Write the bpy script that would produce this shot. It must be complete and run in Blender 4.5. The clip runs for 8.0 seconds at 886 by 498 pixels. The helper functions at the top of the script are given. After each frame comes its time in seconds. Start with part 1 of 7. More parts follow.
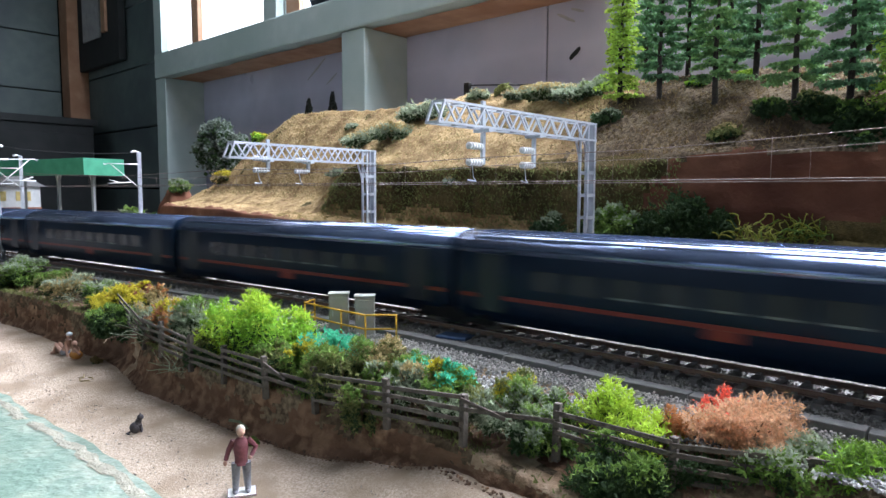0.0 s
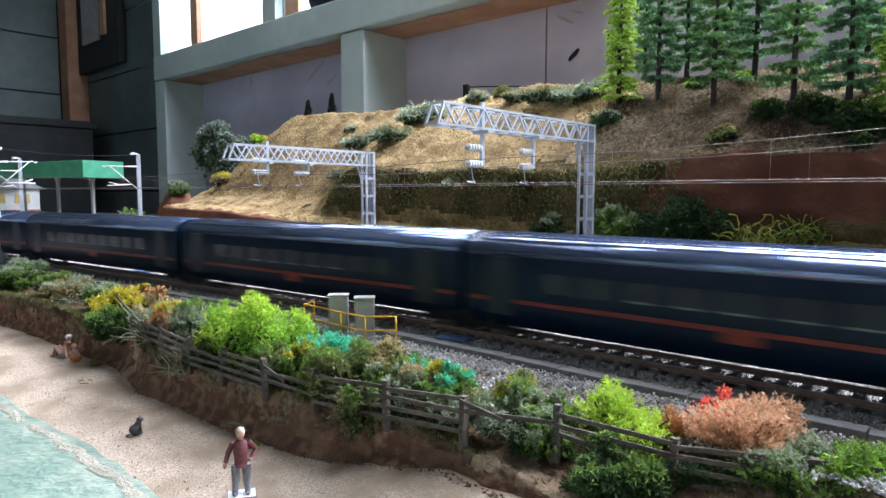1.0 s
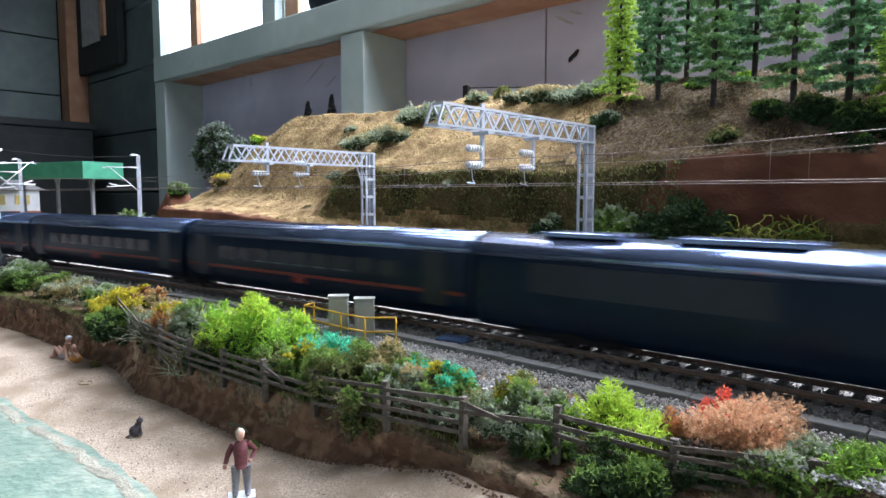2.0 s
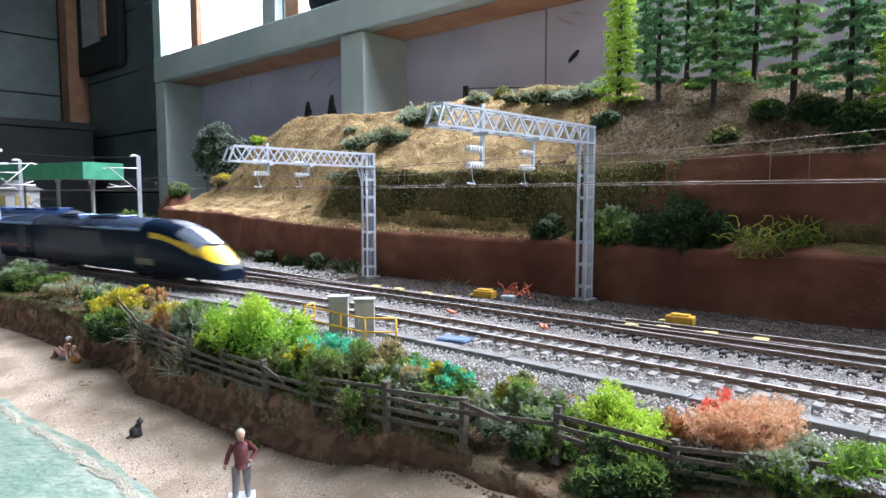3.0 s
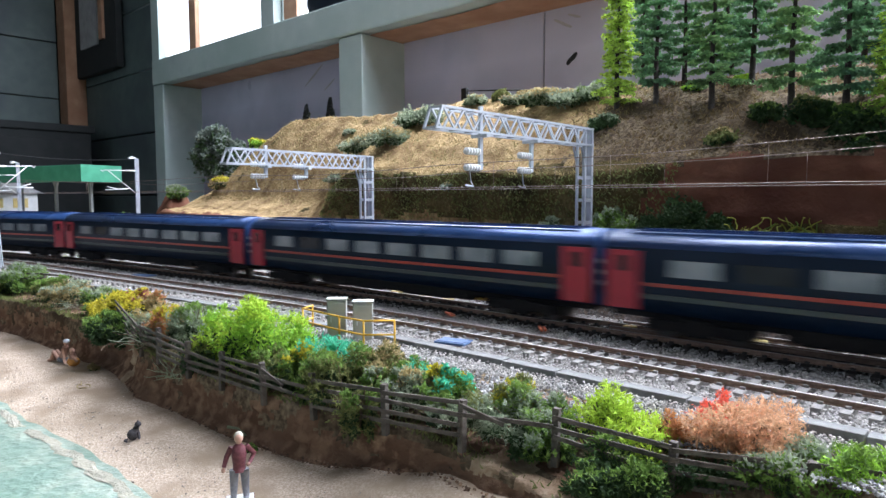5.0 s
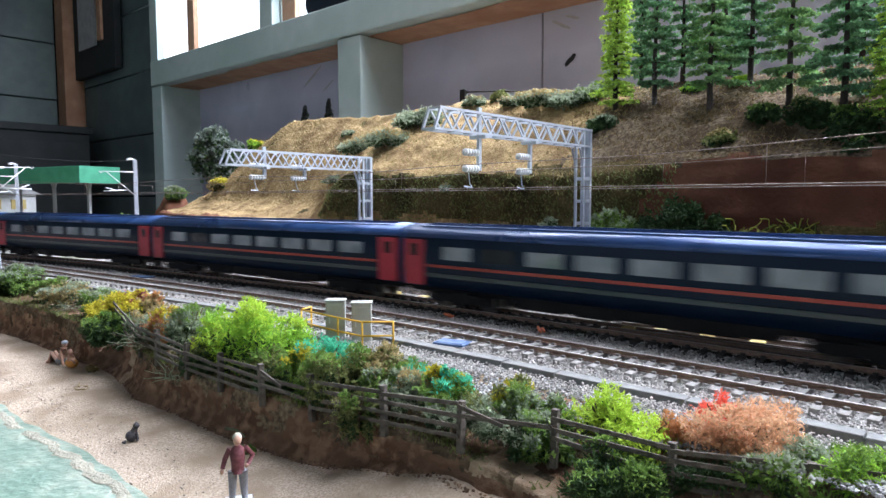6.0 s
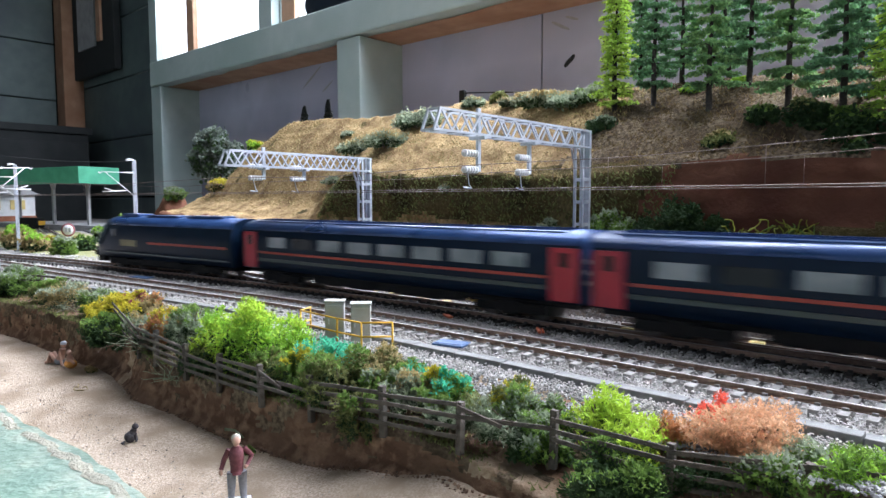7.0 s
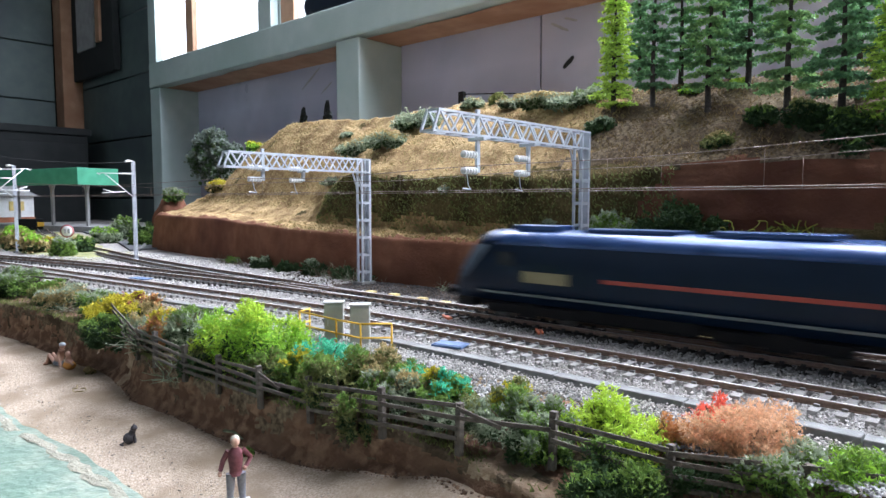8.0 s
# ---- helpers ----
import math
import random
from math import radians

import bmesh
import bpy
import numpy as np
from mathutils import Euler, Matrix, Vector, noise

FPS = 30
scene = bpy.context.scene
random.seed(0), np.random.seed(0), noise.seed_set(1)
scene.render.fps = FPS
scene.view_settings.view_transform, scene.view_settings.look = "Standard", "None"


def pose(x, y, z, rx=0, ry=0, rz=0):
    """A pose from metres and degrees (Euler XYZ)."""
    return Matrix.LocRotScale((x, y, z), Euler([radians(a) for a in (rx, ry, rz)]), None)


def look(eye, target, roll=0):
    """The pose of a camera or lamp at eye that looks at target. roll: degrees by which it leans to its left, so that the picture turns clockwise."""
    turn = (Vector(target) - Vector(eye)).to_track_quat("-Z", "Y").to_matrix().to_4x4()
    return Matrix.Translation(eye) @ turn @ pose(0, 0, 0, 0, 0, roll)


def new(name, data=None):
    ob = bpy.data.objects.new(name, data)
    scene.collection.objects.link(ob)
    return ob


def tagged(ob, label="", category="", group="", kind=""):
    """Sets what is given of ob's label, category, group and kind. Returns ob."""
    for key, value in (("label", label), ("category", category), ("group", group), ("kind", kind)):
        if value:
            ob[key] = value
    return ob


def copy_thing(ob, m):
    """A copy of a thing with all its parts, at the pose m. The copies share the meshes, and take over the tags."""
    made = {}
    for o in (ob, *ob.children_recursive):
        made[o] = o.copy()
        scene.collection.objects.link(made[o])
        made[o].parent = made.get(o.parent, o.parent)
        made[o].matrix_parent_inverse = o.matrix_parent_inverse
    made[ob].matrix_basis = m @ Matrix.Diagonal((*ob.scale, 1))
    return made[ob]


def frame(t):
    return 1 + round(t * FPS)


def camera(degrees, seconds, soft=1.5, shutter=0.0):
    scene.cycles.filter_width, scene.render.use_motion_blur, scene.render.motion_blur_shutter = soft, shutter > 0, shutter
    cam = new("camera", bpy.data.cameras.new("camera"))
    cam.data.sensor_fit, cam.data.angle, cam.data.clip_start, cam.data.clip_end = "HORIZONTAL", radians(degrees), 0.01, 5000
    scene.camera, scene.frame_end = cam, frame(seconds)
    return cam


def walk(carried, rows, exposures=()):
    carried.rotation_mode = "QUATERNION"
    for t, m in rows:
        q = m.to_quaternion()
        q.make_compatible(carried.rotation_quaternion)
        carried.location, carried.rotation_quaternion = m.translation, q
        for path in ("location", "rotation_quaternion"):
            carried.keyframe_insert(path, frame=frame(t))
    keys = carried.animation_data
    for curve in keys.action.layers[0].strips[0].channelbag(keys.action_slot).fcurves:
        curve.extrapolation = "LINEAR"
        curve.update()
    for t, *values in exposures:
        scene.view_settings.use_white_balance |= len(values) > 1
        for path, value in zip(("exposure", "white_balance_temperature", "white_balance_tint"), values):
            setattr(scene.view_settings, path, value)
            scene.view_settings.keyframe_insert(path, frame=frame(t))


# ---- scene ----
# ---------- camera ----------
EYE = (0.0, 0.0, 0.0665)
cam = camera(68.57, 8.0, shutter=0.5)


def aim(yaw, down, lean):
    """The camera's pose from degrees of turn to the left, tilt downwards and lean."""
    a, b = radians(yaw), radians(down)
    way = Vector((-math.sin(a) * math.cos(b), math.cos(a) * math.cos(b), -math.sin(b)))
    return look(EYE, Vector(EYE) + way, -lean)


walk(cam, [
    (0.0, aim(0.035, 4.959, -0.175)), (0.5, aim(-0.005, 4.890, -0.092)), (1.0, aim(-0.010, 4.820, -0.055)),
    (1.5, aim(-0.025, 4.775, -0.030)), (2.3, aim(-0.010, 4.725, -0.010)), (3.0, aim(0.0, 4.70, 0.0)), (3.5, aim(0.0, 4.695, 0.0)),
    (4.0, aim(-0.010, 4.632, 0.0)), (4.5, aim(-0.071, 4.555, 0.021)), (5.2, aim(-0.165, 4.470, 0.045)), (6.0, aim(-0.257, 4.395, 0.060)),
    (6.5, aim(-0.284, 4.372, 0.043)), (7.0, aim(-0.322, 4.325, 0.025)), (7.5, aim(-0.370, 4.270, 0.030)), (8.0, aim(-0.395, 4.222, 0.024))],
    exposures=[(0.0, 0.0, 6120, 20), (8.0, 0.0, 6120, 20)])

# ---------- the layout's own axes: s along the line (away to the left), n across it (away from the eye) ----------
TURN = 138.0
LAY = pose(0, 0, 0, 0, 0, TURN)


def T(s, n, z=0.0):
    return LAY @ Vector((s, -n, z))


def at(s, n, z=0.0, turn=0.0):
    p = T(s, n, z)
    return pose(p.x, p.y, p.z, 0, 0, TURN + turn)


def sn_of(x, y):
    p = LAY.inverted() @ Vector((x, y, 0))
    return p.x, -p.y


# ---------- light ----------
world = bpy.data.worlds.new("world")
scene.world = world
world.use_nodes = True
wt = world.node_tree
sky = wt.nodes.new("ShaderNodeTexSky")
sky.sky_type, sky.sun_disc = "NISHITA", False
SUN_TO = (T(-0.9, 1.5, 1.55)).normalized()
sky.sun_elevation = math.asin(SUN_TO.z)
sky.sun_rotation = math.atan2(SUN_TO.x, SUN_TO.y)
wt.links.new(sky.outputs[0], wt.nodes["Background"].inputs[0])
wt.nodes["Background"].inputs[1].default_value = 0.10

sun = new("sun", bpy.data.lights.new("sun", "SUN"))
sun.data.energy, sun.data.angle, sun.data.color = 1.0, radians(12), (1.0, 0.95, 0.88)
sun.matrix_world = look(tuple(SUN_TO * 6), (0, 0, 0))

WALL_N, BACK_N = 0.95, 1.085
SILL, BEAM = 0.50, 0.425      # top and bottom of the wall's beam
WIN_TOP = 1.12
# openings along the back wall: from, to
WINDOWS = [(1.476, 2.047), (0.60, 1.42), (-0.25, 0.56), (-1.16, -0.35)]
FILL_WINDOWS = [(-0.9, 0.3), (0.7, 1.9)]     # added in the opposite wall, unseen behind the eye, to fill from there
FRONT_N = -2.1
for i, (a, b) in enumerate(WINDOWS):
    lamp = new("window_light", bpy.data.lights.new("window_light", "AREA"))
    lamp.data.shape, lamp.data.size, lamp.data.size_y = "RECTANGLE", b - a - 0.06, WIN_TOP - SILL - 0.06
    lamp.data.energy = (6.5, 23.0, 38.0, 34.0)[i]
    lamp.data.color = (0.84, 0.93, 1.0)
    c = T((a + b) / 2, WALL_N + 0.062, (SILL + WIN_TOP) / 2)
    lamp.matrix_world = look(tuple(c), tuple(T((a + b) / 2, 0.2, 0.22)))
ADDED_SKYLIGHT = (-0.85, 0.25, 0.34, 0.92)     # added, unseen opening in the ceiling: s from, s to, n from, n to
# added lamp from above, set back so the cutting face stays dark
lamp = new("added_skylight_light", bpy.data.lights.new("added_skylight_light", "AREA"))
lamp.data.shape, lamp.data.size, lamp.data.size_y = "RECTANGLE", 1.04, 0.52
lamp.data.energy, lamp.data.color = 29.0, (0.86, 0.94, 1.0)
lamp.matrix_world = LAY @ pose(-0.30, -0.63, 1.47)
# lamps in the added windows brighten faces turned to the eye
for a, b in FILL_WINDOWS:
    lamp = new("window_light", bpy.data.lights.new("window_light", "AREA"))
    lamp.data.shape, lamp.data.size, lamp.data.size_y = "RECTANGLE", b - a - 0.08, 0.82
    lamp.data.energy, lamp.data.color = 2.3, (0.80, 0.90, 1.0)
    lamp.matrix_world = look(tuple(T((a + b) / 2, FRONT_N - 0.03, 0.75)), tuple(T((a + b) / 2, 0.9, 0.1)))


# ---------- materials ----------
def mat(name, a, b=None, rough=0.6, metal=0.0, scale=400.0, bump=0.0, bump_scale=None, spec=0.5, fine=0.5, island=0.0, detail=4.0, coat=0.0,
        contrast=(0.35, 0.65), third=None, big=None):
    """A mottled surface: colour a to b by noise at scale and a coarser one, fine relief, and a chance shift for each piece."""
    m = bpy.data.materials.new(name)
    m.use_nodes = True
    nt = m.node_tree
    N, L = nt.nodes, nt.links
    bs = N["Principled BSDF"]
    bs.inputs["Roughness"].default_value, bs.inputs["Metallic"].default_value = rough, metal
    bs.inputs["Specular IOR Level"].default_value = spec
    bs.inputs["Coat Weight"].default_value = coat
    b = b or tuple(c * 0.75 for c in a)
    co = N.new("ShaderNodeTexCoord")
    n1 = N.new("ShaderNodeTexNoise")
    n1.inputs["Scale"].default_value, n1.inputs["Detail"].default_value, n1.inputs["Roughness"].default_value = scale, detail, fine
    L.new(co.outputs["Object"], n1.inputs["Vector"])
    ramp = N.new("ShaderNodeValToRGB")
    ramp.color_ramp.elements[0].position, ramp.color_ramp.elements[1].position = contrast
    ramp.color_ramp.elements[0].color, ramp.color_ramp.elements[1].color = (*a, 1), (*b, 1)
    L.new(n1.outputs["Fac"], ramp.inputs["Fac"])
    out = ramp.outputs["Color"]
    n2 = N.new("ShaderNodeTexNoise")
    n2.inputs["Scale"].default_value, n2.inputs["Detail"].default_value = (big or scale / 9), 3.0
    L.new(co.outputs["Object"], n2.inputs["Vector"])
    mix = N.new("ShaderNodeMix")
    mix.data_type = "RGBA"
    r2 = N.new("ShaderNodeMapRange")
    r2.inputs[1].default_value, r2.inputs[2].default_value = 0.42, 0.66
    r2.inputs[4].default_value = 1.0 if third else 0.5
    L.new(n2.outputs["Fac"], r2.inputs[0])
    L.new(r2.outputs[0], mix.inputs["Factor"])
    L.new(out, mix.inputs["A"])
    mix.inputs["B"].default_value = (*(third or tuple(c * 0.7 for c in a)), 1)
    out = mix.outputs["Result"]
    if island:
        g = N.new("ShaderNodeNewGeometry")
        h = N.new("ShaderNodeHueSaturation")
        v = N.new("ShaderNodeMapRange")
        v.inputs[3].default_value, v.inputs[4].default_value = 1 - island, 1 + island
        L.new(g.outputs["Random Per Island"], v.inputs[0])
        L.new(v.outputs[0], h.inputs["Value"])
        L.new(out, h.inputs["Color"])
        out = h.outputs["Color"]
    L.new(out, bs.inputs["Base Color"])
    rr = N.new("ShaderNodeMapRange")
    rr.inputs[3].default_value, rr.inputs[4].default_value = max(rough - 0.08, 0.02), min(rough + 0.1, 1)
    L.new(n2.outputs["Fac"], rr.inputs[0])
    L.new(rr.outputs[0], bs.inputs["Roughness"])
    if bump:
        n3 = N.new("ShaderNodeTexNoise")
        n3.inputs["Scale"].default_value, n3.inputs["Detail"].default_value = bump_scale or scale * 2, 5.0
        L.new(co.outputs["Object"], n3.inputs["Vector"])
        bp = N.new("ShaderNodeBump")
        bp.inputs["Strength"].default_value, bp.inputs["Distance"].default_value = min(bump, 1.0), 0.0012
        L.new(n3.outputs["Fac"], bp.inputs["Height"])
        L.new(bp.outputs["Normal"], bs.inputs["Normal"])
    return m


def leaf_mat(name, a, b, scale=220.0):
    m = mat(name, a, b, rough=0.62, scale=scale, island=0.38, spec=0.3)
    bs = m.node_tree.nodes["Principled BSDF"]
    bs.inputs["Subsurface Weight"].default_value = 0.0
    tr = m.node_tree.nodes.new("ShaderNodeBsdfTranslucent")
    tr.inputs["Color"].default_value = (*b, 1)
    ad = m.node_tree.nodes.new("ShaderNodeMixShader")
    ad.inputs[0].default_value = 0.35
    o = m.node_tree.nodes["Material Output"]
    m.node_tree.links.new(bs.outputs[0], ad.inputs[1])
    m.node_tree.links.new(tr.outputs[0], ad.inputs[2])
    m.node_tree.links.new(ad.outputs[0], o.inputs["Surface"])
    return m


M = {}
M["soil"] = mat("soil", (0.145, 0.080, 0.049), (0.38, 0.24, 0.15), rough=0.97, scale=170, bump=1.0, bump_scale=800, third=(0.21, 0.125, 0.078), spec=0.08, big=34, contrast=(0.44, 0.66))
# earth with the shadow of the cutting's foot put into its colour
M["shaded_earth"] = mat("shaded_earth", (0.040, 0.030, 0.024), (0.095, 0.068, 0.05), rough=0.97, scale=170, bump=1.0, bump_scale=800, spec=0.08, big=24)
M["cliff"] = mat("cliff_clay", (0.18, 0.076, 0.043), (0.24, 0.112, 0.065), rough=0.92, scale=60, bump=0.4, bump_scale=420, third=(0.12, 0.05, 0.032), spec=0.1, big=14)
M["sand"] = mat("sand", (0.40, 0.305, 0.215), (0.66, 0.54, 0.42), rough=0.95, scale=1100, bump=0.7, bump_scale=2200, third=(0.37, 0.28, 0.195), spec=0.15, big=45)
M["sea"] = mat("sea_resin", (0.18, 0.25, 0.19), (0.32, 0.36, 0.28), rough=0.34, scale=120, bump=0.9, bump_scale=260, third=(0.15, 0.225, 0.17), big=34, contrast=(0.42, 0.60))
M["foam"] = mat("shore_foam", (0.30, 0.285, 0.21), (0.42, 0.38, 0.285), rough=0.6, scale=260, bump=0.9, bump_scale=900)
M["straw"] = mat("straw_turf", (0.37, 0.245, 0.115), (0.56, 0.40, 0.20), rough=0.97, scale=330, bump=1.0, bump_scale=900, third=(0.22, 0.14, 0.068), spec=0.05, big=38, contrast=(0.42, 0.58))
# dark olive turf, carries the shade of the hill's upper face
M["olive"] = mat("olive_shade_turf", (0.10, 0.078, 0.03), (0.17, 0.13, 0.055), rough=0.97, scale=420, bump=1.0, bump_scale=1000, third=(0.055, 0.045, 0.02), spec=0.05, big=34)
M["brownturf"] = mat("brown_turf", (0.10, 0.072, 0.048), (0.31, 0.235, 0.15), rough=0.97, scale=380, bump=1.0, bump_scale=1000, third=(0.075, 0.05, 0.03), spec=0.05, big=30)
M["gravel_bed"] = mat("gravel_bed", (0.32, 0.30, 0.275), (0.50, 0.475, 0.44), rough=0.95, scale=1000, bump=1.0, bump_scale=1300, third=(0.26, 0.245, 0.23), spec=0.2, big=60)
M["stone"] = mat("ballast_stone", (0.43, 0.405, 0.37), (0.58, 0.55, 0.51), rough=0.9, scale=700, island=0.28, bump=0.3)
# gravel darkened for the same shadow below the cutting
M["stone_shaded"] = mat("ballast_stone_shaded", (0.045, 0.040, 0.037), (0.13, 0.118, 0.11), rough=0.85, scale=700, island=0.55, bump=0.3)
M["rail_side"] = mat("rusty_rail", (0.24, 0.155, 0.11), (0.34, 0.23, 0.17), rough=0.75, scale=700, metal=0.2)
# polished steel; bright, partly diffuse base adds the window's reflected shine
M["rail_top"] = mat("polished_rail", (0.82, 0.77, 0.73), (0.70, 0.64, 0.60), rough=0.38, scale=500, metal=0.55)
M["sleeper"] = mat("sleeper", (0.23, 0.215, 0.195), (0.33, 0.31, 0.285), rough=0.85, scale=500, bump=0.3)
M["sleeper_dark"] = mat("sleeper_dark", (0.045, 0.04, 0.037), (0.08, 0.07, 0.06), rough=0.8, scale=500, bump=0.3)
M["concrete"] = mat("trough_concrete", (0.155, 0.155, 0.145), (0.235, 0.232, 0.215), rough=0.85, scale=220, bump=0.3, bump_scale=900)
M["galv"] = mat("galvanised_plastic", (0.46, 0.49, 0.53), (0.56, 0.59, 0.63), rough=0.42, scale=160, metal=0.15)
M["white"] = mat("white_plastic", (0.78, 0.78, 0.76), (0.7, 0.7, 0.68), rough=0.5, scale=300)
M["wire"] = mat("wire", (0.24, 0.17, 0.14), (0.32, 0.24, 0.20), rough=0.42, metal=0.6, scale=300)
M["wood"] = mat("grey_wood", (0.085, 0.07, 0.055), (0.15, 0.125, 0.10), rough=0.9, scale=300, bump=0.6, bump_scale=1400)
M["cabinet"] = mat("cabinet_grey", (0.34, 0.345, 0.305), (0.40, 0.405, 0.36), rough=0.6, scale=180, bump=0.15)
M["yellow"] = mat("yellow_paint", (0.72, 0.40, 0.02), (0.80, 0.48, 0.05), rough=0.5, scale=300)
M["paleyellow"] = mat("faded_yellow", (0.62, 0.46, 0.14), (0.70, 0.56, 0.24), rough=0.7, scale=500, bump=0.3)
M["orange"] = mat("rusty_orange", (0.55, 0.13, 0.06), (0.65, 0.20, 0.10), rough=0.7, scale=500)
M["bluepaint"] = mat("faded_blue", (0.065, 0.12, 0.24), (0.10, 0.165, 0.29), rough=0.7, scale=400, bump=0.3)
M["wallgreen"] = mat("sage_paint", (0.36, 0.43, 0.41), (0.41, 0.48, 0.455), rough=0.55, scale=26, bump=0.25, bump_scale=160, third=(0.32, 0.40, 0.37), big=5)
M["barewood"] = mat("bare_timber", (0.30, 0.165, 0.095), (0.39, 0.225, 0.135), rough=0.8, scale=30, bump=0.3, bump_scale=200, third=(0.28, 0.14, 0.075), big=9)
# darkened copy of the sage paint: shade of the dim walls put into colour
M["teal"] = mat("shaded_sage_paint", (0.075, 0.108, 0.102), (0.095, 0.13, 0.122), rough=0.6, scale=26, bump=0.25, bump_scale=160, third=(0.06, 0.08, 0.085), big=5)
M["darkfloor"] = mat("dark_floor", (0.06, 0.05, 0.04), (0.10, 0.08, 0.06), rough=0.7, scale=20)
M["backdrop"] = mat("painted_sheet", (0.22, 0.235, 0.32), (0.60, 0.59, 0.70), rough=0.30, scale=7, bump=0.12, bump_scale=16, third=(0.38, 0.34, 0.40), big=4, coat=0.15)
M["plaster"] = mat("room_wall", (0.14, 0.15, 0.15), (0.18, 0.19, 0.185), rough=0.8, scale=12, bump=0.2)
# near-black base, puts the unlit corner's dark into colour
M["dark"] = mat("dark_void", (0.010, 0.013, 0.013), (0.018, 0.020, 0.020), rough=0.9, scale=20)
M["ply"] = mat("plywood", (0.38, 0.27, 0.16), (0.46, 0.33, 0.2), rough=0.7, scale=40)
M["navy"] = mat("navy_livery", (0.0034, 0.0105, 0.025), (0.0050, 0.0145, 0.033), rough=0.30, scale=60, spec=0.15)
M["blueroof"] = mat("blue_roof", (0.018, 0.052, 0.15), (0.026, 0.068, 0.19), rough=0.28, scale=90, metal=0.25)
M["red"] = mat("red_livery", (0.34, 0.035, 0.02), (0.40, 0.05, 0.03), rough=0.35, scale=90)
M["reddoor"] = mat("red_door", (0.42, 0.010, 0.030), (0.48, 0.018, 0.04), rough=0.35, scale=90)
M["glass"] = mat("dark_glazing", (0.010, 0.012, 0.016), (0.016, 0.018, 0.024), rough=0.14, scale=60, spec=0.25)
M["paleglass"] = mat("lit_glazing", (0.15, 0.18, 0.20), (0.30, 0.32, 0.34), rough=0.14, scale=60)
M["chassis"] = mat("black_chassis", (0.006, 0.006, 0.007), (0.012, 0.011, 0.011), rough=0.7, scale=200, spec=0.2)
M["dullred"] = mat("dull_red_line", (0.17, 0.020, 0.014), (0.22, 0.03, 0.02), rough=0.4, scale=90, spec=0.3)
M["steel"] = mat("wheel_steel", (0.30, 0.28, 0.26), (0.4, 0.38, 0.36), rough=0.4, metal=0.8, scale=200)
M["livyellow"] = mat("warning_yellow", (0.80, 0.50, 0.02), (0.84, 0.55, 0.04), rough=0.35, scale=90)
M["livwhite"] = mat("white_livery", (0.72, 0.74, 0.76), (0.78, 0.8, 0.82), rough=0.35, scale=90)
M["livgrey"] = mat("grey_livery", (0.10, 0.125, 0.12), (0.14, 0.165, 0.155), rough=0.4, scale=90)
M["greenroof"] = mat("green_canopy", (0.05, 0.30, 0.17), (0.07, 0.36, 0.21), rough=0.6, scale=60, bump=0.2)
M["road"] = mat("model_road", (0.085, 0.09, 0.095), (0.13, 0.135, 0.14), rough=0.9, scale=300, bump=0.3)
M["brick"] = mat("model_brick", (0.34, 0.12, 0.06), (0.42, 0.17, 0.09), rough=0.9, scale=500, bump=0.3)
M["slate"] = mat("model_slate", (0.30, 0.30, 0.30), (0.38, 0.37, 0.36), rough=0.8, scale=300)


def painted_sky():
    """The backdrop sheet: a dusk sky, rosy over a dark distance, slate above."""
    m = M["backdrop"]
    nt = m.node_tree
    N, L = nt.nodes, nt.links
    co, sep, rg, ramp = N.new("ShaderNodeTexCoord"), N.new("ShaderNodeSeparateXYZ"), N.new("ShaderNodeMapRange"), N.new("ShaderNodeValToRGB")
    L.new(co.outputs["Object"], sep.inputs[0])
    L.new(sep.outputs["Z"], rg.inputs[0])
    rg.inputs[1].default_value, rg.inputs[2].default_value = 0.10, 0.42
    e = ramp.color_ramp.elements
    e[0].position, e[0].color = 0.0, (0.11, 0.12, 0.18, 1)
    e[1].position, e[1].color = 1.0, (0.36, 0.385, 0.50, 1)
    for p, c in ((0.26, (0.17, 0.18, 0.26, 1)), (0.42, (0.40, 0.345, 0.40, 1)), (0.52, (0.30, 0.30, 0.39, 1)), (0.76, (0.46, 0.475, 0.60, 1))):
        k = e.new(p)
        k.color = c
    L.new(rg.outputs[0], ramp.inputs[0])
    mx = N.new("ShaderNodeMix")
    mx.data_type = "RGBA"
    mx.inputs["Factor"].default_value = 0.68
    bs = N["Principled BSDF"]
    L.new(bs.inputs["Base Color"].links[0].from_socket, mx.inputs["A"])
    L.new(ramp.outputs[0], mx.inputs["B"])
    L.new(mx.outputs["Result"], bs.inputs["Base Color"])


painted_sky()


def glow(name, colour, strength):
    m = bpy.data.materials.new(name)
    m.use_nodes = True
    bs = m.node_tree.nodes["Principled BSDF"]
    bs.inputs["Base Color"].default_value = (*colour, 1)
    bs.inputs["Emission Color"].default_value = (*colour, 1)
    bs.inputs["Emission Strength"].default_value = strength
    return m


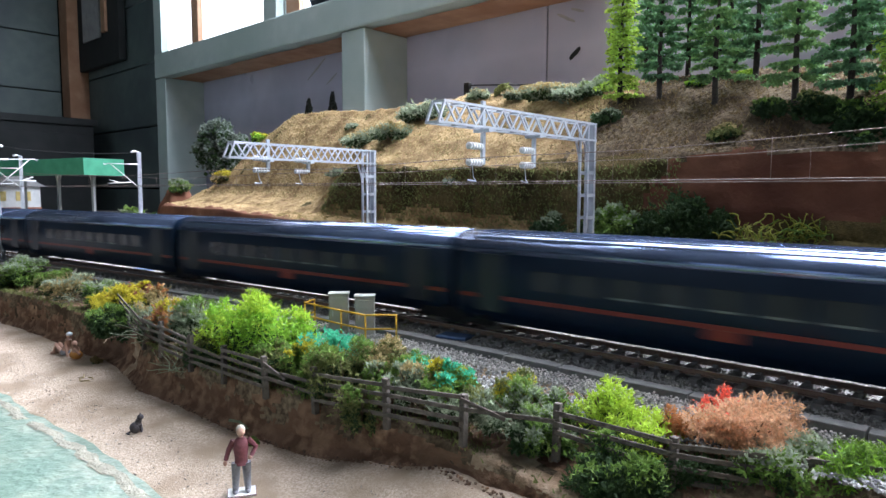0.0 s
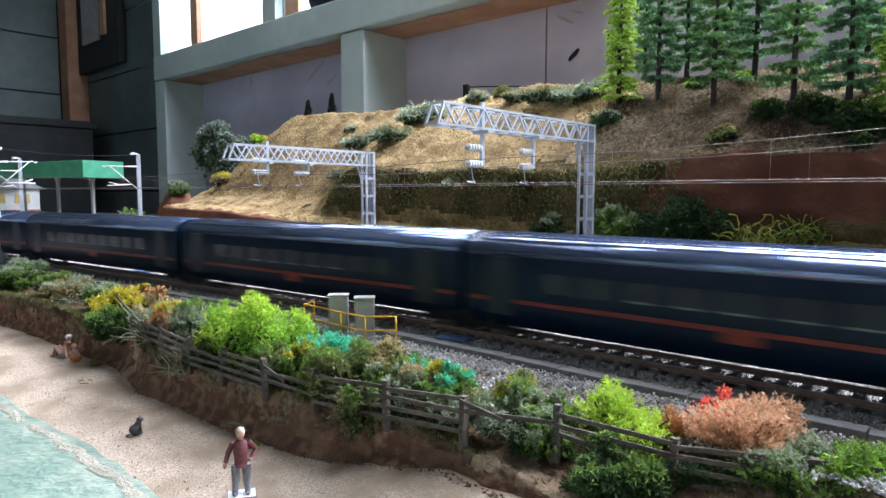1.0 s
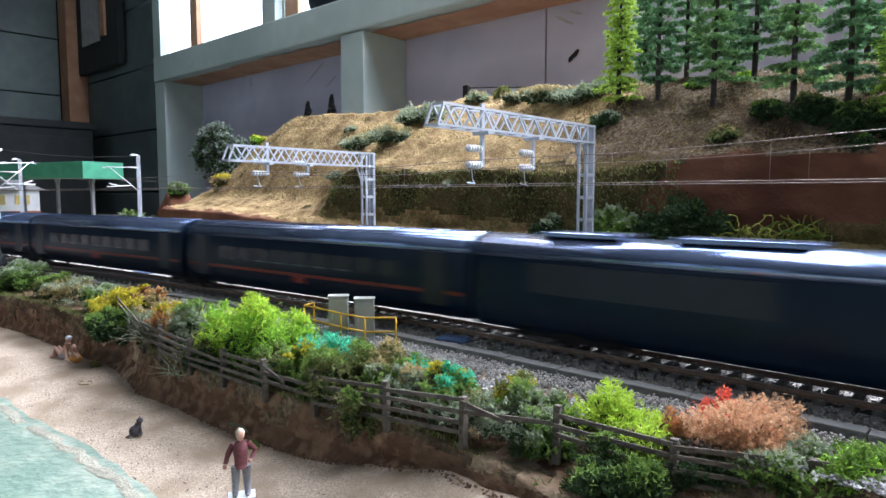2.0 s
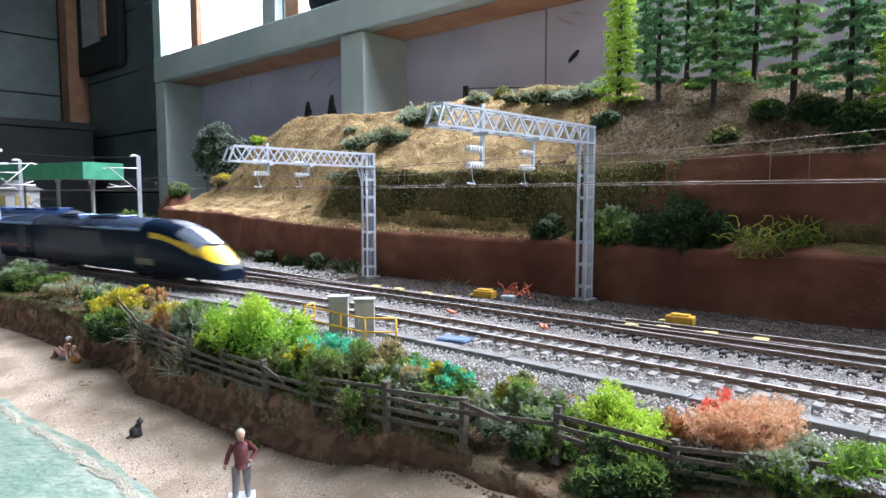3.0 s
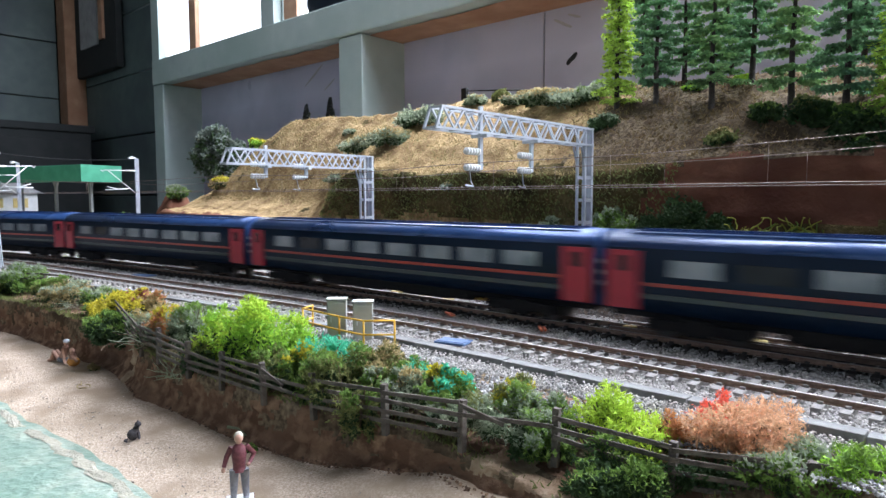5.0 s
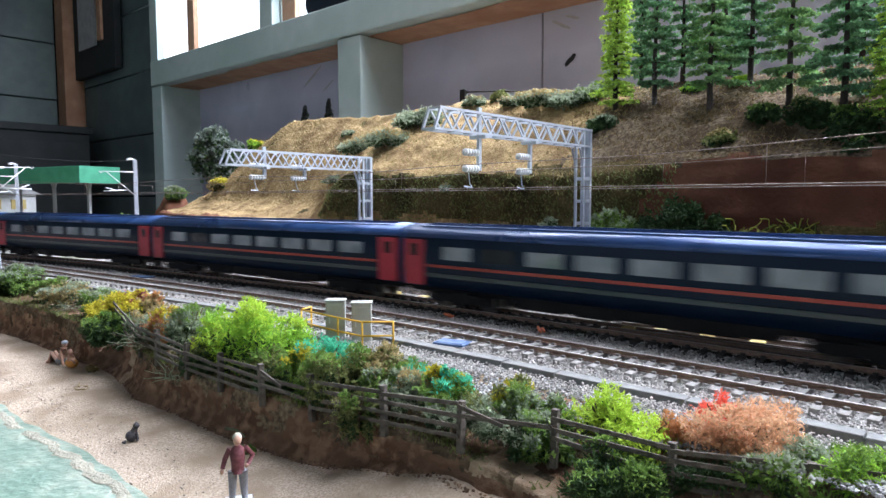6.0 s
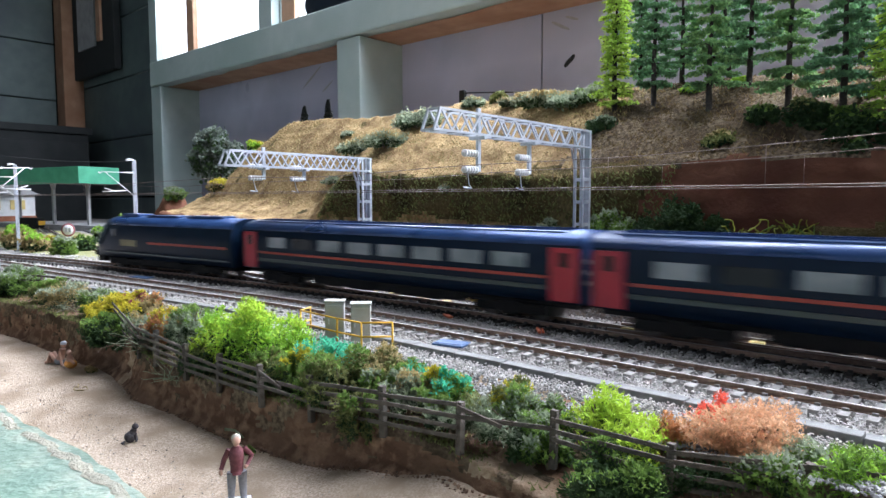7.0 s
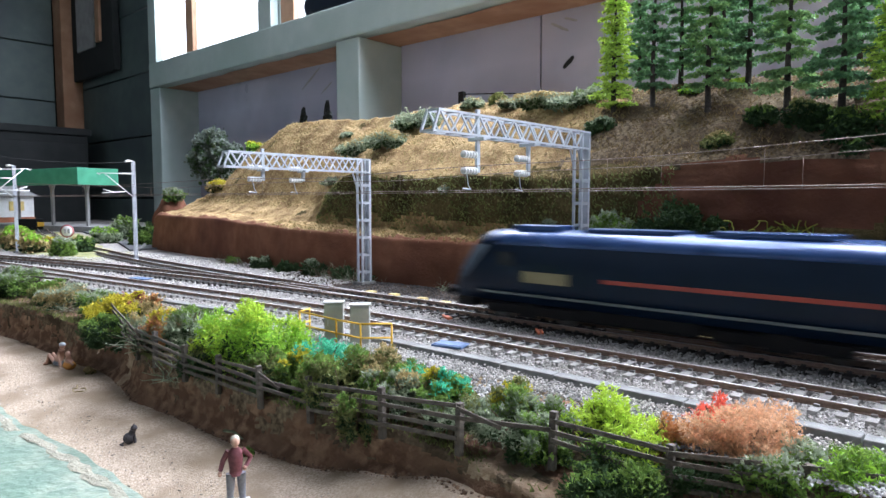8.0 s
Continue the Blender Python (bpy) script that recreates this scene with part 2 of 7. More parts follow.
M["skyglow"] = glow("bright_sky", (0.93, 0.97, 1.0), 2.6)
LEAF = {
    "lime": leaf_mat("lime_leaf", (0.30, 0.48, 0.03), (0.54, 0.70, 0.08)),
    "fresh": leaf_mat("fresh_leaf", (0.17, 0.38, 0.03), (0.38, 0.62, 0.07)),
    "mid": leaf_mat("mid_leaf", (0.09, 0.18, 0.03), (0.22, 0.34, 0.07)),
    "olive": leaf_mat("olive_leaf", (0.11, 0.13, 0.035), (0.25, 0.27, 0.09)),
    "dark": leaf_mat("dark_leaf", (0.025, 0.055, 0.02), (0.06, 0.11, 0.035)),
    "sage": leaf_mat("sage_leaf", (0.19, 0.24, 0.15), (0.38, 0.43, 0.29)),
    "teal": leaf_mat("teal_leaf", (0.04, 0.36, 0.21), (0.10, 0.56, 0.34)),
    "yellow": leaf_mat("yellow_leaf", (0.42, 0.36, 0.02), (0.62, 0.55, 0.05)),
    "rust": leaf_mat("rust_leaf", (0.44, 0.17, 0.06), (0.64, 0.32, 0.13)),
    "peach": leaf_mat("peach_leaf", (0.58, 0.30, 0.15), (0.76, 0.50, 0.30)),
    "red": leaf_mat("red_leaf", (0.80, 0.13, 0.08), (0.90, 0.22, 0.14)),
    "plum": leaf_mat("plum_leaf", (0.20, 0.05, 0.05), (0.34, 0.11, 0.10)),
    "straw": leaf_mat("straw_leaf", (0.32, 0.24, 0.10), (0.48, 0.38, 0.18)),
    "pine": leaf_mat("pine_needle", (0.065, 0.17, 0.095), (0.19, 0.36, 0.165)),
    "pinelime": leaf_mat("young_pine_needle", (0.28, 0.47, 0.06), (0.50, 0.68, 0.11)),
    "twig": mat("dry_twig", (0.13, 0.09, 0.055), (0.22, 0.16, 0.10), rough=0.9, scale=300),
}


# ---------- building blocks ----------
def link(name, bm, material, parent=None, label="", m=None):
    me = bpy.data.meshes.new(name)
    bm.to_mesh(me)
    bm.free()
    for mm in (material if isinstance(material, (list, tuple)) else (material,)):
        me.materials.append(mm)
    ob = new(name, me)
    if parent is not None:
        ob.parent = parent
    if m is not None:
        ob.matrix_basis = m
    if label:
        ob["label"] = label
    return ob


def part(name, bm, material, parent, label=""):
    return link(name, bm, material, parent, label)


def shared(name, ob, parent, m=None):
    o = new(name, ob.data)
    o.parent = parent
    if m is not None:
        o.matrix_basis = m
    return o


def thing(name, label, category, m, group="", kind=""):
    ob = new(name)
    ob.empty_display_size = 0.01
    ob.matrix_basis = m
    return tagged(ob, label, category, group, kind)


def box(bm, x0, x1, y0, y1, z0, z1, bevel=0.0, mi=0):
    r = bmesh.ops.create_cube(bm, size=1.0)
    vs = r["verts"]
    for v in vs:
        v.co = Vector(((x0 + x1) / 2 + v.co.x * (x1 - x0), (y0 + y1) / 2 + v.co.y * (y1 - y0), (z0 + z1) / 2 + v.co.z * (z1 - z0)))
    fs = {f for v in vs for f in v.link_faces}
    for f in fs:
        f.material_index = mi
    if bevel:
        es = list({e for v in vs for e in v.link_edges})
        bmesh.ops.bevel(bm, geom=es, offset=bevel, segments=2, affect="EDGES", profile=0.6)
    return vs


def beam(bm, p, q, w, h=None, mi=0):
    """A square bar from p to q."""
    p, q = Vector(p), Vector(q)
    h = h or w
    d = q - p
    if d.length < 1e-7:
        return
    m = Matrix.Translation((p + q) / 2) @ d.to_track_quat("X", "Z").to_matrix().to_4x4()
    r = bmesh.ops.create_cube(bm, size=1.0)
    for v in r["verts"]:
        v.co = m @ Vector((v.co.x * d.length, v.co.y * w, v.co.z * h))
    for f in {f for v in r["verts"] for f in v.link_faces}:
        f.material_index = mi


def rod(bm, p, q, r0, r1=None, seg=8, mi=0):
    p, q = Vector(p), Vector(q)
    d = q - p
    if d.length < 1e-7:
        return
    m = Matrix.Translation((p + q) / 2) @ d.to_track_quat("Z", "X").to_matrix().to_4x4()
    r = bmesh.ops.create_cone(bm, cap_ends=True, segments=seg, radius1=r0, radius2=r0 if r1 is None else r1, depth=d.length, matrix=m)
    for f in {f for v in r["verts"] for f in v.link_faces}:
        f.material_index, f.smooth = mi, True


def tube(bm, pts, r, seg=5):
    rings = []
    whole = (Vector(pts[-1]) - Vector(pts[0])).normalized()
    ref = Vector((0, 1, 0)) if abs(whole.z) > 0.75 else Vector((0, 0, 1))
    for i, p in enumerate(pts):
        p = Vector(p)
        d = (Vector(pts[min(i + 1, len(pts) - 1)]) - Vector(pts[max(i - 1, 0)])).normalized()
        a = d.cross(ref)
        a = a.normalized() if a.length > 1e-4 else Vector((1, 0, 0))
        b = d.cross(a)
        rr = r(i / max(len(pts) - 1, 1)) if callable(r) else r
        rings.append([bm.verts.new(p + (a * math.cos(k * math.tau / seg) + b * math.sin(k * math.tau / seg)) * rr) for k in range(seg)])
    made = []
    for A, B in zip(rings, rings[1:]):
        for k in range(seg):
            f = bm.faces.new((A[k], A[(k + 1) % seg], B[(k + 1) % seg], B[k]))
            f.smooth = True
            made.append(f)
    for R, s in ((rings[0], 1), (rings[-1], -1)):
        made.append(bm.faces.new(R[::s]))
    return made


def grid_mesh(name, rows, material, m=LAY, smooth=True, mat_of=None):
    """A sheet over rows of points; rows all have the same length."""
    R, C = len(rows), len(rows[0])
    vs = [tuple(p) for r in rows for p in r]
    fs = [(i * C + j, i * C + j + 1, (i + 1) * C + j + 1, (i + 1) * C + j) for i in range(R - 1) for j in range(C - 1)]
    me = bpy.data.meshes.new(name)
    me.from_pydata(vs, [], fs)
    for mm in (material if isinstance(material, (list, tuple)) else (material,)):
        me.materials.append(mm)
    if mat_of:
        for p in me.polygons:
            c = p.center
            p.material_index = mat_of(c.x, -c.y, c.z, p.normal)
    for p in me.polygons:
        p.use_smooth = smooth
    ob = new(name, me)
    ob.matrix_basis = m
    return ob


def fbm(s, n, k, seed=0.0, oct=3):
    v, a, f = 0.0, 1.0, k
    for _ in range(oct):
        v += a * noise.noise(Vector((s * f, n * f, seed)))
        a, f = a * 0.5, f * 2.1
    return v


def lerp_table(x, table):
    return float(np.interp(x, [t[0] for t in table], [t[1] for t in table]))


def smooth(x, a, b):
    t = min(max((x - a) / (b - a), 0), 1)
    return t * t * (3 - 2 * t)


# ---------- the lines: arc length, s, n, heading (from +s towards -n) ----------
def line_path(n0, bends, lo=-4.6, hi=6.3, step=0.005):
    def kap(a):
        for a0, a1, ang in bends:
            if a0 <= a < a1:
                return radians(ang) / (a1 - a0)
        return 0.0
    halves = []
    for sg, end in ((1, hi), (-1, lo)):
        a = s = th = 0.0
        n, row = n0, []
        while abs(a) < abs(end):
            k = kap(a + sg * step / 2)
            tm = th + sg * k * step / 2
            row.append((a, s, n, th))
            s, n, th, a = s + sg * step * math.cos(tm), n - sg * step * math.sin(tm), th + sg * k * step, a + sg * step
        halves.append(row)
    return np.array(halves[1][:0:-1] + halves[0])


LINE_A = line_path(0.2535, [(-2.9, -1.2, 180), (0.20, 0.42, 5.7), (0.85, 2.55, 174.3)])
LINE_B = line_path(0.309, [(-3.10, -1.2, 180), (0.25, 0.50, 6), (0.65, 0.95, 8), (0.95, 2.76, 166)])
LINE_C = line_path(0.309, [(0.25, 0.34, 1), (0.34, 0.40, -5.5), (0.40, 0.52, 2.5), (0.56, 1.0, -7), (1.0, 1.9, -8)], lo=-0.01, hi=2.2)
LINE_D = line_path(0.3245, [(0.02, 0.12, 5), (0.12, 0.22, -5)], lo=-1.1, hi=0.24)


def on_line(P, a):
    return [float(np.interp(a, P[:, 0], P[:, k])) for k in (1, 2, 3)]


def line_point(P, a, off=0.0):
    s, n, th = on_line(P, a)
    return s - off * math.sin(th), n - off * math.cos(th), th


# ---------- room ----------
def structure(ob, label, category):
    return tagged(ob, label, category, kind="structure")


def room():
    S0, S1, N0 = -2.7, 2.86, -2.1
    bm = bmesh.new()
    box(bm, S0 - 0.2, S1 + 0.9, -BACK_N - 0.3, -N0 + 0.2, -1.06, -1.0)
    structure(link("floor", bm, M["darkfloor"], m=LAY), "worn timber floor of the layout room", "floor")
    bm = bmesh.new()
    a, b, c, d = ADDED_SKYLIGHT
    box(bm, S0 - 0.2, a, -BACK_N - 0.3, -N0 + 0.2, 1.45, 1.5)
    box(bm, b, S1 + 0.9, -BACK_N - 0.3, -N0 + 0.2, 1.45, 1.5)
    box(bm, a, b, -BACK_N - 0.3, -d, 1.45, 1.5)
    box(bm, a, b, -c, -N0 + 0.2, 1.45, 1.5)
    structure(link("ceiling", bm, M["plaster"], m=LAY), "dull plain ceiling with an added roof light opening", "ceiling")
    # back wall: lower recessed sheet, studs, beam, upper wall with openings
    bm = bmesh.new()
    box(bm, S0, S1, -BACK_N - 0.06, -BACK_N, -1.0, BEAM + 0.03)
    w = structure(link("wall_back", bm, M["plaster"], m=LAY), "boarded back wall behind the layout", "wall")
    for a, b in ((-2.68, -1.29), (-1.288, -0.05), (-0.048, 0.705), (0.709, 1.088), (1.17, 2.035)):
        bm = bmesh.new()
        vs = box(bm, a, b, -BACK_N, -BACK_N + 0.004, -0.02, BEAM - 0.001)
        part("backdrop_panel", bm, M["backdrop"], w, "violet-grey painted sky sheet")
    beam_ob = bmesh.new()
    box(beam_ob, S0, 2.095, -BACK_N - 0.02, -WALL_N, BEAM, SILL, 0.004)
    # raw timber underside shows where the paint stops
    b = structure(link("trim_beam", beam_ob, M["wallgreen"], m=LAY), "sage-green painted timber beam along the wall", "beam")
    bm = bmesh.new()
    rows = 90
    vs0 = []
    for i in range(rows):
        s = S0 + (2.09 - S0) * i / (rows - 1)
        e = 0.030 + 0.014 * noise.noise(Vector((s * 9, 0, 1))) + 0.006 * noise.noise(Vector((s * 40, 0, 3)))
        vs0.append((bm.verts.new((s, -WALL_N - max(e, 0.001), BEAM - 0.0025)), bm.verts.new((s, -BACK_N + 0.002, BEAM - 0.0025))))
    for p, q in zip(vs0, vs0[1:]):
        bm.faces.new((p[0], q[0], q[1], p[1]))
    part("bare_underside", bm, M["barewood"], b, "unpainted brown timber underside")
    k = 0
    for a, c in ((1.090, 1.168), (2.030, 2.095), (-0.055, 0.02), (-1.30, -1.22)):
        bm = bmesh.new()
        box(bm, a, c, -BACK_N + 0.0005, -WALL_N - 0.003, -0.9, BEAM - 0.003, 0.003)
        k += 1
        structure(link("wall_stud_%d" % k, bm, M["wallgreen"], m=LAY), "sage-green painted boxed stud", "column")
    # upper wall round the openings
    bm = bmesh.new()
    box(bm, S0, 2.095, -WALL_N - 0.025, -WALL_N - 0.003, WIN_TOP, 1.45)
    edges = [S0] + [v for w2 in sorted(WINDOWS) for v in w2] + [2.095]
    for a, c in zip(edges[0::2], edges[1::2]):
        box(bm, a, c, -WALL_N - 0.025, -WALL_N - 0.003, SILL, WIN_TOP)
    structure(link("wall_upper", bm, M["wallgreen"], m=LAY), "sage-green upper wall with window openings", "wall")
    for i, (a, c) in enumerate(WINDOWS):
        wn = structure(thing("window_%d" % (i + 1), "bright overexposed window with a worn timber frame", "window", LAY), "", "")
        a, c = a - 0.025, c + (0.10 if i == 0 else 0.025)
        bm = bmesh.new()
        for x0, x1, z0, z1 in ((a, a + 0.03, SILL, WIN_TOP), (c - 0.03, c, SILL, WIN_TOP), (a + 0.03, c - 0.03, WIN_TOP - 0.03, WIN_TOP), (a + 0.03, c - 0.03, SILL, SILL + 0.005)):
            box(bm, x0, x1, -WALL_N - 0.048, -WALL_N - 0.028, z0, z1, 0.002)
        part("window_frame", bm, M["wallgreen"], wn)
        for s in ((1.885,) if i == 0 else ((1.395, 1.02) if i == 1 else (c - (c - a) * 0.13, c - (c - a) * 0.6))):
            bm = bmesh.new()
            hw = 0.020 if i != 1 or s < 1.2 else 0.034
            box(bm, s - hw, s + hw, -WALL_N - 0.046, -WALL_N - 0.030, SILL + 0.005, WIN_TOP - 0.03, 0.002)
            part("mullion", bm, M["barewood"], wn, "peeling brown and white mullion")
    bm = bmesh.new()
    box(bm, -2.6, 3.4, -WALL_N - 0.62, -WALL_N - 0.60, SILL - 0.9, WIN_TOP + 1.2)
    structure(link("backdrop", bm, M["skyglow"], m=LAY), "white overcast sky outside the windows", "sky")
    # left part of the back wall: boards, dark picture, corner post; end wall of boards; boards in shade-darkened paint
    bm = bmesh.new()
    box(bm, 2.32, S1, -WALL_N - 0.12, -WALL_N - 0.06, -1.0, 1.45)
    wl = structure(link("wall_back_left", bm, M["dark"], m=LAY), "sage-green boarded wall beyond the window, shade in its colour", "wall")
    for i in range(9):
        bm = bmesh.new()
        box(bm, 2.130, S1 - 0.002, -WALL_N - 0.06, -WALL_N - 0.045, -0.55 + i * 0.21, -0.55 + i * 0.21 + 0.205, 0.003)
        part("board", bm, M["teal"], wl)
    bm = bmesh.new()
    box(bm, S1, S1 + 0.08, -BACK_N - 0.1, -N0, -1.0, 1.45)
    we = structure(link("wall_end", bm, M["dark"], m=LAY), "sage-green boarded end wall with shade in its colour", "wall")
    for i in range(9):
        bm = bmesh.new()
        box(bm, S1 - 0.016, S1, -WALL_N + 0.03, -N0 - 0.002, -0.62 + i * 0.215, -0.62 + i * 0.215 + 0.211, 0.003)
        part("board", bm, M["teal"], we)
    bm = bmesh.new()
    # post cut short where the corner goes dark
    box(bm, S1 - 0.10, S1 - 0.018, -WALL_N - 0.044, -WALL_N + 0.028, 0.34, 1.448, 0.004)
    structure(link("trim_corner_post", bm, M["barewood"], m=LAY), "bare brown timber corner post", "post")
    pic = thing("picture_frame", "dark framed picture hanging in the corner", "picture", LAY @ pose(2.60, -WALL_N + 0.008, 0.66, 0, 0, 0))
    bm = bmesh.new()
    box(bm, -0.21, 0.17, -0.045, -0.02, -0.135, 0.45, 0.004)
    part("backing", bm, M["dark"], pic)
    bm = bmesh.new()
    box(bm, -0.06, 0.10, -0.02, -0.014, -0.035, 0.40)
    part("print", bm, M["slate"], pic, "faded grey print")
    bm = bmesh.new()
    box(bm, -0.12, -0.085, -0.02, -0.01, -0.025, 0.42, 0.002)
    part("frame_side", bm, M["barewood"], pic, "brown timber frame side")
    # added near-black block stands in for the corner's unclear dark mass
    cb = thing("dark_corner_block", "low black block standing in for the dark corner", "cupboard", LAY @ pose(2.66, -0.40, -1.0))
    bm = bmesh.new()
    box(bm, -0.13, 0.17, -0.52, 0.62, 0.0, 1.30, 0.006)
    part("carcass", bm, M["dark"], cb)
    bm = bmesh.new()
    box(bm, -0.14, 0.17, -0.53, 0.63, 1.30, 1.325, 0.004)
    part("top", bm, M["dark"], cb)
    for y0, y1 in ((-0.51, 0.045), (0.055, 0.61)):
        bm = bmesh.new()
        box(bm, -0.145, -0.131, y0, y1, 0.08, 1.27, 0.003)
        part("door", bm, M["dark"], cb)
    # small dark and pale smears on the painted sheet
    for s, z, tn, l, h, mt in ((0.644, 0.325, 40, 0.030, 0.010, M["dark"]), (0.664, 0.392, -28, 0.045, 0.006, M["slate"]), (0.640, 0.402, -20, 0.030, 0.005, M["slate"]), (1.424, 0.392, 32, 0.090, 0.007, M["slate"]), (1.36, 0.36, 30, 0.05, 0.005, M["slate"]), (0.57, 0.352, 0, 0.012, 0.012, M["dark"])):
        bm = bmesh.new()
        ring = []
        for i in range(14):
            t = i / 14 * math.tau
            ring.append(bm.verts.new((math.cos(t) * l / 2 * (1 + 0.25 * noise.noise(Vector((t, s, 0)))), 0, math.sin(t) * h / 2 * (1 + 0.5 * noise.noise(Vector((t * 2, s, 3)))))))
        bm.faces.new(ring)
        pt = part("smear_mark", bm, mt, w, "small smear mark")
        pt.matrix_basis = pose(s, -BACK_N + 0.0065, z, 0, tn, 0)
    cl = thing("cloth_bundle", "dark navy cloth bundle lying on the window sill", "cloth", LAY @ pose(1.19, -WALL_N - 0.012, SILL))
    bm = bmesh.new()
    r = bmesh.ops.create_icosphere(bm, subdivisions=4, radius=1.0)
    for v in r["verts"]:
        k = 1 + 0.20 * noise.noise(v.co * 1.8) + 0.07 * noise.noise(v.co * 5)
        v.co = Vector((v.co.x * 0.105 * k, v.co.y * 0.010, max(0.0, (v.co.z + 0.25)) * 0.060 * k))
    for f in bm.faces:
        f.smooth = True
    part("cloth", bm, M["navydoor"], cl)
    # walls that close the room, in the same darkened paint to cut bounce
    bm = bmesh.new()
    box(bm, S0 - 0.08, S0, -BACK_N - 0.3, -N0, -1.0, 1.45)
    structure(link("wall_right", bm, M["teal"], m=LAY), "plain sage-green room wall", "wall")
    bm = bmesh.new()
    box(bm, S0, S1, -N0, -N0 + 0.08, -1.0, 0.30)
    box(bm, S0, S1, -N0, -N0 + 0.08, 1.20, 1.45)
    edges = [S0] + [v for w2 in FILL_WINDOWS for v in w2] + [S1]
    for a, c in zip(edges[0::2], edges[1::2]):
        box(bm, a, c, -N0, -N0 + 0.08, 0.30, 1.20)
    structure(link("wall_front", bm, M["teal"], m=LAY), "sage-green room wall with two added windows", "wall")
    for i, (a, c) in enumerate(FILL_WINDOWS):
        wn = structure(thing("window_%d" % (i + 5), "plain timber-framed window added in the opposite wall", "window", LAY), "", "")
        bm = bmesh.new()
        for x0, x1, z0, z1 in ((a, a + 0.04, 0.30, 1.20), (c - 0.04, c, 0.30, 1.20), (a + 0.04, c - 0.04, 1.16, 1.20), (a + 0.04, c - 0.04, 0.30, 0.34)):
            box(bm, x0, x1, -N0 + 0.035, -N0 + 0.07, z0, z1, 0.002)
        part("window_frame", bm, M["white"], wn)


# ---------- ground ----------
# foot of the bank (n) along s; top of the bank; shore line
M["sandy"] = mat("sandy_earth", (0.36, 0.25, 0.16), (0.50, 0.38, 0.26), rough=0.97, scale=300, bump=0.9, bump_scale=900, third=(0.20, 0.12, 0.07), spec=0.08, big=40)
FOOT = [(-0.5, 0.150), (0.05, 0.147), (0.10, 0.147), (0.122, 0.149), (0.139, 0.153), (0.165, 0.151), (0.1875, 0.1500), (0.217, 0.1435), (0.2334, 0.1452), (0.267, 0.1415), (0.303, 0.1440), (0.339, 0.140), (0.370, 0.146),
        (0.395, 0.149), (0.433, 0.150), (0.51, 0.150), (0.608, 0.144), (0.75, 0.125), (1.2, 0.06)]
FOOT_Z = [(-0.5, -0.024), (0.10, -0.024), (0.139, -0.026), (0.165, -0.031), (0.1875, -0.0355), (0.23, -0.0385), (1.2, -0.0385)]
CREST = [(-0.5, 0.160), (0.03, 0.157), (0.10, 0.1546), (0.122, 0.1560), (0.139, 0.159), (0.165, 0.157), (0.202, 0.1525), (0.233, 0.1505), (0.267, 0.1490), (0.30, 0.1485), (0.33, 0.1465), (0.352, 0.150), (0.372, 0.156), (0.392, 0.160),
         (0.410, 0.166), (0.425, 0.164), (0.445, 0.158), (0.47, 0.1540), (0.50, 0.1545), (0.552, 0.153), (0.60, 0.147), (0.80, 0.13), (1.2, 0.075)]
CREST_Z = [(-0.5, -0.018), (0.10, -0.018), (0.13, -0.0165), (0.165, -0.0140), (0.20, -0.0155), (0.27, -0.0160), (0.35, -0.0145), (0.42, -0.0125), (1.2, -0.0125)]
SHORE = [(-0.5, 0.07), (0.05, 0.085), (0.23, 0.0912), (0.297, 0.092), (0.325, 0.0888), (0.367, 0.0874), (0.6, 0.075), (1.2, 0.02)]
CLIFF = [(-0.6, 0.43), (0.0, 0.412), (0.05, 0.406), (0.11, 0.401), (0.16, 0.399), (0.21, 0.399), (0.32, 0.396), (0.42, 0.388), (0.56, 0.392), (0.72, 0.412), (0.96, 0.439), (1.2, 0.47)]
HILL_END = 0.965


def ground_z(s, n):
    f = lerp_table(s, CREST)
    if s > 1.25 or s < -0.55 or n > f:
        return -0.0048
    return -0.06


def verge_z(s, n):
    """Height of the strip between the bank's crest and the ballast."""
    c, cr = lerp_table(s, CREST), lerp_table(s, CREST_Z)
    return cr + (-0.0052 - cr) * smooth((n - c) / max(verge_end(s) - c, 0.01), 0.15, 0.80)


def verge_end(s):
    return 0.207 - 0.06 * max(s - 0.45, 0) if s > 0 else 0.212


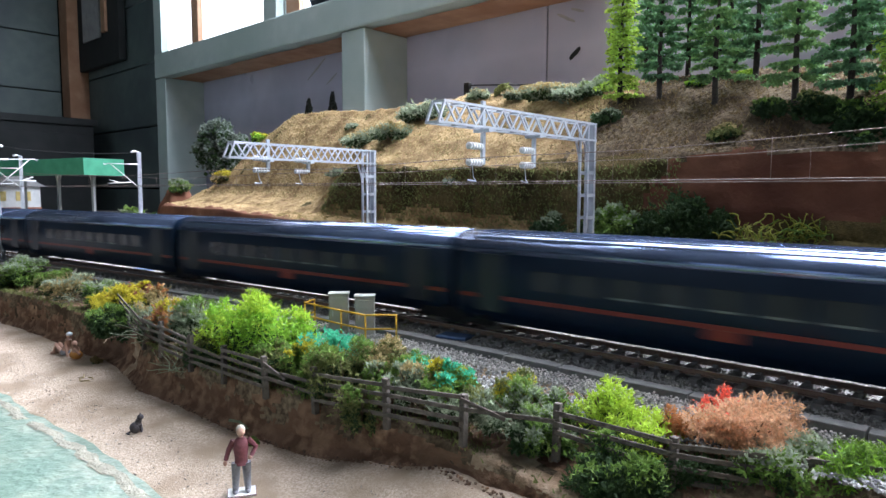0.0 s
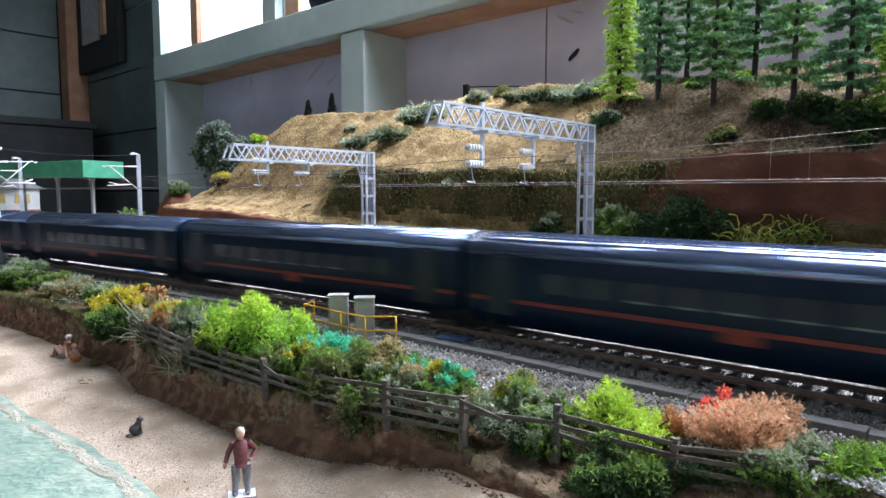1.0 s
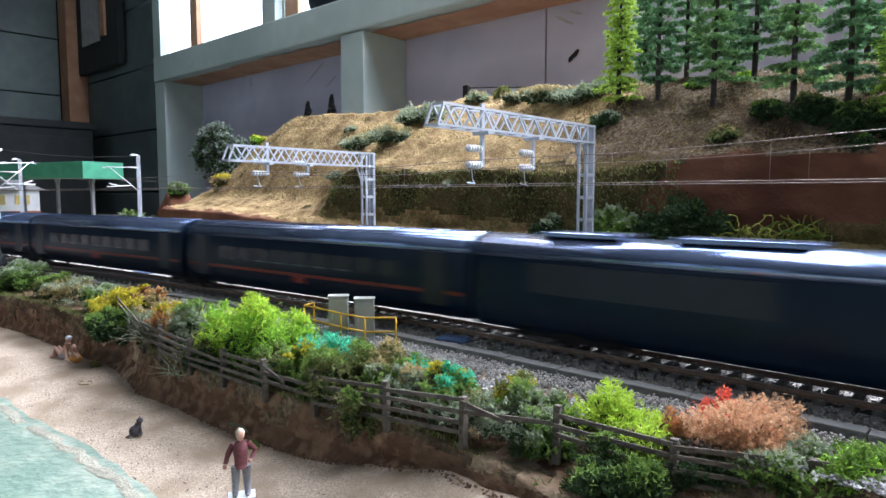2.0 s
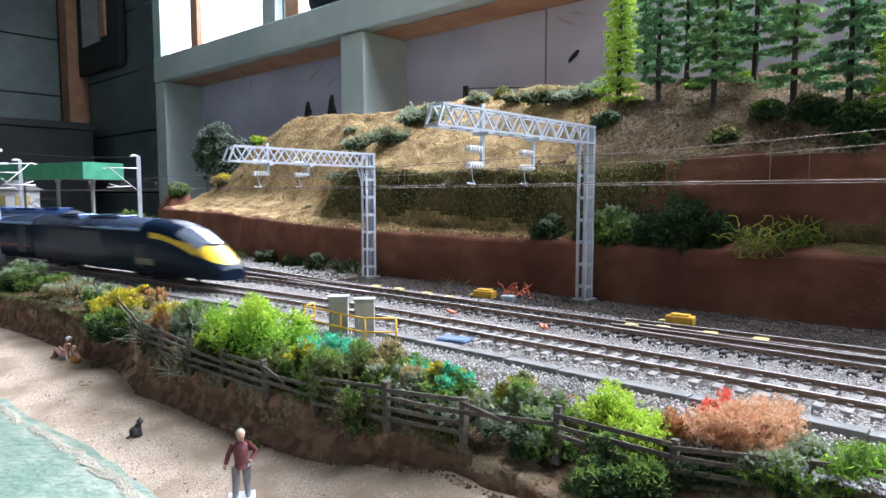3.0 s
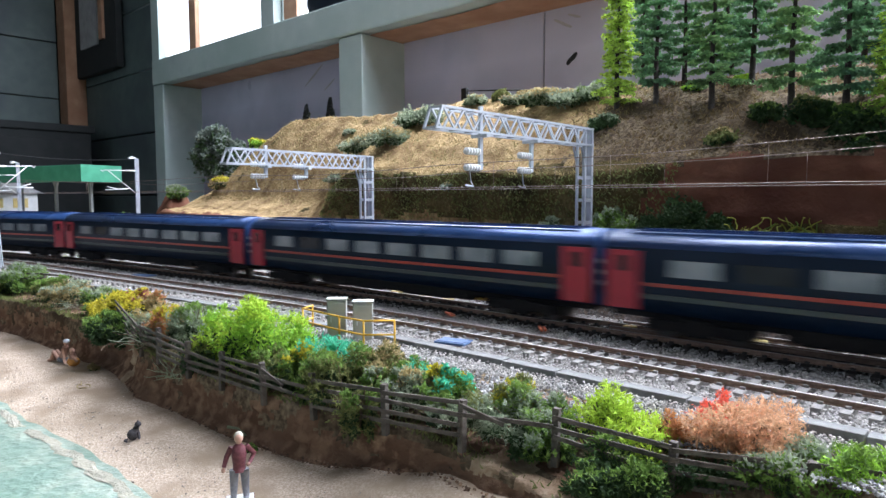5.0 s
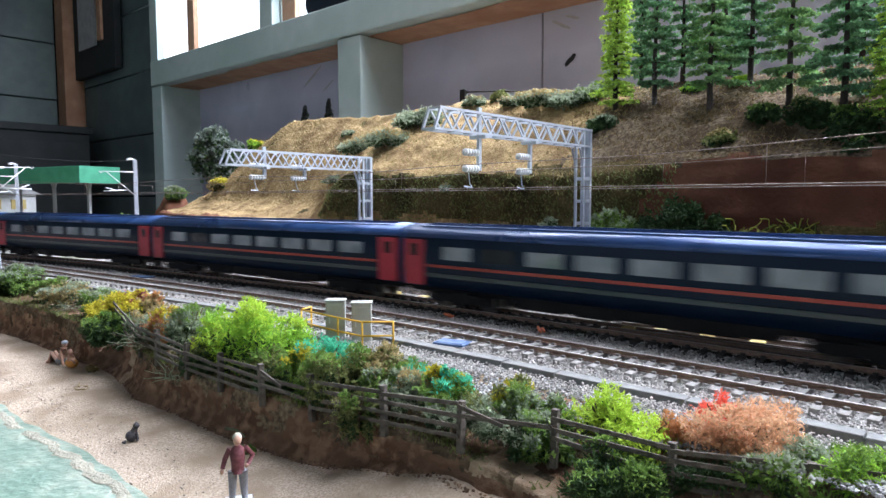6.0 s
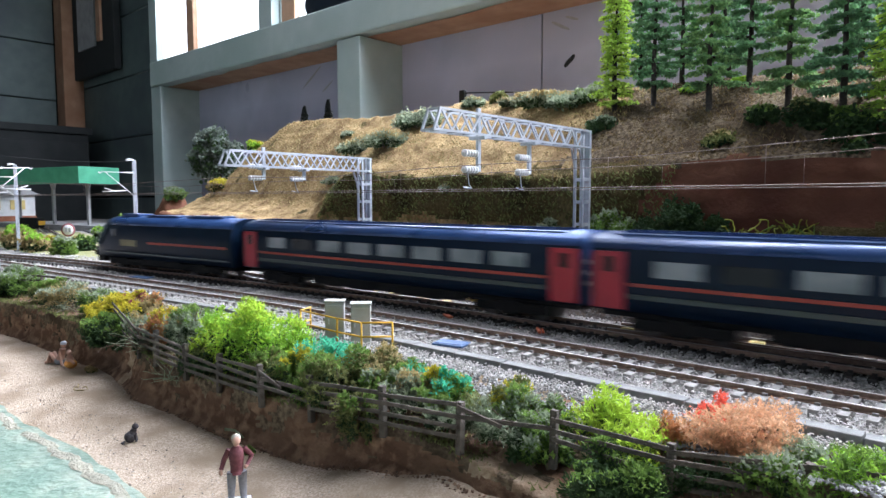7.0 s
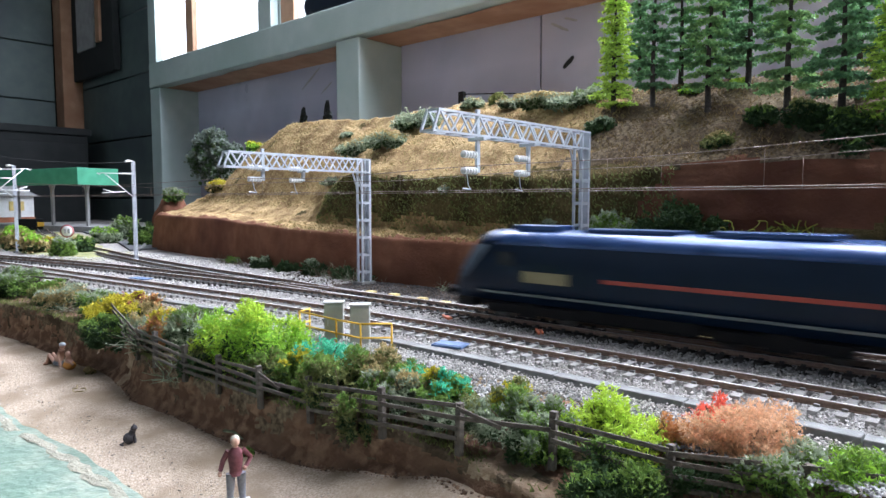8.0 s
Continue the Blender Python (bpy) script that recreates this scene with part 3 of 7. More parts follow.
def ground():
    # one sheet: railway level, dropping into the basin of the bay
    ss = sorted(set([round(-2.6 + 0.1 * i, 3) for i in range(54)] + [-0.555, -0.545, 0.825, 0.835]))
    rows = []
    for s in ss:
        c = verge_end(s) - 0.014
        cols = [-1.9, -1.6, -1.3, -1.0, -0.7, -0.625, -0.615, -0.4, -0.1, c, c + 0.010, 0.22, 0.27, 0.33, 0.40, 0.5, 0.6, 0.7, 0.8, 0.9, BACK_N - 0.003]
        rows.append([(s, -n, (-0.062 if (-0.55 < s < 0.83 and -0.62 < n < c + 0.001) else -0.0056)) for n in cols])
    g = grid_mesh("ground", rows, M["gravel_bed"], smooth=False)
    structure(g, "grey scenic base of the model railway layout", "ground")
    bm = bmesh.new()
    box(bm, -2.62, 2.74, -BACK_N + 0.002, 1.92, -0.16, -0.066)
    bb = tagged(link("baseboard", bm, M["ply"], m=LAY), "plywood baseboard carrying the model railway", "baseboard")
    for s in (-2.4, 0.1, 2.5):
        for n in (-1.75, 0.85):
            bm = bmesh.new()
            box(bm, s - 0.03, s + 0.03, -n - 0.03, -n + 0.03, -1.0, -0.16, 0.003)
            part("leg", bm, M["ply"], bb)
    # sea
    rows = []
    for i in range(110):
        s = -0.55 + 1.38 * i / 109
        e = lerp_table(s, SHORE) + 0.006 + 0.004 * fbm(s, 0, 30)
        rows.append([(s, -(e - (j / 40) ** 1.6 * 0.69), -0.0392 + 0.0007 * fbm(s, e - (j / 40) ** 1.6 * 0.69, 55) * (1 if j < 30 else 0)) for j in range(41)])
    structure(grid_mesh("water", rows, M["sea"]), "pale turquoise rippled resin sea", "water")
    # beach
    rows = []
    for i in range(260):
        s = -0.5 + 1.33 * i / 259
        a = lerp_table(s, SHORE) + 0.004 * fbm(s, 3, 45)
        b = lerp_table(s, FOOT) + 0.012
        r = []
        for j in range(34):
            t = j / 33
            n = a + (b - a) * t
            z = -0.0405 + 0.0036 * smooth(t, 0, 0.5) + (lerp_table(s, FOOT_Z) + 0.0385) * smooth(t, 0.40, 0.86) + 0.0005 * fbm(s, n, 60) + 0.0003 * fbm(s, n, 300)
            r.append((s, -n, z))
        rows.append(r)
    structure(grid_mesh("beach", rows, M["sand"]), "pale sandy beach with fine grit", "ground")
    # foam along the shore
    rows = []
    for i in range(330):
        s = -0.2 + 1.0 * i / 329
        a = lerp_table(s, SHORE) + 0.004 * fbm(s, 3, 45)
        w0 = 0.002 + 0.005 * abs(fbm(s, 8, 60))
        w1 = 0.0015 + 0.002 * abs(fbm(s, 9, 90))
        r = []
        for j in range(9):
            n = a + 0.001 - w0 + (w0 + w1) * j / 8
            r.append((s, -n, -0.0390 + 0.0002 * math.sin(math.pi * j / 8) + 0.0005 * fbm(s, n, 300)))
        rows.append(r)
    structure(grid_mesh("shore_foam", rows, M["foam"]), "off-white foam line along the shore", "water")
    # bank of bare earth, and the verge behind the fence
    rows = []
    for i in range(640):
        s = -0.5 + 1.33 * i / 639
        a, c = lerp_table(s, FOOT) + 0.0012 * fbm(s, 2, 45), lerp_table(s, CREST) + 0.0010 * fbm(s, 6, 60)
        zf = lerp_table(s, FOOT_Z) - 0.0015
        cr = lerp_table(s, CREST_Z) + 0.0010 * fbm(s, 0, 30)
        r = []
        for j in range(44):
            t = j / 43
            if t < 0.62:
                u = t / 0.62
                # a slumped apron, then a steep face that leans out a little under the turf
                n = a - 0.005 + (c - a + 0.005) * (u / 0.55 * 0.75 if u < 0.55 else 0.75 + 0.25 * (u - 0.55) / 0.45)
                z = zf + (cr - zf) * (0.28 * (u / 0.55) ** 1.3 if u < 0.55 else 0.28 + 0.72 * (u - 0.55) / 0.45)
                bump = (0.0034 * fbm(s, z * 2, 42) + 0.0022 * fbm(s, z * 2, 120, 5)) * math.sin(math.pi * u) + 0.0010 * fbm(s, n + z, 260)
                n, z = n + bump * 0.8, z + bump * 0.35
            else:
                u = (t - 0.62) / 0.38
                n = c + (verge_end(s) - c) * u
                z = verge_z(s, n) + (cr - lerp_table(s, CREST_Z)) * (1 - u) + 0.0007 * fbm(s, n, 120) * (1 - u)
            r.append((s, -n, z))
        rows.append(r)

    def bank_kind(s, n, z, nn):
        c = lerp_table(s, CREST)
        w = fbm(s, n + z, 70, 4)
        if n > c - 0.0012:
            if s < 0.128 + 0.01 * w and n < c + 0.013 + 0.003 * w:
                return 2 if w > -0.45 else 1
            return 1 if w > -0.2 else 0
        if 0.372 < s + 0.004 * w < 0.381:
            return 2
        return 0
    b = grid_mesh("bank", rows, [M["soil"], M["brownturf"], M["sandy"]], mat_of=bank_kind)
    structure(b, "bare dark red-brown earth bank above the beach", "bank")


# strip darkened in colour where the cliff foot lies in shadow
def cutting_verge():
    rows = []
    for i in range(120):
        s = -0.3 + 1.0 * i / 119
        c = lerp_table(s, CLIFF) + 0.003
        a = 0.334 + 0.004 * fbm(s, 2, 30) + 0.05 * smooth(s, 0.42, 0.62)
        rows.append([(s, -(a + (c - a) * j / 8), -0.0046 + 0.0006 * fbm(s, j, 40) - (0.0012 if j == 0 else 0)) for j in range(9)])
    structure(grid_mesh("cutting_verge", rows, M["shaded_earth"]), "earth strip at the foot of the cutting, darkened for its shadow", "ground")


def hill_profile(s):
    """Points (n, z) of the cutting and the hill across the line at s."""
    c = lerp_table(s, CLIFF)
    k = smooth(s, 0.50, 0.62)            # towards the far end the upper face turns into a slope
    top1 = 0.0350 + 0.0125 * smooth(s, 0.35, 0.9) + 0.0015 * fbm(s, 1, 14)
    led = 0.018 + 0.016 * smooth(s, 0.25, 0.45)
    top2 = 0.092 + 0.006 * fbm(s, 5, 7) - 0.006 * smooth(s, 0.15, 0.25) * (1 - smooth(s, 0.4, 0.5))
    ridge = lerp_table(s, [(-0.6, 0.165), (0.0, 0.160), (0.12, 0.156), (0.20, 0.160), (0.26, 0.166), (0.40, 0.172), (0.60, 0.170), (0.80, 0.180), (0.90, 0.150), (0.96, 0.09), (1.0, 0.05)]) + 0.004 * fbm(s, 9, 9)
    rn = lerp_table(s, [(-0.6, 0.54), (0.1, 0.52), (0.3, 0.55), (0.8, 0.57), (1.0, 0.58)])
    f2 = c + led
    pts = [(c, -0.0065), (c + 0.002, 0.016), (c + 0.004, top1 - 0.002), (c + 0.008, top1)]
    lo2 = top1 + 0.004
    pts += [(f2, lo2)]
    a = (f2 + 0.006 + 0.02 * k, lo2 + (top2 - lo2) * (1 - k) + 0.012 * k)
    pts += [a]
    pts += [(a[0] + 0.012, a[1] + 0.008)]
    for t in (0.25, 0.5, 0.75):
        pts.append((a[0] + 0.012 + (rn - a[0] - 0.012) * t, a[1] + 0.008 + (ridge - a[1] - 0.008) * (t ** 0.8)))
    pts += [(rn, ridge), (rn + 0.05, ridge - 0.002), (rn + 0.12, ridge - 0.02), (0.74, 0.03), (0.80, -0.007)]
    return pts


def hill():
    rows = []
    S = [-0.6 + 0.02 * i for i in range(20)] + [-0.2 + 0.004 * i for i in range(292)]
    S = [s for s in S if s < HILL_END]
    S += [HILL_END + 0.0001]
    for s in S:
        p = hill_profile(s)
        # resample finely
        out = []
        for q, (u, v) in enumerate(zip(p, p[1:])):
            m = (6, 6, 3, 10, 14, 3, 12, 12, 12, 12, 10, 6, 4, 3)[q]
            for j in range(m):
                t = j / m
                out.append((u[0] + (v[0] - u[0]) * t, u[1] + (v[1] - u[1]) * t, q))
        out.append((*p[-1], 99))
        r = []
        for n, z, q in out:
            amp = 0.0030 if q >= 3 else 0.0013
            d = amp * fbm(s, n + z, 38) + (0.0016 * fbm(s, n + z, 150) if q >= 3 else 0.0003 * fbm(s, n + z, 120))
            if q in (0, 1, 2, 4, 5):
                r.append((s, -(n - d * 1.2), z))
            else:
                r.append((s, -n, z + d if z > -0.004 else z))
        rows.append(r)
    # close the far end as a steep face
    last = rows[-1]
    for k in (1, 2, 3, 4):
        rows.append([(HILL_END + 0.004 * k + 0.003 * fbm(y, z, 30), y, z * (1 - (k / 4) ** 3) - 0.0065 * (k / 4) ** 3) for s, y, z in last])

    def kind(s, n, z, nn):
        c = lerp_table(s, CLIFF)
        w = fbm(s, n + z, 26, 2) * 0.010
        if s > HILL_END:
            return 0
        if n < c + 0.010 + w * 0.6 and z < 0.052:
            return 0
        k = smooth(s, 0.50, 0.62)
        # upper face turned to the eye: dark olive (2) puts its shade into colour
        if k < 0.5 and z < 0.0905 + w * 0.8 and n < c + 0.07:
            if s < 0.185 + w * 2:
                return 0 if z > 0.050 + w else 2
            if z < 0.049 + w and s > 0.27:
                return 1
            return 2
        if s < 0.262 + w * 3:
            return 3
        if fbm(s, n, 30, 7) > 0.75:
            return 2
        return 1
    h = grid_mesh("hill", rows, [M["cliff"], M["straw"], M["olive"], M["brownturf"]], mat_of=kind)
    tagged(h, "clay-sided cutting and straw-coloured grassy hill", "hill", kind="structure")


# ---------- track ----------
def rail_sweep(name, P, a0, a1, off, parent):
    """One rail: a foot, web and head; the head's top is polished."""
    prof = [(-0.0010, -0.0023, 0), (-0.0010, -0.0020, 0), (-0.0003, -0.0018, 0), (-0.0003, -0.0010, 0), (-0.0005, -0.0008, 0), (-0.0005, -0.0001, 0), (-0.0004, 0.0, 1), (0.0004, 0.0, 1),
            (0.0005, -0.0001, 0), (0.0005, -0.0008, 0), (0.0003, -0.0010, 0), (0.0003, -0.0018, 0), (0.0010, -0.0020, 0), (0.0010, -0.0023, 0)]
    vs, fs, mi = [], [], []
    k = len(prof)
    A = np.arange(a0, a1 + 1e-6, 0.02)
    for a in A:
        s, n, th = on_line(P, a)
        for o, z, _ in prof:
            oo = off + o
            vs.append((s - oo * math.sin(th), -(n - oo * math.cos(th)), z))
    for i in range(len(A) - 1):
        for j in range(k - 1):
            fs.append((i * k + j, i * k + j + 1, (i + 1) * k + j + 1, (i + 1) * k + j))
            mi.append(1 if j in (5, 6, 7) else 0)
    me = bpy.data.meshes.new(name)
    me.from_pydata(vs, [], fs)
    me.materials.append(M["rail_side"])
    me.materials.append(M["rail_top"])
    for p, m in zip(me.polygons, mi):
        p.material_index = m
    ob = new(name, me)
    ob.parent = parent
    return ob


def track(label, P, a0, a1, sleeper, span=(0.0, 0.95)):
    t = thing("track", label, "railway track", LAY, "tracks", "structure")
    for o in (-0.0090, 0.0090):
        rail_sweep("rail", P, a0, a1, o, t)
    bm = bmesh.new()
    box(bm, -0.0017, 0.0017, -0.0165, 0.0165, -0.0052, -0.0023, 0.0003)
    for y in (-0.0090, 0.0090):
        for d in (-0.0016, 0.0016):
            box(bm, -0.0009, 0.0009, y + d - 0.0006, y + d + 0.0006, -0.0024, -0.0014)
    first = None
    far = bmesh.new()
    pitch = 0.0082
    k = int((a1 - a0) / pitch)
    count = 0
    for i in range(k):
        a = a0 + pitch * (i + 0.5)
        s, n, th = on_line(P, a)
        m = pose(s, -n, 0, 0, 0, math.degrees(th))
        if span[0] <= a <= span[1]:
            if first is None:
                first = link("sleeper", bm, M[sleeper], t, m=m)
            else:
                shared("sleeper", first, t, m)
            count += 1
        else:
            for v in box(far, -0.0017, 0.0017, -0.0165, 0.0165, -0.0052, -0.0023):
                v.co = m @ v.co
    tagged(link("far_sleepers", far, M[sleeper], t), kind="stuff")
    return t


def stones(name, count, region, size, material, label, z=-0.0052, seed=1):
    """Loose ballast: many small irregular stones."""
    rng = random.Random(seed)
    base = [(1, 0, 0), (-1, 0, 0), (0, 1, 0), (0, -1, 0), (0, 0, 1), (0, 0, -1)]
    tri = [(0, 2, 4), (2, 1, 4), (1, 3, 4), (3, 0, 4), (2, 0, 5), (1, 2, 5), (3, 1, 5), (0, 3, 5)]
    vs, fs = [], []
    done = tries = 0
    while done < count and tries < count * 8:
        tries += 1
        p = region(rng)
        if p is None:
            continue
        s, n, zz = p
        r = size * rng.uniform(0.55, 1.25)
        R = Euler((rng.uniform(0, 6), rng.uniform(0, 6), rng.uniform(0, 6))).to_matrix()
        k = len(vs)
        for b in base:
            v = R @ (Vector(b) * r * rng.uniform(0.6, 1.15))
            vs.append((s + v.x, -n + v.y, zz + r * 0.25 + v.z * 0.8))
        fs += [tuple(k + i for i in t) for t in tri]
        done += 1
    me = bpy.data.meshes.new(name)
    me.from_pydata(vs, [], fs)
    me.materials.append(material)
    ob = new(name, me)
    ob.matrix_basis = LAY
    return tagged(ob, label, "ballast", kind="stuff")


# ---------- vehicles: x along the vehicle, y towards the eye, z up from the rail head ----------
def side_profile(hw, z0, eave, top, tuck=0.0015):
    """Half cross-section from the skirt to the roof's crown: (y, z)."""
    pts = [(hw - tuck, z0), (hw - 0.0004, z0 + (eave - z0) * 0.3), (hw, z0 + (eave - z0) * 0.6), (hw - 0.0008, eave)]
    for t in (0.2, 0.4, 0.6, 0.8, 1.0):
        a = t * math.pi / 2
        pts.append(((hw - 0.0008) * math.cos(a) ** 0.85, eave + (top - eave) * math.sin(a)))
    return pts


def loft(bm, stations, mi_of=None, smooth_shade=True):
    """Closed section rings joined along x. stations: (x, [(y, z), ...half section])."""
    rings = []
    for x, half in stations:
        ring = [bm.verts.new((x(y, z) if callable(x) else x, y, z)) for y, z in half]
        ring += [bm.verts.new((x(y, z) if callable(x) else x, -y, z)) for y, z in reversed(half[:-1])]
        rings.append(ring)
    k = len(rings[0])
    for A, B in zip(rings, rings[1:]):
        for j in range(k):
            q = (A[j], A[(j + 1) % k], B[(j + 1) % k], B[j])
            try:
                f = bm.faces.new(q)
            except ValueError:
                continue
            f.smooth = smooth_shade and j != k - 1
            if mi_of:
                f.material_index = mi_of(f.calc_center_median(), j)
    for ring in (rings[0][::-1], rings[-1]):
        try:
            bm.faces.new(ring)
        except ValueError:
            pass
    bmesh.ops.recalc_face_normals(bm, faces=bm.faces[:])


def bogie(parent, x, wheel_r=0.0062, base=0.034):
    bm = bmesh.new()
    for y in (-0.0145, 0.0145):
        box(bm, x - base / 2 - 0.008, x + base / 2 + 0.008, y - 0.0015, y + 0.0015, 0.0045, 0.0095, 0.0006)
        box(bm, x - 0.007, x + 0.007, y - 0.0018, y + 0.0018, 0.003, 0.011, 0.0005)
        for d in (-1, 1):
            box(bm, x + d * base / 2 - 0.003, x + d * base / 2 + 0.003, y - 0.0022, y + 0.0022, 0.004, 0.0095, 0.0006)
    box(bm, x - 0.006, x + 0.006, -0.014, 0.014, 0.006, 0.011)
    b = part("bogie", bm, M["chassis"], parent, "black bogie frame")
    for d in (-1, 1):
        bm = bmesh.new()
        cx = x + d * base / 2
        rod(bm, (cx, -0.0090, wheel_r), (cx, -0.0070, wheel_r), wheel_r, seg=20)
        rod(bm, (cx, 0.0070, wheel_r), (cx, 0.0090, wheel_r), wheel_r, seg=20)
        rod(bm, (cx, -0.013, wheel_r), (cx, 0.013, wheel_r), 0.0011, seg=8)
        part("wheelset", bm, M["steel"], b, "steel wheelset")


def strip(parent, name, material, x0, x1, z0, z1, hw, label="", both=True, bow=0.0002):
    for sg in ((1, -1) if both else (1,)):
        bm = bmesh.new()
        box(bm, x0, x1, sg * (hw - 0.0006), sg * (hw + bow), z0, z1)
        bmesh.ops.recalc_face_normals(bm, faces=bm.faces[:])
        part(name, bm, material, parent, label)


def coach_b(name, label, m, windows=8, first=False):
    """Long coach with red doors near both ends, an orange-red waist line and ribbed blue roof."""
    L, hw = 0.303, 0.0180
    c = thing(name, label, "coach", m, "coaches of the main-line train")
    prof = side_profile(hw, 0.0125, 0.0425, 0.0505)
    bm = bmesh.new()
    loft(bm, [(-L / 2, prof), (-L / 2 + 0.004, prof), (L / 2 - 0.004, prof), (L / 2, prof)])
    part("body", bm, M["navy"], c)
    bm = bmesh.new()
    half = [(y * 1.012, z + 0.0003) for y, z in prof[3:]]
    loft(bm, [(-L / 2 + 0.001, half), (L / 2 - 0.001, half)])
    roof = part("roof", bm, M["blueroof"], c, "blue ribbed roof")
    for y in (-0.011, -0.0065, -0.0022, 0.0022, 0.0065, 0.011):
        bm = bmesh.new()
        zz = 0.0425 + 0.0083 * math.sqrt(max(0, 1 - (y / 0.0185) ** 2))
        box(bm, -L / 2 + 0.012, L / 2 - 0.012, y - 0.0004, y + 0.0004, zz - 0.0004, zz + 0.0007)
        part("roof_rib", bm, M["blueroof"], roof)
    bm = bmesh.new()
    box(bm, -L / 2 + 0.003, L / 2 - 0.003, -0.0125, 0.0125, 0.0092, 0.0127)
    box(bm, -0.070, 0.070, -0.0140, 0.0140, 0.0062, 0.0127, 0.0010)
    part("underframe", bm, M["chassis"], c, "black underframe")
    strip(c, "waist_line", M["red"], -L / 2 + 0.021, L / 2 - 0.021, 0.0250, 0.0266, hw, "orange-red waist line")
    strip(c, "lower_band", M["lowband"], -L / 2 + 0.021, L / 2 - 0.021, 0.0190, 0.0212, hw, "dark grey-green lower band")
    w0, w1 = -L / 2 + 0.030, L / 2 - 0.030
    p = (w1 - w0) / windows
    for i in range(windows):
        x = w0 + p * (i + 0.5)
        for sg in (1, -1):
            bm = bmesh.new()
            box(bm, x - p * 0.37, x + p * 0.37, sg * (hw - 0.0012), sg * (hw + 0.00005), 0.0300, 0.0378, 0.0)
            bmesh.ops.recalc_face_normals(bm, faces=bm.faces[:])
            part("window_pane", bm, M["paleglass"] if (i + (0 if first else 1)) % 7 else M["glass"], c, "smoky coach window")
    for d in (-1, 1):
        x = d * (L / 2 - 0.0105)
        for sg in (1, -1):
            bm = bmesh.new()
            box(bm, x - 0.0080, x + 0.0080, sg * (hw - 0.001), sg * (hw + 0.0003), 0.0135, 0.0415, 0.0)
            bmesh.ops.recalc_face_normals(bm, faces=bm.faces[:])
            dr = part("door", bm, M["reddoor"], c, "red passenger door")
            bm = bmesh.new()
            box(bm, x - 0.0030, x + 0.0030, sg * hw, sg * (hw + 0.0005), 0.0315, 0.0390)
            bmesh.ops.recalc_face_normals(bm, faces=bm.faces[:])
            part("door_window", bm, M["glass"], dr)
        bm = bmesh.new()
        xe = d * L / 2
        ring = [(y * 0.97, z) for y, z in prof] + [(-y * 0.97, z) for y, z in reversed(prof[:-1])]
        f = bm.faces.new([bm.verts.new((xe + d * 0.0006, y, z)) for y, z in ring])
        r = bmesh.ops.extrude_face_region(bm, geom=[f])
        for v in r["geom"]:
            if isinstance(v, bmesh.types.BMVert):
                v.co.x -= d * 0.002
        bmesh.ops.recalc_face_normals(bm, faces=bm.faces[:])
        # end shell brighter than the body: window light put into its blue
        part("end_wall", bm, M["endblue_lit"], c, "blue coach end with window light in its colour")
        bm = bmesh.new()
        box(bm, min(xe, xe + d * 0.0035), max(xe, xe + d * 0.0035), -0.0085, 0.0085, 0.014, 0.041, 0.001)
        part("gangway", bm, M["chassis"], c, "black corridor gangway")
        bm = bmesh.new()
        for k in (0, 1, 2):
            box(bm, xe - 0.0002 if d > 0 else xe - 0.0011, xe + 0.0011 if d > 0 else xe + 0.0002, 0.0120, 0.0150, 0.0335 - 0.0055 * k, 0.0358 - 0.0055 * k)
        part("end_notice", bm, M["livwhite"], c, "small white end notices")
    for x0, x1 in ((-0.055, -0.012), (0.004, 0.030), (0.036, 0.066)):
        bm = bmesh.new()
        box(bm, x0, x1, -0.015, 0.015, 0.0055, 0.0125, 0.0008)
        part("equipment_box", bm, M["chassis"], c, "black underframe box")
    bogie(c, -L / 2 + 0.046)
    bogie(c, L / 2 - 0.046)
    return c


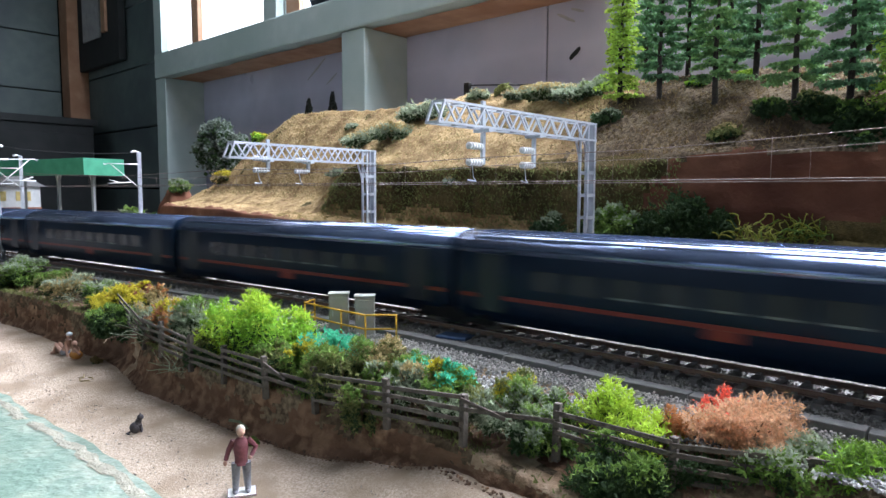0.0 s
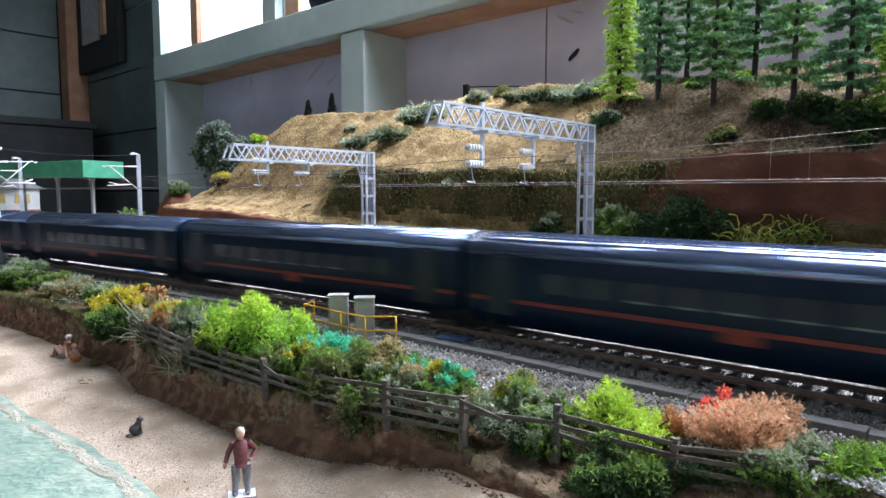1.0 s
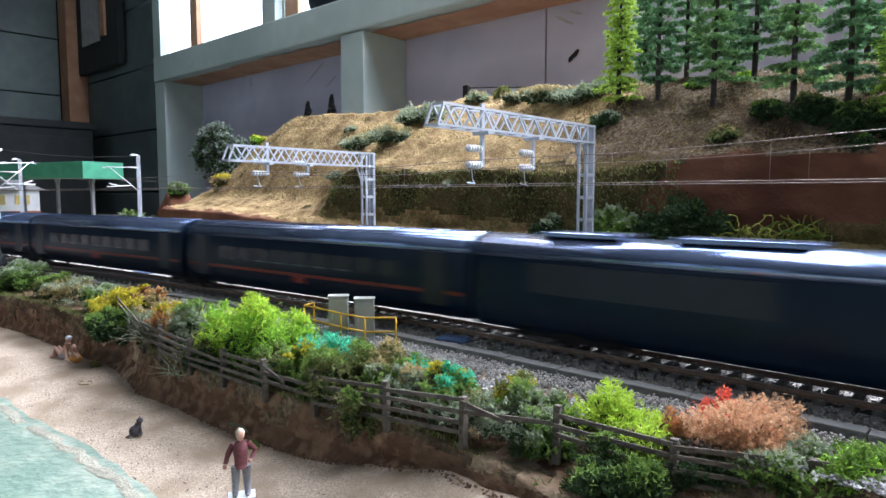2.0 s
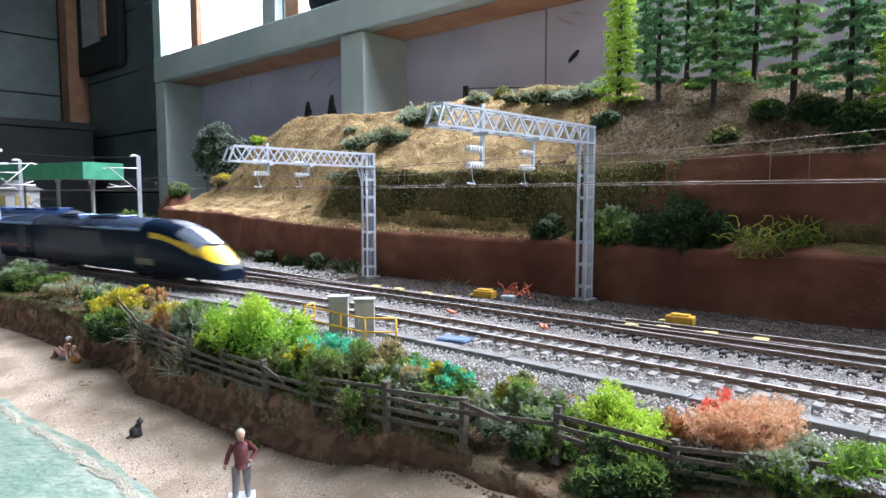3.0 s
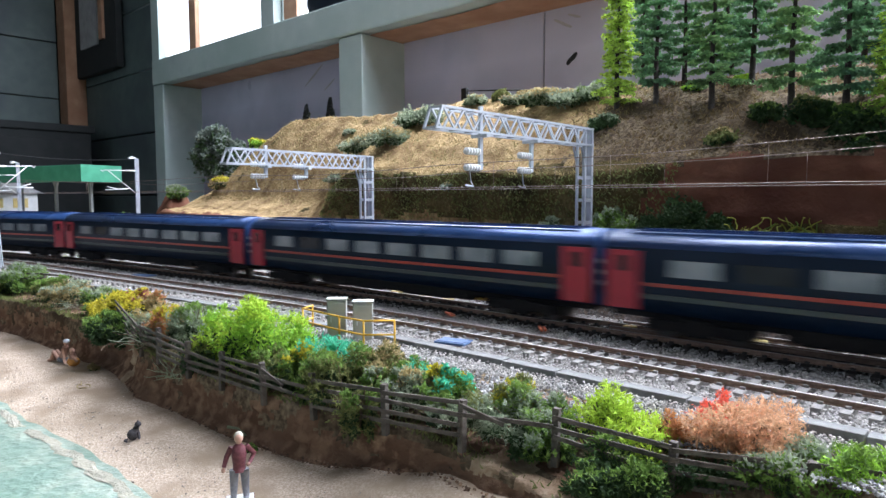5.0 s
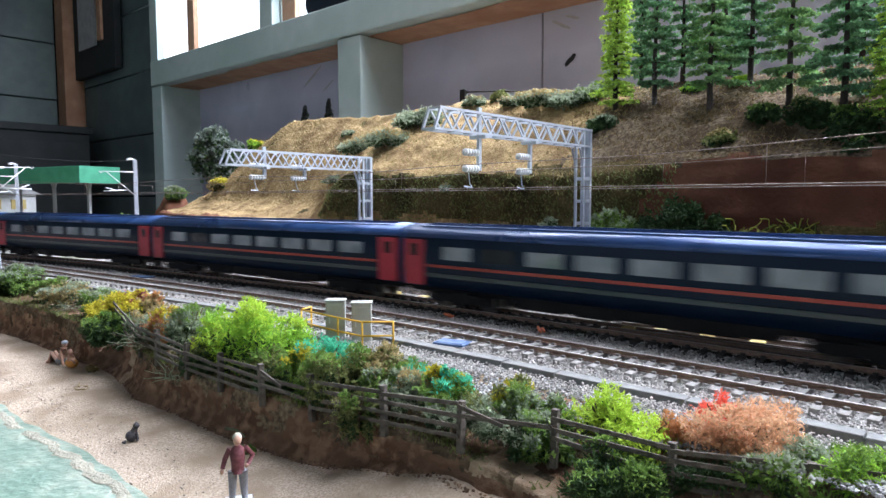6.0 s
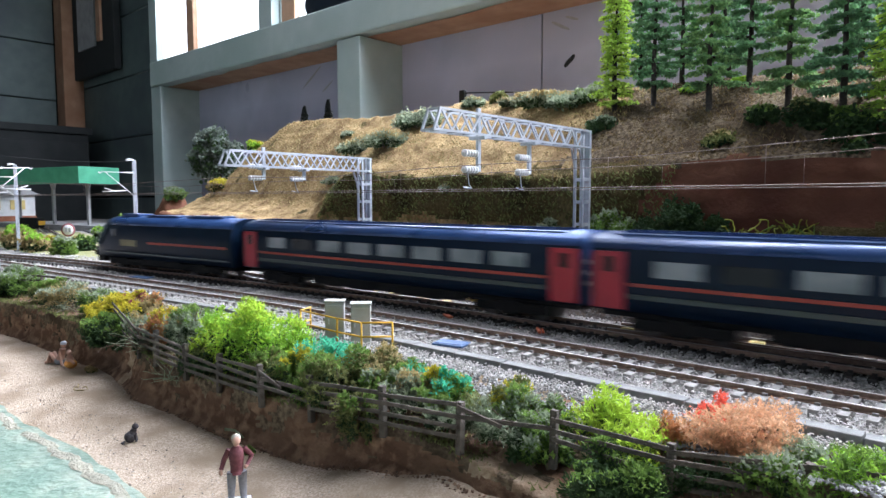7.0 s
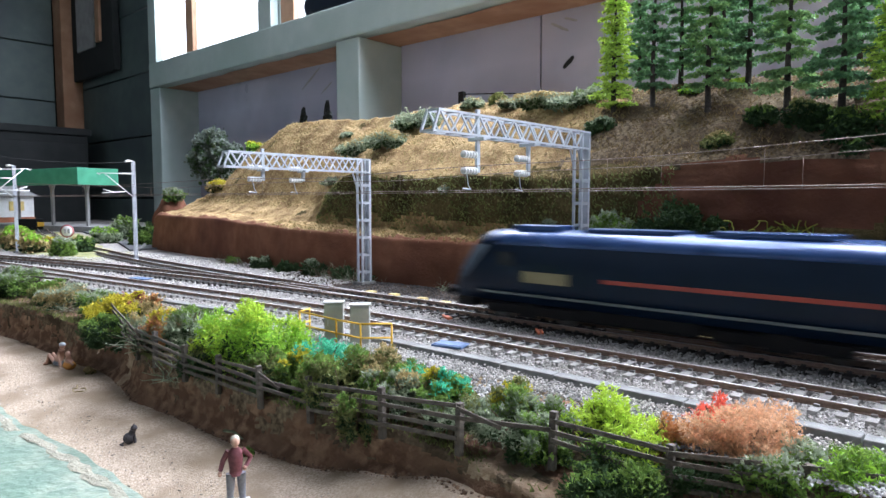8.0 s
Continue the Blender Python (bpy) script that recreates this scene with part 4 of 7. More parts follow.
def end_car(name, label, m, rear=False):
    """Locomotive or driving trailer of the main-line train: raked cab at +x."""
    L, hw = 0.224, 0.0178
    c = thing(name, label, "locomotive", m, "end cars of the main-line train")
    prof = side_profile(hw, 0.0110, 0.0420, 0.0505)
    bm = bmesh.new()

    def rake(x):
        return lambda y, z: x - max(0.0, z - 0.021) * 0.72 * smooth(x, L / 2 - 0.05, L / 2) - (abs(y) / hw) ** 4 * 0.004 * smooth(x, L / 2 - 0.02, L / 2)
    loft(bm, [(-L / 2, prof), (-L / 2 + 0.004, prof), (0, prof), (L / 2 - 0.050, prof), (rake(L / 2 - 0.02), prof), (rake(L / 2 - 0.004), [(y * 0.96, z) for y, z in prof]), (rake(L / 2), [(y * 0.88, 0.0125 + (z - 0.0125) * 0.985) for y, z in prof])])
    body = part("body", bm, M["navy"], c)
    # raked front panels
    for z0, z1, w, mt, lb in ((0.0155, 0.0262, 0.0142, M["livyellow"], "yellow lower cab front"), (0.0264, 0.0335, 0.0140, M["frontpaint"], "white band over the yellow"), (0.0337, 0.0412, 0.0132, M["screen"], "blue-grey windscreen"), (0.0414, 0.0470, 0.0118, M["frontpaint"], "white cab brow")):
        bm = bmesh.new()
        q = []
        for z in (z0, z1):
            for y in (-w, w):
                x = L / 2 - max(0.0, z - 0.021) * 0.72 + 0.0006
                q.append(bm.verts.new((x, y, z)))
        f = bm.faces.new((q[0], q[1], q[3], q[2]))
        r = bmesh.ops.extrude_face_region(bm, geom=[f])
        for v in r["geom"]:
            if isinstance(v, bmesh.types.BMVert):
                v.co.x -= 0.004
        bmesh.ops.recalc_face_normals(bm, faces=bm.faces[:])
        part("cab_panel", bm, M["cabside"] if rear and mt is M["frontpaint"] else (M["navydoor"] if rear and mt is M["livyellow"] else mt), c, lb if not rear else "grey-blue rear cab panel")
    # cab side wedge
    for sg in (1, -1):
        bm = bmesh.new()
        zz = ((0.0225, 0.0), (0.0300, 0.0), (0.0420, 0.0))
        a = [(L / 2 - max(0, z - 0.021) * 0.72 - 0.0042, z) for z, _ in zz]
        b = [(x - 0.004 - 0.002 * i, z) for i, (x, z) in enumerate(a)]
        ring = [bm.verts.new((x, sg * (hw - 0.0004), z)) for x, z in a] + [bm.verts.new((x, sg * (hw + 0.0004), z)) for x, z in reversed(b)]
        f = bm.faces.new(ring)
        r = bmesh.ops.extrude_face_region(bm, geom=[f])
        for v in r["geom"]:
            if isinstance(v, bmesh.types.BMVert):
                v.co.y -= sg * 0.003
        bmesh.ops.recalc_face_normals(bm, faces=bm.faces[:])
        part("cab_side", bm, M["cabside"], c, "grey-blue cab side wedge")
        if not rear:
            bm = bmesh.new()
            beam(bm, (L / 2 - 0.050, sg * (hw + 0.0001), 0.0415), (L / 2 - 0.022, sg * (hw - 0.0001), 0.0220), 0.0006, 0.0006)
            part("cab_stripe", bm, M["livyellow"], c, "thin yellow diagonal stripe")
        bm = bmesh.new()
        box(bm, L / 2 - 0.044, L / 2 - 0.033, sg * (hw - 0.001), sg * (hw + 0.0002), 0.0310, 0.0385)
        bmesh.ops.recalc_face_normals(bm, faces=bm.faces[:])
        part("cab_window", bm, M["glass"], c)
    bm = bmesh.new()
    half = [(y * 1.012, z + 0.0003) for y, z in prof[3:]]
    loft(bm, [(-L / 2 + 0.001, half), (L / 2 - 0.036, half), (L / 2 - 0.024, [(y * 0.96, z - 0.0004) for y, z in half])])
    roof = part("roof", bm, M["blueroof"], c, "blue roof")
    for x0, x1, h in ((-0.085, -0.035, 0.0018), (-0.02, 0.03, 0.0014), (0.045, 0.075, 0.0024)):
        bm = bmesh.new()
        box(bm, x0, x1, -0.008, 0.008, 0.0500, 0.0507 + h, 0.0006)
        part("roof_hatch", bm, M["blueroof"], roof)
    if not rear:
        bm = bmesh.new()
        for y in (-0.006, 0.006):
            beam(bm, (0.030, y, 0.0523), (0.013, y * 0.8, 0.0575), 0.0007)
            beam(bm, (0.013, y * 0.8, 0.0575), (0.035, y * 0.6, 0.0625), 0.0007)
        for x in (0.035, 0.038):
            beam(bm, (x, -0.010, 0.0627), (x, 0.010, 0.0627), 0.0009)
        part("pantograph", bm, M["chassis"], c, "thin dark roof pantograph")
    if rear:
        strip(c, "waist_line", M["red"], -L / 2 + 0.008, L / 2 - 0.098, 0.0255, 0.0275, hw, "orange-red waist line")
        strip(c, "crest_panel", M["dullcrest"], L / 2 - 0.078, L / 2 - 0.050, 0.0225, 0.0285, hw, "dull yellow crest panel")
    else:
        strip(c, "waist_line", M["red"], -0.020, 0.062, 0.0258, 0.0278, hw, "orange-red waist line")
        strip(c, "crest_panel", M["dullcrest"], -L / 2 + 0.016, -L / 2 + 0.040, 0.0235, 0.0300, hw, "dull yellow crest panel")
        strip(c, "grille", M["navydoor"], -L / 2 + 0.048, -L / 2 + 0.068, 0.0240, 0.0375, hw, "dark side grille")
    strip(c, "lower_band", M["livgrey"], -L / 2 + 0.006, L / 2 - 0.02, 0.0150, 0.0162, hw, "grey lower band")
    bm = bmesh.new()
    box(bm, -L / 2 + 0.004, L / 2 - 0.016, -0.0118, 0.0118, 0.0072, 0.0112)
    box(bm, -0.034, 0.034, -0.0150, 0.0150, 0.0042, 0.0112, 0.0010)
    part("underframe", bm, M["chassis"], c, "black underframe")
    bm = bmesh.new()
    box(bm, L / 2 - 0.014, L / 2 - 0.001, -0.0155, 0.0155, 0.0052, 0.0110, 0.0015)
    part("valance", bm, M["chassis"], c, "black front valance")
    for y in (-0.0115, 0.0115):
        bm = bmesh.new()
        rod(bm, (L / 2 - 0.002, y, 0.0132), (L / 2 + 0.0045, y, 0.0132), 0.0016, seg=10)
        rod(bm, (L / 2 + 0.0045, y, 0.0132), (L / 2 + 0.0056, y, 0.0132), 0.0032, seg=14)
        part("buffer", bm, M["chassis"], c)
    for x0, x1 in ((-0.035, -0.004), (0.002, 0.032)):
        bm = bmesh.new()
        box(bm, x0, x1, -0.0155, 0.0155, 0.0050, 0.0110, 0.0008)
        part("equipment_box", bm, M["chassis"], c)
    bm = bmesh.new()
    box(bm, -L / 2 - 0.0035, -L / 2, -0.0085, 0.0085, 0.014, 0.041, 0.001)
    part("gangway", bm, M["chassis"], c, "black corridor gangway")
    bogie(c, -L / 2 + 0.046, 0.0066, 0.042)
    bogie(c, L / 2 - 0.052, 0.0066, 0.042)
    return c


def coach_a(name, label, m):
    """Smooth-sided coach of the streamlined train with deep skirts."""
    L, hw = 0.2535, 0.0182
    c = thing(name, label, "coach", m, "coaches of the streamlined train")
    prof = side_profile(hw, 0.0070, 0.0385, 0.0482, 0.0022)
    bm = bmesh.new()
    loft(bm, [(-L / 2, [(y * 0.97, z) for y, z in prof]), (-L / 2 + 0.003, prof), (L / 2 - 0.003, prof), (L / 2, [(y * 0.97, z) for y, z in prof])])
    part("body", bm, M["navy"], c)
    bm = bmesh.new()
    half = [(y * 1.01, z + 0.0003) for y, z in prof[3:]]
    loft(bm, [(-L / 2 + 0.002, half), (L / 2 - 0.002, half)])
    roof = part("roof", bm, M["navyroof"], c, "dark blue ribbed roof")
    for y in (-0.0125, -0.0095, -0.0065, -0.0035, 0.0035, 0.0065, 0.0095, 0.0125):
        bm = bmesh.new()
        zz = 0.0385 + 0.0098 * math.sqrt(max(0, 1 - (y / 0.0185) ** 2))
        box(bm, -L / 2 + 0.006, L / 2 - 0.006, y - 0.0003, y + 0.0003, zz - 0.0006, zz + 0.0005)
        part("roof_rib", bm, M["navyroof"], roof)
    strip(c, "waist_line", M["dullred"], -L / 2 + 0.004, L / 2 - 0.004, 0.0178, 0.0196, hw, "red waist line", bow=0.0)
    for i in range(9):
        x = -L / 2 + 0.052 + i * (L - 0.104) / 8
        for sg in (1, -1):
            bm = bmesh.new()
            box(bm, x - 0.0072, x + 0.0072, sg * (hw - 0.0012), sg * (hw + 0.00005), 0.0240, 0.0325)
            bmesh.ops.recalc_face_normals(bm, faces=bm.faces[:])
            part("window_pane", bm, M["glass"], c, "dark coach window")
    for sg in (1, -1):
        # pale strips: low glints on the windows, put in as colour
        for i in (2, 3, 4, 5, 6):
            x = -L / 2 + 0.052 + i * (L - 0.104) / 8
            bm = bmesh.new()
            box(bm, x - 0.0062, x + 0.0062, sg * (hw - 0.0006), sg * (hw + 0.00015), 0.0242, 0.0250)
            bmesh.ops.recalc_face_normals(bm, faces=bm.faces[:])
            part("window_lip", bm, M["livgrey"], c, "pale strip for a window's low glint")
    for d in (-1, 1):
        x = d * (L / 2 - 0.022)
        for sg in (1, -1):
            bm = bmesh.new()
            box(bm, x - 0.0075, x + 0.0075, sg * (hw - 0.0012), sg * (hw + 0.0001), 0.0120, 0.0385)
            bmesh.ops.recalc_face_normals(bm, faces=bm.faces[:])
            part("door", bm, M["navydoor"], c, "grey-blue plug door")
    bm = bmesh.new()
    box(bm, -0.006, 0.006, 0.0172, 0.0184, 0.0140, 0.0178)
    part("crest", bm, M["dullred"], c, "small red crest")
    bm = bmesh.new()
    box(bm, L / 2, L / 2 + 0.0042, -0.013, 0.013, 0.010, 0.042, 0.001)
    part("gangway", bm, M["chassis"], c, "black articulated gangway")
    bogie(c, L / 2 + 0.0017, 0.0062, 0.036)
    return c


def power_car(name, label, m):
    """Streamlined power car: long sloping nose at -x, yellow panel and dark windscreen."""
    L, hw = 0.284, 0.0182
    c = thing(name, label, "locomotive", m)
    nose = 0.080
    x0 = -L / 2

    def section(u):
        """u: 0 at the tip to 1 where the nose meets the body."""
        e = math.sin(min(u, 1) * math.pi / 2)
        top = 0.0145 + (0.0482 - 0.0145) * (e ** 1.05 if u < 1 else 1)
        w = hw * (0.52 + 0.48 * (min(u, 1) ** 0.45))
        ev = 0.0115 + (0.0385 - 0.0115) * (e ** 1.15 if u < 1 else 1)
        return side_profile(w, 0.0065, ev, top, 0.0022)
    st = [(x0 + nose * (u ** 1.15), section(u)) for u in (0.0, 0.04, 0.1, 0.18, 0.27, 0.36, 0.46, 0.56, 0.66, 0.76, 0.86, 0.95, 1.0)]
    st += [(x0 + 0.12, section(1)), (L / 2 - 0.003, section(1)), (L / 2, [(y * 0.97, z) for y, z in section(1)])]
    bm = bmesh.new()

    def mi(p, j):
        d = p.x - x0
        if d > 0.088:
            return 0
        lo = 0.0158 + 0.0220 * (max(d, 0) / 0.088) ** 0.80
        hi = lo + 0.0080 * (1 - d / 0.088) + 0.0010
        return 1 if (lo < p.z < hi or (d < 0.021 and p.z > lo)) else 0
    # finer stations so that the painted edge is clean
    fine = []
    for (xa, pa), (xb, pb) in zip(st, st[1:]):
        k = 6 if xb - x0 < nose + 0.03 else 1
        for i in range(k):
            t = i / k
            fine.append((xa + (xb - xa) * t, [(ya + (yb - ya) * t, za + (zb - za) * t) for (ya, za), (yb, zb) in zip(pa, pb)]))
    fine.append(st[-1])
    dense = []
    for x, p in fine:
        q = []
        for (ya, za), (yb, zb) in zip(p, p[1:]):
            q += [(ya, za), (ya + (yb - ya) / 3, za + (zb - za) / 3), (ya + (yb - ya) * 2 / 3, za + (zb - za) * 2 / 3)]
        dense.append((x, q + [p[-1]]))
    loft(bm, dense, mi)
    link("body", bm, [M["navy"], M["livyellow"]], c)
    # windscreen: a shell just proud of the nose
    bm = bmesh.new()
    rows = []
    for i in range(9):
        u = 0.34 + 0.30 * i / 8
        p = section(u)
        x = x0 + nose * (u ** 1.15)
        row = []
        full = [(-y, z) for y, z in p[4:-1]] + [p[-1]] + [(y, z) for y, z in reversed(p[4:-1])]
        for y, z in full:
            row.append(bm.verts.new((x - 0.0006, y, z + 0.0007)))
        rows.append(row)
    for A, B in zip(rows, rows[1:]):
        for j in range(len(A) - 1):
            bm.faces.new((A[j], A[j + 1], B[j + 1], B[j])).smooth = True
    part("windscreen", bm, M["screen"], c, "curved glossy windscreen")
    bm = bmesh.new()
    half = [(y * 1.01, z + 0.0003) for y, z in section(1)[3:]]
    loft(bm, [(x0 + nose + 0.014, half), (L / 2 - 0.002, half)])
    roof = part("roof", bm, M["navyroof"], c, "dark blue roof")
    for a, b in ((0.0, 0.05), (0.07, 0.11)):
        bm = bmesh.new()
        box(bm, a, b, -0.009, 0.009, 0.048, 0.0502, 0.0006)
        part("roof_hatch", bm, M["navyroof"], roof)
    for d, y in ((0.012, -0.0085), (0.012, 0.0085)):
        bm = bmesh.new()
        bmesh.ops.create_uvsphere(bm, u_segments=10, v_segments=8, radius=0.0020, matrix=Matrix.Translation((x0 + d - 0.0065, y * 0.92, 0.0140)))
        part("headlight", bm, M["headlamp"], c, "lit round white headlight")
    for sg in (1, -1):
        bm = bmesh.new()
        box(bm, x0 + nose + 0.006, x0 + nose + 0.020, sg * (hw - 0.001), sg * (hw + 0.0001), 0.0110, 0.0290)
        bmesh.ops.recalc_face_normals(bm, faces=bm.faces[:])
        part("cab_door", bm, M["navydoor"], c)
        bm = bmesh.new()
        box(bm, x0 + nose - 0.005, x0 + nose + 0.020, sg * (hw - 0.001), sg * (hw + 0.0002), 0.0135, 0.0185)
        bmesh.ops.recalc_face_normals(bm, faces=bm.faces[:])
        part("crest_panel", bm, M["dullcrest"], c, "faded yellow crest panel")
        bm = bmesh.new()
        box(bm, 0.01, 0.11, sg * (hw - 0.001), sg * (hw + 0.0001), 0.024, 0.037)
        bmesh.ops.recalc_face_normals(bm, faces=bm.faces[:])
        part("grille", bm, M["navydoor"], c, "dark grey-blue side grille")
    bogie(c, x0 + 0.075, 0.0064, 0.04)
    bogie(c, L / 2 - 0.05, 0.0064, 0.04)
    return c


M["frontpaint"] = mat("white_front_paint", (0.50, 0.54, 0.58), (0.56, 0.60, 0.64), rough=0.3, scale=90)
M["lowband"] = mat("grey_green_band", (0.030, 0.050, 0.048), (0.045, 0.066, 0.060), rough=0.4, scale=90)
# blue brightened for the window light on the coach ends
M["endblue_lit"] = mat("lit_coach_end_blue", (0.030, 0.085, 0.24), (0.045, 0.11, 0.29), rough=0.4, scale=120)
M["headlamp"] = glow("lit_headlamp", (1.0, 0.98, 0.92), 5.0)
M["cabside"] = mat("cab_side_paint", (0.10, 0.13, 0.17), (0.14, 0.17, 0.21), rough=0.25, scale=90)
# pale metallic base stands in for the bright reflection on the glass
M["screen"] = mat("reflecting_windscreen", (0.30, 0.36, 0.46), (0.40, 0.46, 0.56), rough=0.16, scale=60, metal=0.7, coat=0.5)
M["dullcrest"] = mat("dull_crest", (0.24, 0.20, 0.10), (0.32, 0.27, 0.14), rough=0.5, scale=300)
M["navyroof"] = mat("navy_roof", (0.15, 0.20, 0.33), (0.20, 0.26, 0.40), rough=0.19, scale=90, metal=0.85)
M["navydoor"] = mat("navy_door", (0.007, 0.011, 0.021), (0.010, 0.015, 0.027), rough=0.35, scale=90, spec=0.3)


# how far along its line each train's marker stands, by time
def train_a(t):
    """Nose of the streamlined train, which runs away to the left."""
    return 0.3172 + 0.510 * (t - 2.8)


B_KEYS = [(0.0, 2.66), (1.0, 2.02), (2.0, 1.38), (3.0, 0.755), (3.3, 0.562), (3.5, 0.4265), (3.9, 0.1845), (4.5, -0.1525), (5.2, -0.5110), (6.0, -0.8890), (6.5, -1.1060), (7.0, -1.3310), (7.5, -1.5610), (8.0, -1.7860)]


def train_b(t):
    """Nose of the main-line train, which runs towards the right."""
    ts, vs = [k[0] for k in B_KEYS], [k[1] for k in B_KEYS]
    i = min(max(int(np.searchsorted(ts, t)) - 1, 0), len(ts) - 2)
    h = ts[i + 1] - ts[i]

    def slope(j):
        if j == 0 or j == len(ts) - 1:
            k = min(j, len(ts) - 2)
            return (vs[k + 1] - vs[k]) / (ts[k + 1] - ts[k])
        return (vs[j + 1] - vs[j - 1]) / (ts[j + 1] - ts[j - 1])
    u = (t - ts[i]) / h
    return (2 * u**3 - 3 * u**2 + 1) * vs[i] + (u**3 - 2 * u**2 + u) * h * slope(i) + (-2 * u**3 + 3 * u**2) * vs[i + 1] + (u**3 - u**2) * h * slope(i + 1)


def ride(P, a, half_base, flip=False):
    """Pose of a vehicle whose middle stands at a on the line P, carried on two bogies."""
    s0, n0, _ = on_line(P, a - half_base)
    s1, n1, _ = on_line(P, a + half_base)
    th = math.degrees(math.atan2(-(n1 - n0), s1 - s0))
    return at((s0 + s1) / 2, (n0 + n1) / 2, 0.0, th + (180 if flip else 0))


TIMES = [0.2 * i for i in range(41)]
VEHICLES = []      # (object, line, marker, middle's distance behind the marker, half wheelbase, flipped)


def trains():
    # streamlined train: the power car trails, nose to the right (towards -a)
    pc = power_car("power_car", "streamlined navy power car with yellow sloping nose", at(0, 0.25))
    VEHICLES.append((pc, LINE_A, train_a, 0.142, 0.09, False))
    first = coach_a("streamlined_coach", "navy articulated coach with dark windows and red line", at(0, 0.25))
    for i in range(9):
        c = first if i == 0 else copy_thing(first, at(0, 0.25))
        VEHICLES.append((c, LINE_A, train_a, 0.286 + 0.258 * (i + 0.5), 0.10, False))
    # main-line train: locomotive leads towards -a
    lo = end_car("electric_locomotive", "navy electric locomotive with raked yellow-fronted cab", at(0, 0.3))
    VEHICLES.append((lo, LINE_B, train_b, 0.124, 0.070, True))
    c1 = coach_b("passenger_coach", "navy coach with red doors and pale windows", at(0, 0.3), 8)
    for i in range(5):
        c = c1 if i == 0 else copy_thing(c1, at(0, 0.3))
        VEHICLES.append((c, LINE_B, train_b, 0.2605 + 0.3085 * (i + 0.5), 0.105, False))
    dv = end_car("driving_trailer", "navy driving trailer with raked grey-blue cab", at(0, 0.3), rear=True)
    VEHICLES.append((dv, LINE_B, train_b, 0.2605 + 1.5425 + 0.1220, 0.070, False))


def motions():
    for ob, P, marker, behind, hb, flip in VEHICLES:
        walk(ob, [(t, ride(P, marker(t) + behind, hb, flip)) for t in TIMES])


# ---------- foliage ----------
def leaves(rng, vs, fs, lobes, count, size, narrow=0.34, up=0.45, shell=0.45):
    """Small curled strips scattered through the outer part of rounded lobes (x, y, z, rx, ry, rz)."""
    vol = [l[3] * l[4] * l[5] for l in lobes]
    for _ in range(count):
        l = rng.choices(lobes, vol)[0]
        d = Vector((rng.gauss(0, 1), rng.gauss(0, 1), rng.gauss(0, 1) + up)).normalized()
        r = shell + (1 - shell) * rng.random() ** 0.6
        r *= 0.90 + 0.55 * noise.noise(d * 2.3 + Vector((l[0], l[1], l[2])) * 90)
        p = Vector((l[0] + d.x * l[3] * r, l[1] + d.y * l[4] * r, l[2] + d.z * l[5] * r))
        t = (d + Vector((rng.gauss(0, 1), rng.gauss(0, 1), rng.gauss(0, 1))) * 0.75).normalized()
        q = t.cross(Vector((rng.gauss(0, 1), rng.gauss(0, 1), rng.gauss(0, 1)))).normalized()
        c = t.cross(q)
        s = size * rng.uniform(0.55, 1.3)
        w = s * narrow * rng.uniform(0.7, 1.3)
        k = len(vs)
        bend = c * s * rng.uniform(-0.35, 0.35)
        for a, ww, bb in ((-0.5, 0.5, 0.0), (0.05, 1.0, 1.0), (0.6, 0.25, 0.0)):
            m = p + t * s * a + bend * bb
            vs.append(tuple(m - q * w * ww))
            vs.append(tuple(m + q * w * ww))
        fs += [(k, k + 1, k + 3, k + 2), (k + 2, k + 3, k + 5, k + 4)]


def leaf_object(name, parent, vs, fs, material, label=""):
    me = bpy.data.meshes.new(name)
    me.from_pydata(vs, [], fs)
    me.materials.append(material)
    ob = new(name, me)
    ob.parent = parent
    if label:
        ob["label"] = label
    return ob


def make_lobes(rng, w, d, h, k):
    """Uneven heap of small rounded lobes."""
    out = []
    for i in range(k):
        a = rng.uniform(0, math.tau)
        r = math.sqrt(rng.random()) * 0.86
        f = rng.uniform(0.20, 0.44)
        x, y = math.cos(a) * r * w / 2, math.sin(a) * r * d / 2
        z = h * rng.uniform(0.10, 0.80) * (1 - 0.55 * r * r)
        out.append((x, y, z, w / 2 * f, d / 2 * f, h * f * rng.uniform(0.6, 0.95)))
    return out


def sprigs(rng, vs, fs, w, d, h, count, leaf, narrow):
    """Loose shoots that break the outline, each with leaves along it."""
    for _ in range(count):
        a = rng.uniform(0, math.tau)
        r = math.sqrt(rng.random()) * 0.8
        p = Vector((math.cos(a) * r * w / 2, math.sin(a) * r * d / 2, h * rng.uniform(0.25, 0.7) * (1 - 0.5 * r * r)))
        t = Vector((math.cos(a) * r + rng.gauss(0, 0.4), math.sin(a) * r + rng.gauss(0, 0.4), rng.uniform(0.2, 1.3))).normalized()
        L = h * rng.uniform(0.18, 0.42)
        for i in range(7):
            t = (t + Vector((rng.gauss(0, 1), rng.gauss(0, 1), rng.gauss(-0.15, 0.8))) * 0.22).normalized()
            p = p + t * L / 7
            leaves(rng, vs, fs, [(p.x, p.y, p.z, leaf * 0.35, leaf * 0.35, leaf * 0.35)], 2, leaf * 0.9, narrow=narrow, shell=0.1)


WORDS = {"mid": "mid-green", "fresh": "bright fresh-green", "lime": "vivid lime-green", "olive": "olive-green", "dark": "dark green", "sage": "pale sage-green", "teal": "dyed teal-green",
         "yellow": "yellow-green", "rust": "rust-orange", "peach": "peach-orange", "red": "bright red", "plum": "plum-red", "straw": "dry straw-coloured", "twig": "dry brown"}


